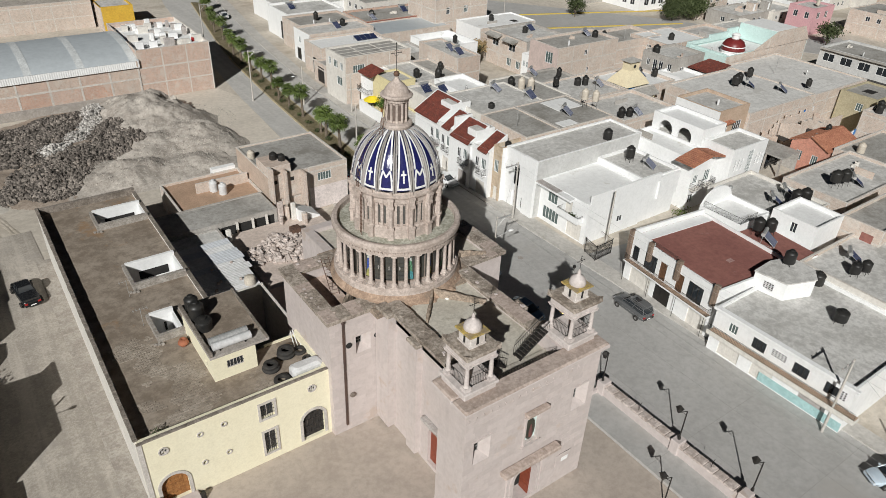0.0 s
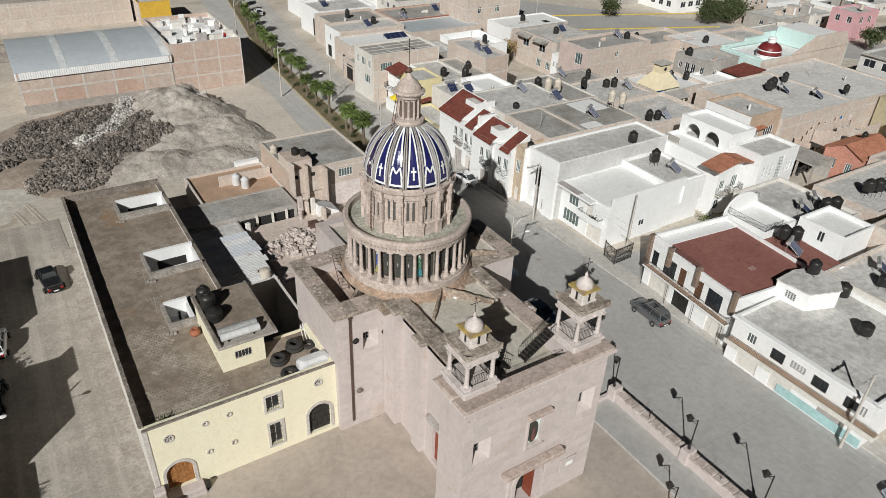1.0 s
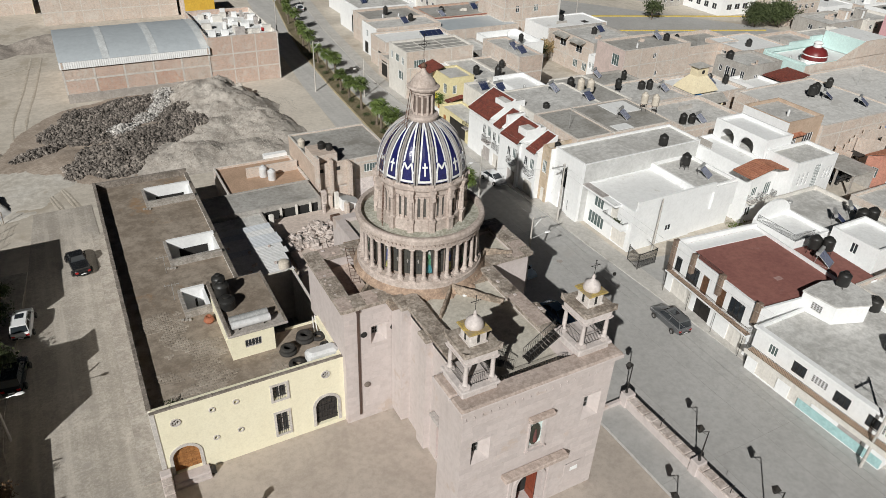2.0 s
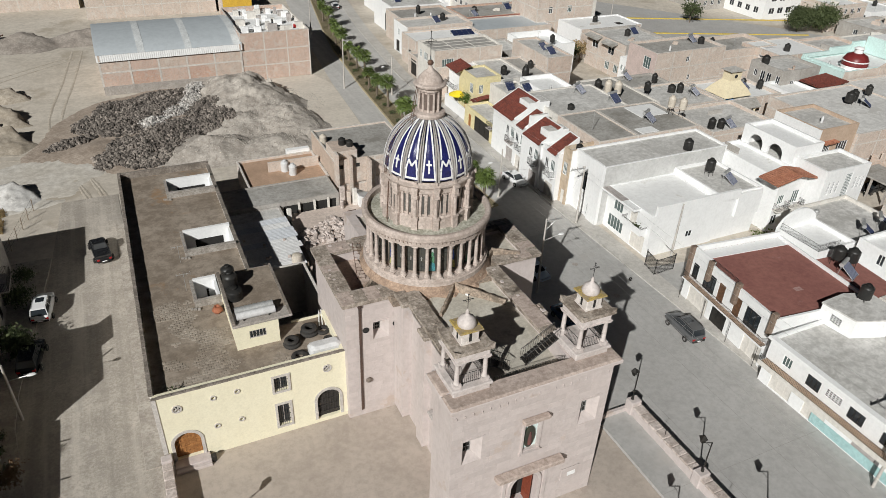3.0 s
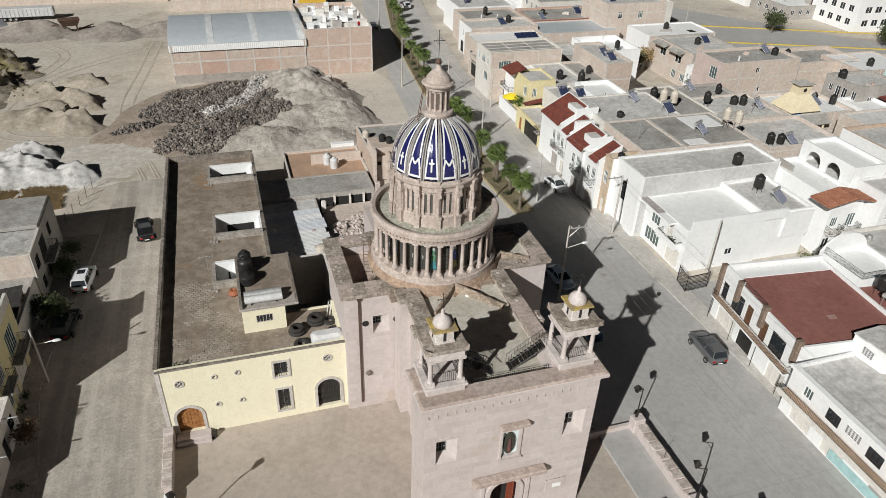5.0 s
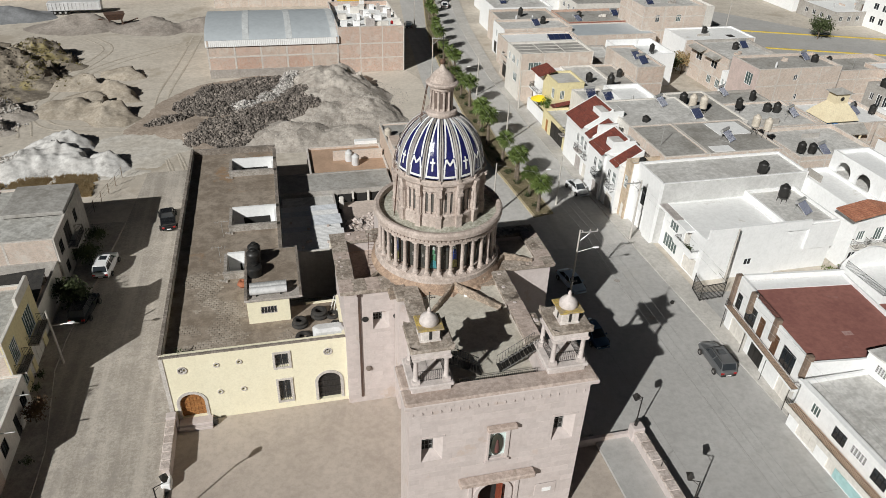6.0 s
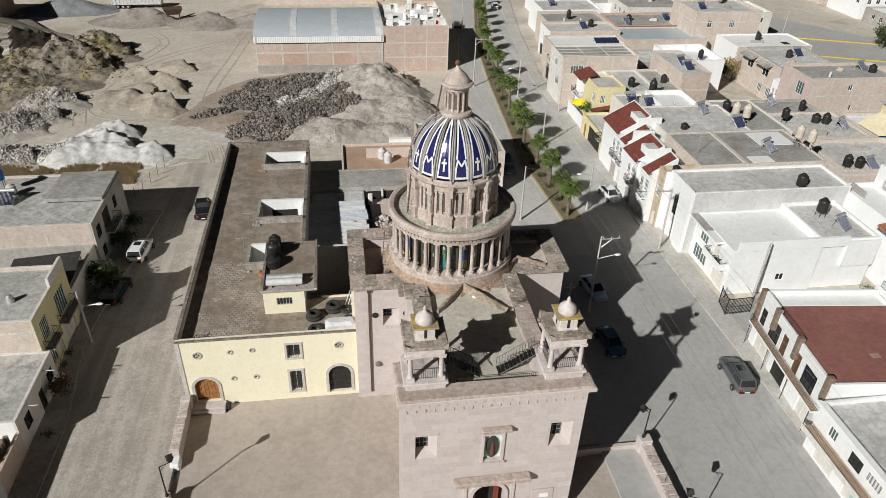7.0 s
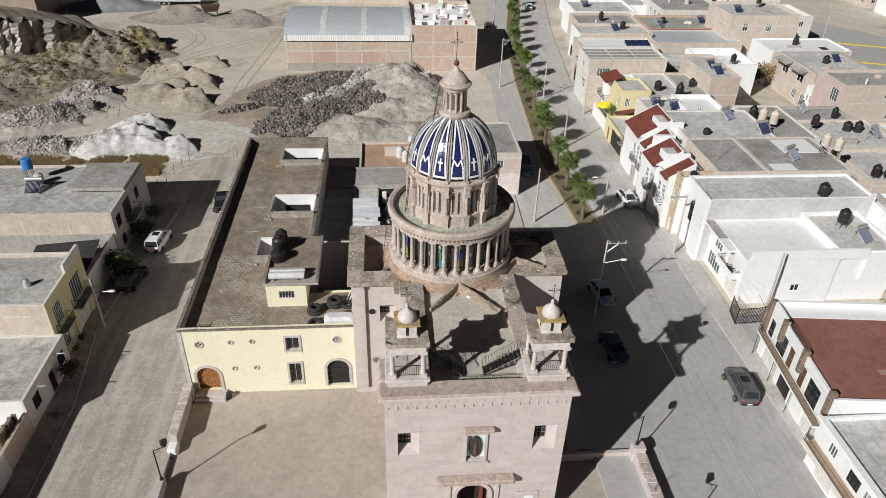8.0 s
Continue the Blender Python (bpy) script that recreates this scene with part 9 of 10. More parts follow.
soft = [tuple(sum(p[c] for p in top[max(0, k - 9):k + 10]) / len(top[max(0, k - 9):k + 10]) for c in range(3)) for k in range(len(top))]
back = [[(x, y, z - 0.02) for x, y, z in top]]
for dx, dy, dz in ((-1.2, 2.4, 0.1), (-3, 5, -0.3), (-7, 11, -0.9), (-18, 28, -3.4), (-60, 90, -9)):
    back.append([(x + dx, y + dy, max(0.2, z + dz + 0.45 * noise.fractal((x * 0.3 + dx, y * 0.3, 5), 1.0, 2.0, 3))) for x, y, z in soft])
solo("quarry_ground", Geo().loft(back, False, False), SPOIL, "overgrown brown ground above the quarry face", "ground", kind="structure", smooth=50)
solo("quarry_cliff", g, mat("pale quarry rock", (0.60, 0.555, 0.50), (0.40, 0.36, 0.31), 0.25, 1.6, 0.5, 0.95, 0.6, streak=0.4, stain=(0.20, 0.17, 0.12), stain_scale=0.3, stain_at=0.58), "broken pale quarry face with dark clefts", "cliff", kind="structure")


def tuft(g, x, y, z, r, h, q, n=14):
    for _ in range(n):
        a, l = q.uniform(0, 6.283), q.uniform(0.2, 1)
        px, py = x + r * l * math.cos(a) * 0.6, y + r * l * math.sin(a) * 0.6
        hx, hy = q.uniform(-0.3, 0.3) * r, q.uniform(-0.3, 0.3) * r
        w = 0.05 + 0.05 * q.random()
        g.add([(px - w, py, z), (px + w, py + w, z), (px + hx, py + hy, z + h * q.uniform(0.5, 1))], [(0, 1, 2)])


q = random.Random(8)
g = Geo()
for k in range(6400):
    x, y = q.uniform(-62, -29.6), 44.0 + 6.2 * q.random() ** 1.4
    d = noise.fractal((x * 0.35, y * 0.35, 8), 1.0, 2.0, 3)
    if d > -0.25 - 0.2 * q.random():
        tuft(g, x, y, 0, 0.4, q.uniform(0.35, 0.9) + 0.5 * max(0.0, d), q, 7)
solo("dry_grass", g, DRYLEAF, "strip of tall straw coloured dry grass", "grass", kind="stuff")
g = Geo()
for k in range(3600):
    x, y = q.choice(((-55, 97), (-62, 84), (-70, 74), (-50, 106), (-80, 92), (-58, 90)))
    x, y = x + q.gauss(0, 7), y + q.gauss(0, 5)
    if noise.noise((x * 0.12, y * 0.12, 3)) > 0.0 and heap_z(x, y) > 0.3:
        tuft(g, x, y, heap_z(x, y) - 0.05, 0.5, q.uniform(0.12, 0.45), q, 9)
solo("scrub", g, mat("dry scrub", (0.30, 0.25, 0.10), (0.15, 0.135, 0.06), 0.2, 3, 0.6), "dry olive scrub over the spoil bank", "scrub", kind="stuff")
# old fence and trailer at the yard's edge
f = thing("wire_fence", "leaning wire fence on thin posts", "fence")
for k in range(6):
    part("post", Geo().tube([(-28.8 + 0.5 * k, 37.0 + 2.4 * k, 0), (-28.7 + 0.5 * k, 37 + 2.4 * k, 1.7)], 0.05, 5), PLANKWOOD, f)
for z in (0.5, 1.0, 1.5):
    part("wire", Geo().tube([(-28.8 + 0.5 * k, 37.0 + 2.4 * k, z) for k in range(6)], 0.012, 3), IRON, f)
t = thing("trailer", "white three-axle tipper trailer parked at the yard", "trailer", (-50, 143.5, 0), 2)
part("tub", Geo().block(-6, 6, -1.25, 1.25, 1.0, 2.9, 0.1), SHEETWHITE, t)
g = Geo()
for k in range(14):
    g.box(-5.9 + k * 0.88, -5.78 + k * 0.88, -1.33, -1.25, 1.0, 2.85)
part("tub_ribs", g, SHEETWHITE, t)
part("chassis", Geo().box(-5.6, 5.6, -0.6, 0.6, 0.7, 1.0), IRON, t)
for x in (-4.6, -3.4, -2.2):
    for y in (-1.1, 1.1):
        w = part("wheel", TY, None, t, at=Matrix.Translation((x, y - 0.13, 0.5)) @ pose(0, 0, 0, -90) @ Matrix.Diagonal((0.95, 0.95, 0.95, 1)))
        part("hub", Geo().lathe([(0, -0.02), (0.26, 0.0), (0.28, 0.22), (0, 0.24)], 12), STEEL, w)
t = thing("loader", "dark rusty stone screening machine", "machine", (-39, 130.5, 0), 15)
part("hopper", Geo().loft([[(-1.5, -0.9, 1.6), (1.5, -0.9, 1.6), (1.5, 0.9, 1.6), (-1.5, 0.9, 1.6)], [(-2.2, -1.4, 3.0), (2.2, -1.4, 3.0), (2.2, 1.4, 3.0), (-2.2, 1.4, 3.0)]], True), RUST, t)
part("frame", Geo().tube([(-1.4, -0.8, 0), (-1.4, -0.8, 1.7)], 0.1, 5).tube([(1.4, -0.8, 0), (1.4, -0.8, 1.7)], 0.1, 5).tube([(-1.4, 0.8, 0), (-1.4, 0.8, 1.7)], 0.1, 5).tube([(1.4, 0.8, 0), (1.4, 0.8, 1.7)], 0.1, 5).tube([(1.2, 0, 0.4), (5.0, 0, 1.4)], 0.14, 6), RUST, t)
part("drum", Geo().tube([(-3.2, -0.7, 1.2), (-3.2, 0.7, 1.2)], 0.9, 16), RUST, t)



# wheel tracks across the yard
def tracks(pts, label):
    g = Geo()
    pts = [Vector((*p, 0)) for p in pts]
    path = []
    for i in range(len(pts) - 1):
        a, b, c, d = pts[max(i - 1, 0)], pts[i], pts[i + 1], pts[min(i + 2, len(pts) - 1)]
        for k in range(14):
            t = k / 14
            path.append(0.5 * (2 * b + (c - a) * t + (2 * a - 5 * b + 4 * c - d) * t * t + (3 * b - a - 3 * c + d) * t ** 3))
    for off in (-0.95, 0.95):
        left, right = [], []
        for i in range(len(path) - 1):
            n = (path[i + 1] - path[i]).normalized().cross(Vector((0, 0, 1)))
            w = 0.22 + 0.12 * noise.noise((i * 0.4, off, 1))
            left.append(path[i] + n * (off - w))
            right.append(path[i] + n * (off + w))
        g.loft([[(l.x, l.y, -0.03), (l.x, l.y, -0.006), ((l.x + r.x) / 2, (l.y + r.y) / 2, 0.02), (r.x, r.y, -0.006), (r.x, r.y, -0.03)] for l, r in zip(left, right)], True)
    solo("wheel_track", g, mat("rutted earth", (0.53, 0.475, 0.40), (0.44, 0.385, 0.315), 0.3, 2.0, 0.5, 0.97, 0.5) if "rutted earth" not in bpy.data.materials else bpy.data.materials["rutted earth"], label, "track", "wheel tracks", kind="structure")


tracks([(-18, 48), (-21, 58), (-27, 66), (-40, 70), (-44, 80), (-41, 93), (-34, 104), (-20, 116)], "shallow wheel track winding past the heaps")
tracks([(-19, 50), (-22, 64), (-24, 80), (-22, 100), (-20, 122)], "straight shallow wheel track across bare earth")
tracks([(-43, 66), (-46, 82), (-42, 96), (-38, 112), (-44, 122)], "curved shallow wheel track beside a spoil bank")
# ---- palms, shrubs, trees ----
def fan_leaf(g, m, r, q, n=11):
    """One fan leaf: pointed blades spread round the end of a stalk."""
    for i in range(n):
        a = math.pi * (-0.78 + 1.56 * i / (n - 1))
        l = r * (1 - 0.22 * abs(a) / 2) * q.uniform(0.85, 1.05)
        d = Vector((math.cos(a), math.sin(a), 0))
        s = Vector((-math.sin(a), math.cos(a), 0)) * r * 0.1
        p = [Vector((0, 0, 0)), d * l * 0.55 + s, d * l - Vector((0, 0, l * 0.28)), d * l * 0.55 - s]
        p[1].z -= l * 0.03
        p[3].z -= l * 0.03
        g.add([m @ v for v in p], [(0, 1, 2, 3)])


def palm(name, label, seed, h=3.2, r=1.05, leaves=22):
    q = random.Random(seed)
    t = thing(name, label, "palm", (0, 0, 0), 0, "palms on the median")
    lean = Vector((q.uniform(-0.25, 0.25), q.uniform(-0.25, 0.25), 0))
    rings, n = [], 10
    for i in range(13):
        f = i / 12
        c = lean * f * f + Vector((0, 0, h * f))
        k = (0.24 - 0.08 * f) * (1.12 if i % 2 else 0.95) + (0.1 if i == 0 else 0)
        rings.append([c + Vector((k * math.cos(2 * math.pi * j / n), k * math.sin(2 * math.pi * j / n), 0)) for j in range(n)])
    part("trunk", Geo().loft(rings, True), BARK, t, smooth=60)
    top = lean + Vector((0, 0, h))
    g, st = Geo(), Geo()
    for k in range(leaves):
        az = k * 2.39996 + q.uniform(-0.2, 0.2)
        el = radians(78 - 105 * (k / leaves) ** 0.8 + q.uniform(-8, 8))
        d = Vector((math.cos(az) * math.cos(el), math.sin(az) * math.cos(el), math.sin(el)))
        e = top + d * r * q.uniform(0.7, 0.95)
        st.tube([top, top + d * r * 0.4 + Vector((0, 0, 0.04)), e], 0.022, 3)
        m = Matrix.Translation(e) @ Matrix.Rotation(az, 4, "Z") @ Matrix.Rotation(-el + 0.35, 4, "Y") @ Matrix.Rotation(q.uniform(-0.4, 0.4), 4, "X")
        fan_leaf(g, m, r * q.uniform(0.8, 1.05), q)
    part("crown", g, PALMLEAF, t)
    part("crown_base", st, PALMLEAF, t)
    sk = Geo()
    for k in range(16):
        az = k * 0.3927
        d = Vector((math.cos(az), math.sin(az), 0))
        sk.add([top + d * 0.16 - Vector((0, 0, 0.1)), top + d * 0.5 - Vector((0, 0, 0.75)), top + d * 0.2 - Vector((0, 0, 0.95)), top + Vector((-d.y, d.x, 0)) * 0.14 - Vector((0, 0, 0.2))], [(0, 1, 2, 3)])
    part("dead_skirt", sk, DRYLEAF, t)
    return t


kinds = [palm("palm", "fan palm with a ragged green crown on the median", 3 + k, hh, rr_, 28) for k, (hh, rr_) in enumerate(((3.9, 1.1), (3.3, 1.0), (4.3, 1.15)))]


def med_x(y):
    ys = [p[0][1] for p in MED]
    return float(np.interp(y, ys, [(a[0] + b[0]) / 2 for a, b in MED]))


q = random.Random(14)
ys = [29.4, 33.9, 37.6, 39.4, 45.0, 51.6, 57.4, 60.2, 68.0, 73.0, 78.2, 84.0, 90.0, 96.0, 101.0, 108.0, 115, 121, 128, 135, 142, 149]
for k, y in enumerate(ys):
    x = med_x(y) + q.uniform(-0.5, 0.5)
    m = pose(x, y, 0.2, 0, 0, q.uniform(0, 360))
    if k < 3:
        kinds[k].matrix_basis = m
    else:
        src = kinds[k % 3]
        c = copy_thing(src, m)
        s = q.uniform(0.85, 1.12)
        c.matrix_basis = m @ Matrix.Diagonal((s, s, s, 1))


def bush(name, label, x, y, z, r, h, material, seed, n=260, trunk=0.0, category="shrub", group="", s0=0.05, s1=0.14):
    """A shrub or small tree: stems and many small leaf clumps with gaps."""
    q = random.Random(seed)
    t = thing(name, label, category, (x, y, z), 0, group)
    st = Geo()
    tips = []
    for k in range(7):
        a = q.uniform(0, 6.283)
        e = Vector((math.cos(a) * r * q.uniform(0.3, 0.75), math.sin(a) * r * q.uniform(0.3, 0.75), trunk + h * q.uniform(0.4, 0.85)))
        st.tube([(0, 0, 0), (0, 0, trunk * 0.8 + 0.05), (e.x * 0.5, e.y * 0.5, trunk + (e.z - trunk) * 0.6), e], 0.06 * max(0.5, r), 5, 0.015)
        tips.append(e)
    part("trunk", st, BARK, t)
    g = Geo()
    for k in range(n):
        c = q.choice(tips)
        p = c + Vector((q.gauss(0, 0.3), q.gauss(0, 0.3), q.gauss(0, 0.26))) * r
        p.z = max(0.05, p.z)
        s = q.uniform(s0, s1) * max(1.0, r)
        e = Euler((q.uniform(0, 6), q.uniform(0, 6), q.uniform(0, 6))).to_matrix()
        g.add([p + e @ Vector(v) * s for v in ((-1, 0, 0), (0, -0.5, 0.1), (1, 0, 0), (0, 0.5, 0.1))], [(0, 1, 2, 3)])
    part("crown", g, material, t)
    return t


for k, y in enumerate([30.4, 33.6, 37.6, 41, 45, 49.5, 56.5, 60.5, 64.5, 68.4, 72.3, 76.4, 80.3, 84.3, 88.6, 92.3, 96.5, 101]):
    bush("shrub", "small dusty clipped shrub between palms", med_x(y) - 0.3, y, 0.2, 0.55, 0.6, LEAF, 40 + k, 200, group="shrubs on the median")
bush("shrub", "reddish dry bush on the pavement", -26.5, 1.9, 0.14, 1.1, 1.3, mat("russet leaf", (0.16, 0.09, 0.045), (0.10, 0.06, 0.03)), 70, 1100, 0.7, "small tree")
bush("shrub", "dark green bush beside a house front", -27.0, 18.6, 0.1, 1.8, 1.8, LEAF, 71, 1900, 0.6, "shrub")
bush("shrub", "low dark bush in the street's shade", -26.6, 27.0, 0.1, 1.3, 1.5, LEAF, 72, 1200, 0.6, "shrub")
bush("shrub", "green shrub in a garden corner", -26.6, 31.5, 0.1, 1.1, 1.4, LEAF, 73, 900, 0.4, "shrub")
for k, (x, y) in enumerate(((-27.3, 5.6), (-27.2, 7.4), (-26.7, 3.6), (-26.0, -3.0))):
    bush("potted_plant", "dark plant in a pot along the pavement", x, y, 0.14, 0.5, 0.7, LEAF, 80 + k, 120, 0.2, "plant", "pavement plants")
bush("tree", "round bright green garden tree", 42.4, 61.2, 0.1, 1.35, 1.9, mat("fresh leaf", (0.10, 0.17, 0.03), (0.06, 0.10, 0.02)), 90, 1400, 1.7, "tree")
for k, (x, y, r, h) in enumerate(((150, 84, 3.2, 3.6), (156, 81, 3.4, 4), (162, 84, 3.2, 3.6), (75, 79, 2.2, 2.2), (79, 80, 2.4, 2.4), (83, 79.5, 1.8, 2.0), (92, 41, 1.5, 1.6), (167, 48, 2.6, 3.4), (128, 100, 2.6, 3), (103, 34.6, 1.6, 2.0), (79, 57, 2.0, 1.2))):
    bush("tree", "dense dark green tree among the houses" if r > 3 else "dry garden bush among the houses", x, y, 0, r, h, LEAF if k not in (4, 10) else DRYLEAF, 100 + k, 7000 if r > 3 else 1500, 1.5, "tree", s0=0.05, s1=0.11 if r > 3 else 0.14)
bush("roof_plant", "small green weed growing on the parapet corner", -13.7, 0.95, 6.25, 0.5, 0.6, LEAF, 130, 110, 0, "plant")
bush("potted_plant", "leafy plants on a white balcony", 41.1, 12.6, 2.95, 0.55, 0.7, LEAF, 131, 160, 0.1, "plant")
bush("shrub", "grass green shrub at the end of the side lane", 58.6, 8.2, 0.0, 1.2, 0.8, mat("lawn green", (0.12, 0.17, 0.03), (0.08, 0.12, 0.02)), 132, 300, 0.1, "shrub")

# ---- vehicles ----
def car(label, x, y, rz, paint, kind="sedan"):
    """A parked car, nose towards its own +y: body with glass house, four wheels, lamps, bumpers."""
    t = thing("car", label, "car", (x, y, 0.02), rz, "parked vehicles")
    L, W = {"sedan": (4.5, 1.74), "suv": (4.7, 1.86), "pickup": (5.2, 1.85), "van": (5.2, 1.95)}[kind]
    hl, hw = L / 2, W / 2
    hood, belt, roof = {"sedan": (0.86, 0.92, 1.42), "suv": (1.02, 1.08, 1.74), "pickup": (1.0, 1.05, 1.72), "van": (1.15, 1.2, 2.0)}[kind]
    g = Geo()
    secs = [(-hl, 0.55, 0.78, hood - 0.12), (-hl + 0.12, 0.32, 0.9, hood - 0.02), (-hl + 0.7, 0.28, 1.0, hood + 0.04), (-0.4, 0.26, 1.0, belt), (hl - 1.55, 0.26, 1.0, belt), (hl - 0.5, 0.28, 0.98, hood - 0.06), (hl - 0.1, 0.34, 0.88, hood - 0.2), (hl, 0.5, 0.76, hood - 0.3)]
    rings = []
    for yy, z0, k, z1 in secs:
        w = hw * k
        rings.append([(-w * 0.92, yy, z0), (w * 0.92, yy, z0), (w, yy, z0 + 0.18), (w, yy, z1 - 0.22), (w * 0.95, yy, z1 - 0.05), (w * 0.85, yy, z1), (-w * 0.85, yy, z1), (-w * 0.95, yy, z1 - 0.05), (-w, yy, z1 - 0.22), (-w, yy, z0 + 0.18)])
    g.loft(rings, True)
    body = part("body", g, paint, t, smooth=35)
    c0, r0, r1, c1 = {"sedan": (-1.75, -0.95, 0.35, 1.15), "suv": (-2.2, -1.95, 0.4, 1.15), "pickup": (-0.55, -0.4, 0.75, 1.35), "van": (-2.45, -2.3, 1.1, 1.75)}[kind]
    a = hw * 0.86
    b = hw * (0.74 if kind in ("suv", "van") else 0.7)
    base, top = [(-a, c0), (a, c0), (a, c1), (-a, c1)], [(-b, r0), (b, r0), (b, r1), (-b, r1)]
    cab = Geo()
    cab.loft([[(u, v, belt - 0.02) for u, v in base], [(u, v, roof - 0.06) for u, v in top]], True)
    part("glass", cab, GLASS, body)
    part("roof", Geo().block(-b - 0.03, b + 0.03, r0 - 0.04, r1 + 0.04, roof - 0.06, roof, 0.025), paint, body)
    g = Geo()
    for i in range(4):
        p, s = Vector((*base[i], belt - 0.02)), Vector((*top[i], roof - 0.05))
        g.tube([p, s], 0.045, 4)
    for sx in (-1, 1):
        g.tube([(sx * a, (c0 + c1) / 2, belt), (sx * b, (r0 + r1) / 2, roof - 0.05)], 0.04, 4)
    part("pillars", g, paint, body)
    if kind == "pickup":
        part("bed", Geo().box(-hw * 0.82, hw * 0.82, -hl + 0.15, c0 - 0.12, hood - 0.01, hood + 0.012), RUBBER, body)
    if kind == "suv":
        part("roof_rack", Geo().tube([(-b, r0 + 0.2, roof + 0.05), (-b, r1 - 0.1, roof + 0.05)], 0.025, 5).tube([(b, r0 + 0.2, roof + 0.05), (b, r1 - 0.1, roof + 0.05)], 0.025, 5), IRON, body)
        part("sunroof", Geo().box(-0.4, 0.4, -0.7, 0.1, roof, roof + 0.008), GLASS, body)
    for sx in (-1, 1):
        for yy in (-hl + 0.9, hl - 0.92):
            w = part("wheel", TY, None, t, at=Matrix.Translation((sx * (hw - 0.1) + (0.13 if sx < 0 else -0.13) * -1 * 0.8, yy, 0.33)) @ pose(0, 0, 0, 0, 90 * sx, 0) @ Matrix.Diagonal((0.61, 0.61, 0.75, 1)))
            part("rim", Geo().lathe([(0, 0.2), (0.2, 0.22), (0.3, 0.2), (0.3, 0.05)], 12), CHROME, w)
        part("headlight", Geo().block(sx * hw * 0.62 - 0.2, sx * hw * 0.62 + 0.2, hl - 0.12, hl + 0.012, hood - 0.42, hood - 0.26, 0.02), CLEARLAMP, body)
        part("tail_light", Geo().block(sx * hw * 0.68 - 0.16, sx * hw * 0.68 + 0.16, -hl - 0.012, -hl + 0.1, hood - 0.38, hood - 0.16, 0.02), REDLAMP, body)
        part("mirror", Geo().block(sx * (hw + 0.07) - 0.08, sx * (hw + 0.07) + 0.08, c1 - 0.35, c1 - 0.2, belt, belt + 0.15, 0.02), paint, body)
    part("bumper", Geo().block(-hw * 0.8, hw * 0.8, hl - 0.08, hl + 0.05, 0.36, 0.54, 0.03), paint if kind != "suv" else IRON, body)
    part("bumper", Geo().block(-hw * 0.82, hw * 0.82, -hl - 0.05, -hl + 0.08, 0.38, 0.58, 0.03), paint if kind != "suv" else IRON, body)
    part("number_plate", Geo().box(-0.26, 0.26, -hl - 0.06, -hl - 0.05, 0.45, 0.57), WHITE, body)
    part("windscreen_trim", Geo().box(-a * 0.98, a * 0.98, c1 - 0.02, c1 + 0.04, belt - 0.03, belt + 0.01), IRON, body)
    return t


car("grey off-road wagon with a sunroof parked on the avenue", 36.1, -2.7, -4, PAINTS["grey"], "suv")
car("white sedan on the shaded avenue", 36.6, 34.2, 186, PAINTS["white"])
car("pale blue sedan parked beside the church", 26.9, 12.6, 187, PAINTS["blue"])
car("slate blue sedan on the avenue", 25.6, 3.4, 184, PAINTS["deep"])
car("dark blue van parked in the shade", 23.8, 44.3, 0, PAINTS["deep"], "van")
car("black pickup truck on the cobbled street", -18.8, 35.0, 8, PAINTS["black"], "pickup")
car("white wagon on the cobbled street", -24.6, 25.4, -5, PAINTS["white"], "suv")
car("black car parked in the shade of a house", -25.4, 17.4, -8, PAINTS["black"], "suv")
car("pale blue sedan near the street corner", 36.6, -31.0, 60, PAINTS["blue"])
car("dark sedan far up the avenue", 28.9, 122, -8, PAINTS["grey"])
car("white sedan far up the avenue", 42.5, 141, -10, PAINTS["white"])
car("white wagon beside the highway", 106, 100, 70, PAINTS["white"], "suv")
car("dark car in an open carport", 85.4, 12.6, 90, PAINTS["black"])

# ---- forecourt walls and lamps ----
w = thing("forecourt_wall", "low pink stone wall with a rounded coping", "wall", kind="structure")
part("wall_body", Geo().box(23.35, 24.15, -40, -9.5, -0.5, 0.95), STONE, w)
part("wall_body", Geo().box(15.8, 23.35, -9.75, -9.45, -0.5, 0.45), STONE, w)
k = -9.5
while k > -40:
    part("coping_stone", Geo().block(23.25, 24.25, k - 0.98, k, 0.95, 1.12 + 0.02 * rnd.random(), 0.06), STONES, w)
    k -= 1.0
for y in (-9.9, -18.6, -25.3, -33):
    part("pillar", Geo().block(23.2, 24.3, y - 0.45, y + 0.45, -0.5, 1.4, 0.06), STONE, w)
w = thing("forecourt_wall", "short pink stone wall beside the parish house", "wall", kind="structure")
part("wall_body", Geo().box(-15.5, -14.9, -6.3, -0.9, -0.5, 0.9), STONE, w)
part("wall_body", Geo().box(-15.5, -14.9, -40, -10.2, -0.5, 0.7), STONE, w)
for k in range(6):
    part("coping_stone", Geo().block(-15.6, -14.8, -1.8 - 0.9 * k, -0.92 - 0.9 * k, 0.9, 1.05 + 0.02 * rnd.random(), 0.05), STONES, w)
part("wall_end", Geo().block(-15.55, -14.8, -7.3, -6.3, -0.5, 0.35, 0.08), WHITE, w)
part("pillar", Geo().block(-15.6, -14.75, -1.0, -0.3, -0.5, 1.3, 0.05), STONE, w)
for k in range(2):
    part("step", Geo().block(-14.7, -11.9, -0.9 - 0.35 * k, -0.02 - 0.35 * k if k == 0 else -0.9, -0.42, 0.05 - 0.2 * k, 0.03), STONE, w)
part("step_post", Geo().block(-11.9, -11.5, -0.9, -0.5, -0.42, 0.2, 0.03), IRON, w)


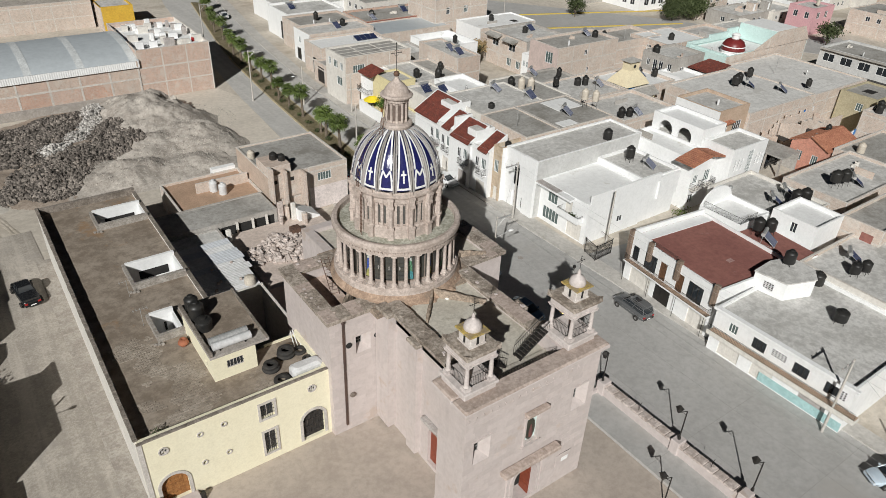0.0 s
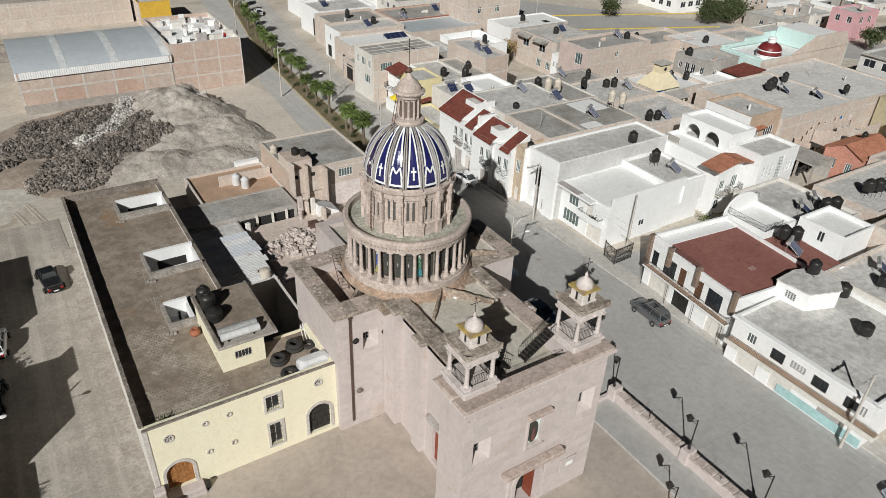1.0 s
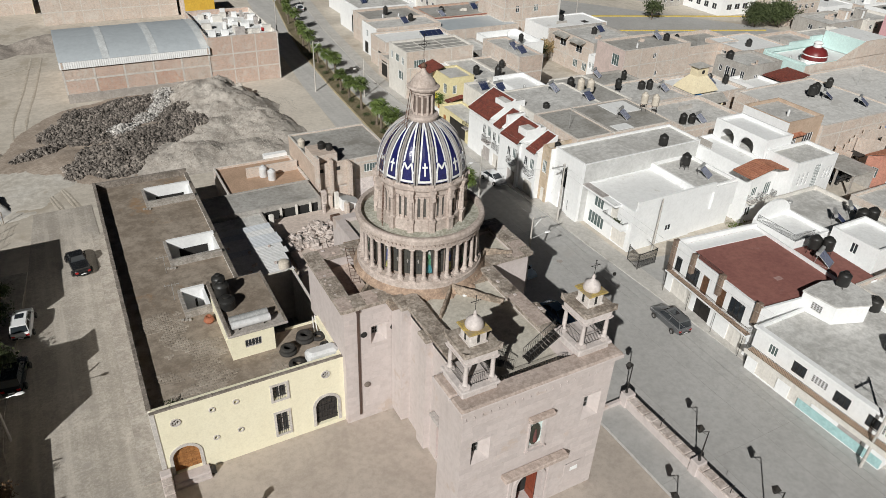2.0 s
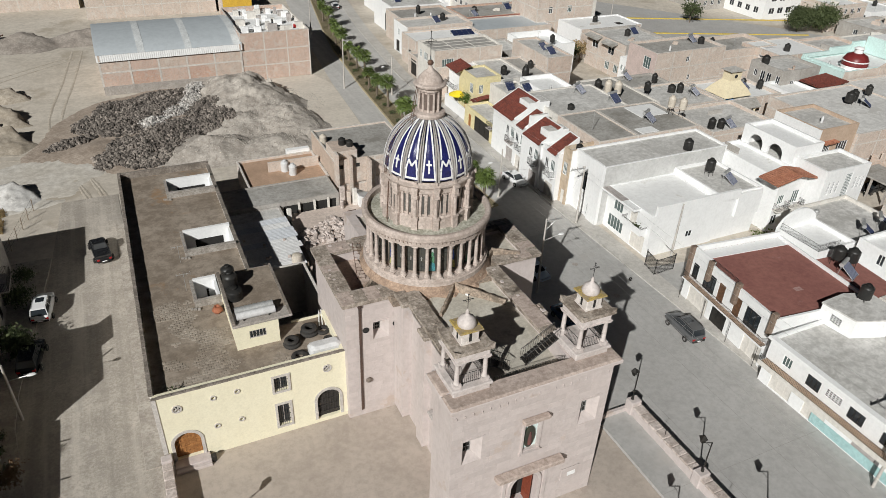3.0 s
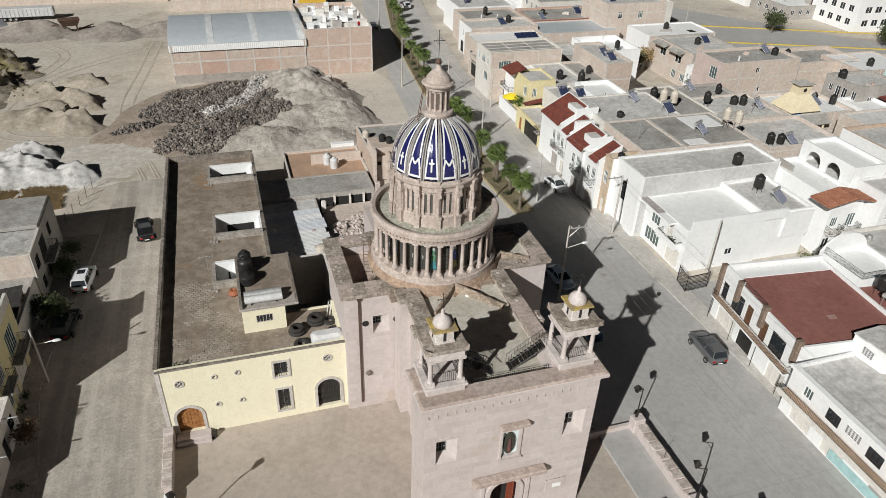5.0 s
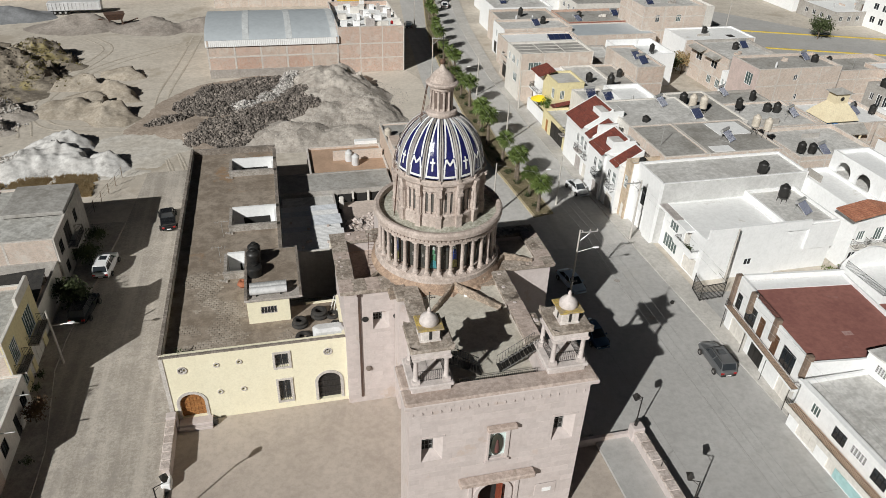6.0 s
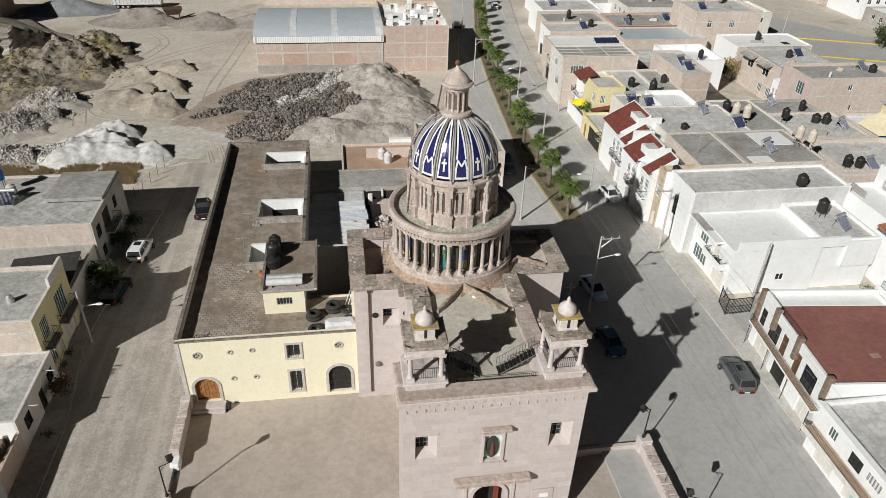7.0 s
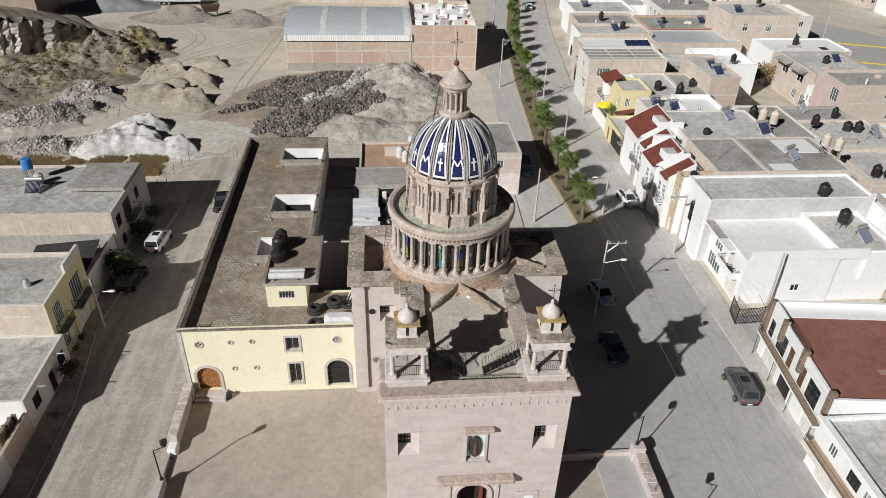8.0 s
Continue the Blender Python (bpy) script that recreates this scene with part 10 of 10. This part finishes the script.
def forecourt_lamp(x, y, z, rz, two=False):
    """A black post with a bracket arm and a boxy lantern standing on it."""
    t = thing("street_lamp", "black iron lamp post with a boxy lantern", "lamp", (x, y, z), rz, "forecourt lamps")
    part("post", Geo().lathe([(0.14, 0), (0.12, 0.25), (0.06, 0.4), (0.05, 3.3)], 8), IRON, t, smooth=40)
    for s in ((1, -1) if two else (1,)):
        a = part("arm", Geo().tube([(0, 0, 3.3), (s * 0.85, 0, 3.35)], 0.035, 5).tube([(0, 0, 2.85), (s * 0.5, 0, 3.3)], 0.02, 4), IRON, t)
        lan = part("lantern", Geo().loft([[(s * 0.85 + k * dx, k * dy, zz) for dx, dy in ((-1, -1), (1, -1), (1, 1), (-1, 1))] for k, zz in ((0.1, 3.38), (0.24, 3.85), (0.27, 3.88), (0.06, 4.15))], True), IRON, t)
    return t


forecourt_lamp(-15.05, -10.55, 0.7, 25)
forecourt_lamp(23.6, -9.8, 1.4, 200)
forecourt_lamp(24.3, -25.4, 1.4, 160)
forecourt_lamp(23.75, -18.6, 1.4, 160)
forecourt_lamp(18.6, -21.6, -0.4, 160)
g = Geo()
for y in (-14.2, -22.0):
    g.tube([(23.7, y, 1.1), (23.7, y, 1.7)], 0.03, 4).tube([(23.7, y, 1.7), (23.95, y, 1.95)], 0.03, 4)
solo("wall_hooks", g, IRON, "bent iron stubs on the forecourt wall", "hook", kind="structure")

# ---- poles, wires, street lights ----
def pole(x, y, h, label="tall concrete power pole with a crossarm", rz=0.0, arm=True, light=0):
    t = thing("power_pole", label, "pole", (x, y, 0), rz, "power poles")
    part("shaft", Geo().lathe([(0.15, 0), (0.085, h)], 8), mat("pole concrete", (0.55, 0.52, 0.48), (0.45, 0.42, 0.38)) if "pole concrete" not in bpy.data.materials else bpy.data.materials["pole concrete"], t, smooth=50)
    if arm:
        c = part("crossarm", Geo().box(-0.1, 2.0, -0.06, 0.06, h - 0.35, h - 0.23), STEEL, t)
        for u in (0.25, 1.1, 1.9):
            part("insulator", Geo().lathe([(0.05, h - 0.23), (0.08, h - 0.15), (0.05, h - 0.05), (0, h)], 8, u, 0), GREYTRIM, c)
        part("brace", Geo().tube([(0, 0, h - 1.4), (1.2, 0, h - 0.35)], 0.03, 4), STEEL, t)
    if light:
        a = part("light_arm", Geo().tube([(0, 0, h * 0.72), (1.6 * light, -0.3, h * 0.78)], 0.035, 5), STEEL, t)
        part("light_head", Geo().lathe([(0, -0.02), (0.2, 0.02), (0.16, 0.12), (0, 0.16)], 10), WHITE, a, at=Matrix.Translation((1.9 * light, -0.35, h * 0.78)) @ Matrix.Diagonal((1.9, 0.9, 1, 1)))
    return t


PX_ = [(25.3, -34.0), (25.2, 9.1), (22.5, 29.2), (25.5, 80.3), (29.5, 118)]
pole(*PX_[1], 9.6, light=1)
pole(*PX_[2], 7.8, arm=False)
pole(*PX_[3], 9.4)
pole(*PX_[4], 9.4)
pole(38.2, 20.6, 8.4, "dark street pole in front of a white house", 180)
pole(44.4, 9.15, 7.6, "slim pale pole against a white wall", arm=False)
pole(32.2, 31.0, 7.2, "slim pale street light pole on the median", arm=False, light=-1)
pole(31.6, 52.0, 7.2, "slim pale street light pole on the median", arm=False, light=-1)
pole(32.8, 74.0, 7.2, "slim pale street light pole on the median", arm=False, light=-1)
pole(38.4, 66.0, 7.0, "slim street pole with a small sign box", arm=False)
pole(36.9, -24.6, 8.6, "street pole at the corner house", 180)
pole(33.4, -36, 8.0, "street pole near the corner", arm=False)
pole(98.5, 96, 10.5, "tall pole beside the highway", arm=False)
pole(-26.0, 9.6, 6.2, "slim street light pole on the cobbled street", arm=False, light=1)
wires = [((25.5 + o, -60, 9.4), (25.5 + o, 9.1, 9.5), (25.7 + o, 80.3, 9.3), (29.6 + o, 118, 9.3)) for o in (0, 0.9, 1.7)] + [((38.0, -60, 8.0), (37.0, -24.6, 8.3), (38.1, 20.6, 8.2), (38.5, 66, 6.9)), ((37.6, -60, 7.0), (36.9, -24.6, 7.4), (38.0, 20.6, 7.5), (38.3, 66, 6.5)), ((25.4, 9.1, 8.2), (38.1, 20.6, 8.0)), ((36.9, -24.6, 8.2), (24.0, -44, 8.8)), ((22.5, 29.2, 7.6), (38.1, 20.6, 7.6))]
for pts in wires:
    g = Geo()
    for a, b in zip(pts, pts[1:]):
        a, b = Vector(a), Vector(b)
        n = 14
        g.tube([a + (b - a) * i / n - Vector((0, 0, 4 * (0.012 * (b - a).length) * (i / n) * (1 - i / n))) for i in range(n + 1)], 0.011, 3)
    solo("cable", g, STEEL, "thin overhead power cable", "cable", "overhead cables")
# iron gate standing open at the side lane
t = thing("iron_gate", "black iron gate standing open at the side lane", "gate", (40.3, 9.0, 0.05))
g = Geo()
rail(g, (0, 0, 0.1), (-0.4, -2.2, 0.1), 2.0, 0.18, 0.03)
part("gate_leaf", g, IRON, t)
g = Geo()
rail(g, (-0.4, -2.2, 0.1), (2.6, -2.0, 0.1), 2.0, 0.18, 0.035)
part("gate_leaf", g, IRON, t)
part("gate_bars", Geo().tube([(-0.4, -2.2, 1.1), (2.6, -2.0, 1.1)], 0.03, 4).tube([(-0.4, -2.2, 0.1), (-0.4, -2.2, 2.3)], 0.05, 5).tube([(2.6, -2.0, 0.1), (2.6, -2.0, 2.3)], 0.05, 5).tube([(2.6, -2.0, 2.1), (2.9, 0.2, 2.1)], 0.03, 4).tube([(0, 0, 0.1), (0, 0, 2.3)], 0.05, 5), IRON, t)
solo("street_box", Geo().block(36.6, 36.9, 7.0, 7.3, 0.0, 0.35, 0.03), IRON, "small black box on the street", "box")
for x, y, w_, d_ in ((33.4, 5.2, 0.6, 0.6), (32.6, 12.4, 0.6, 0.6)):
    solo("manhole_cover", Geo().lathe([(0, 0.012), (0.36, 0.012), (0.38, 0.0)], 18, x, y), CONCRETE, "round iron manhole cover in the street", "manhole", "manhole covers")
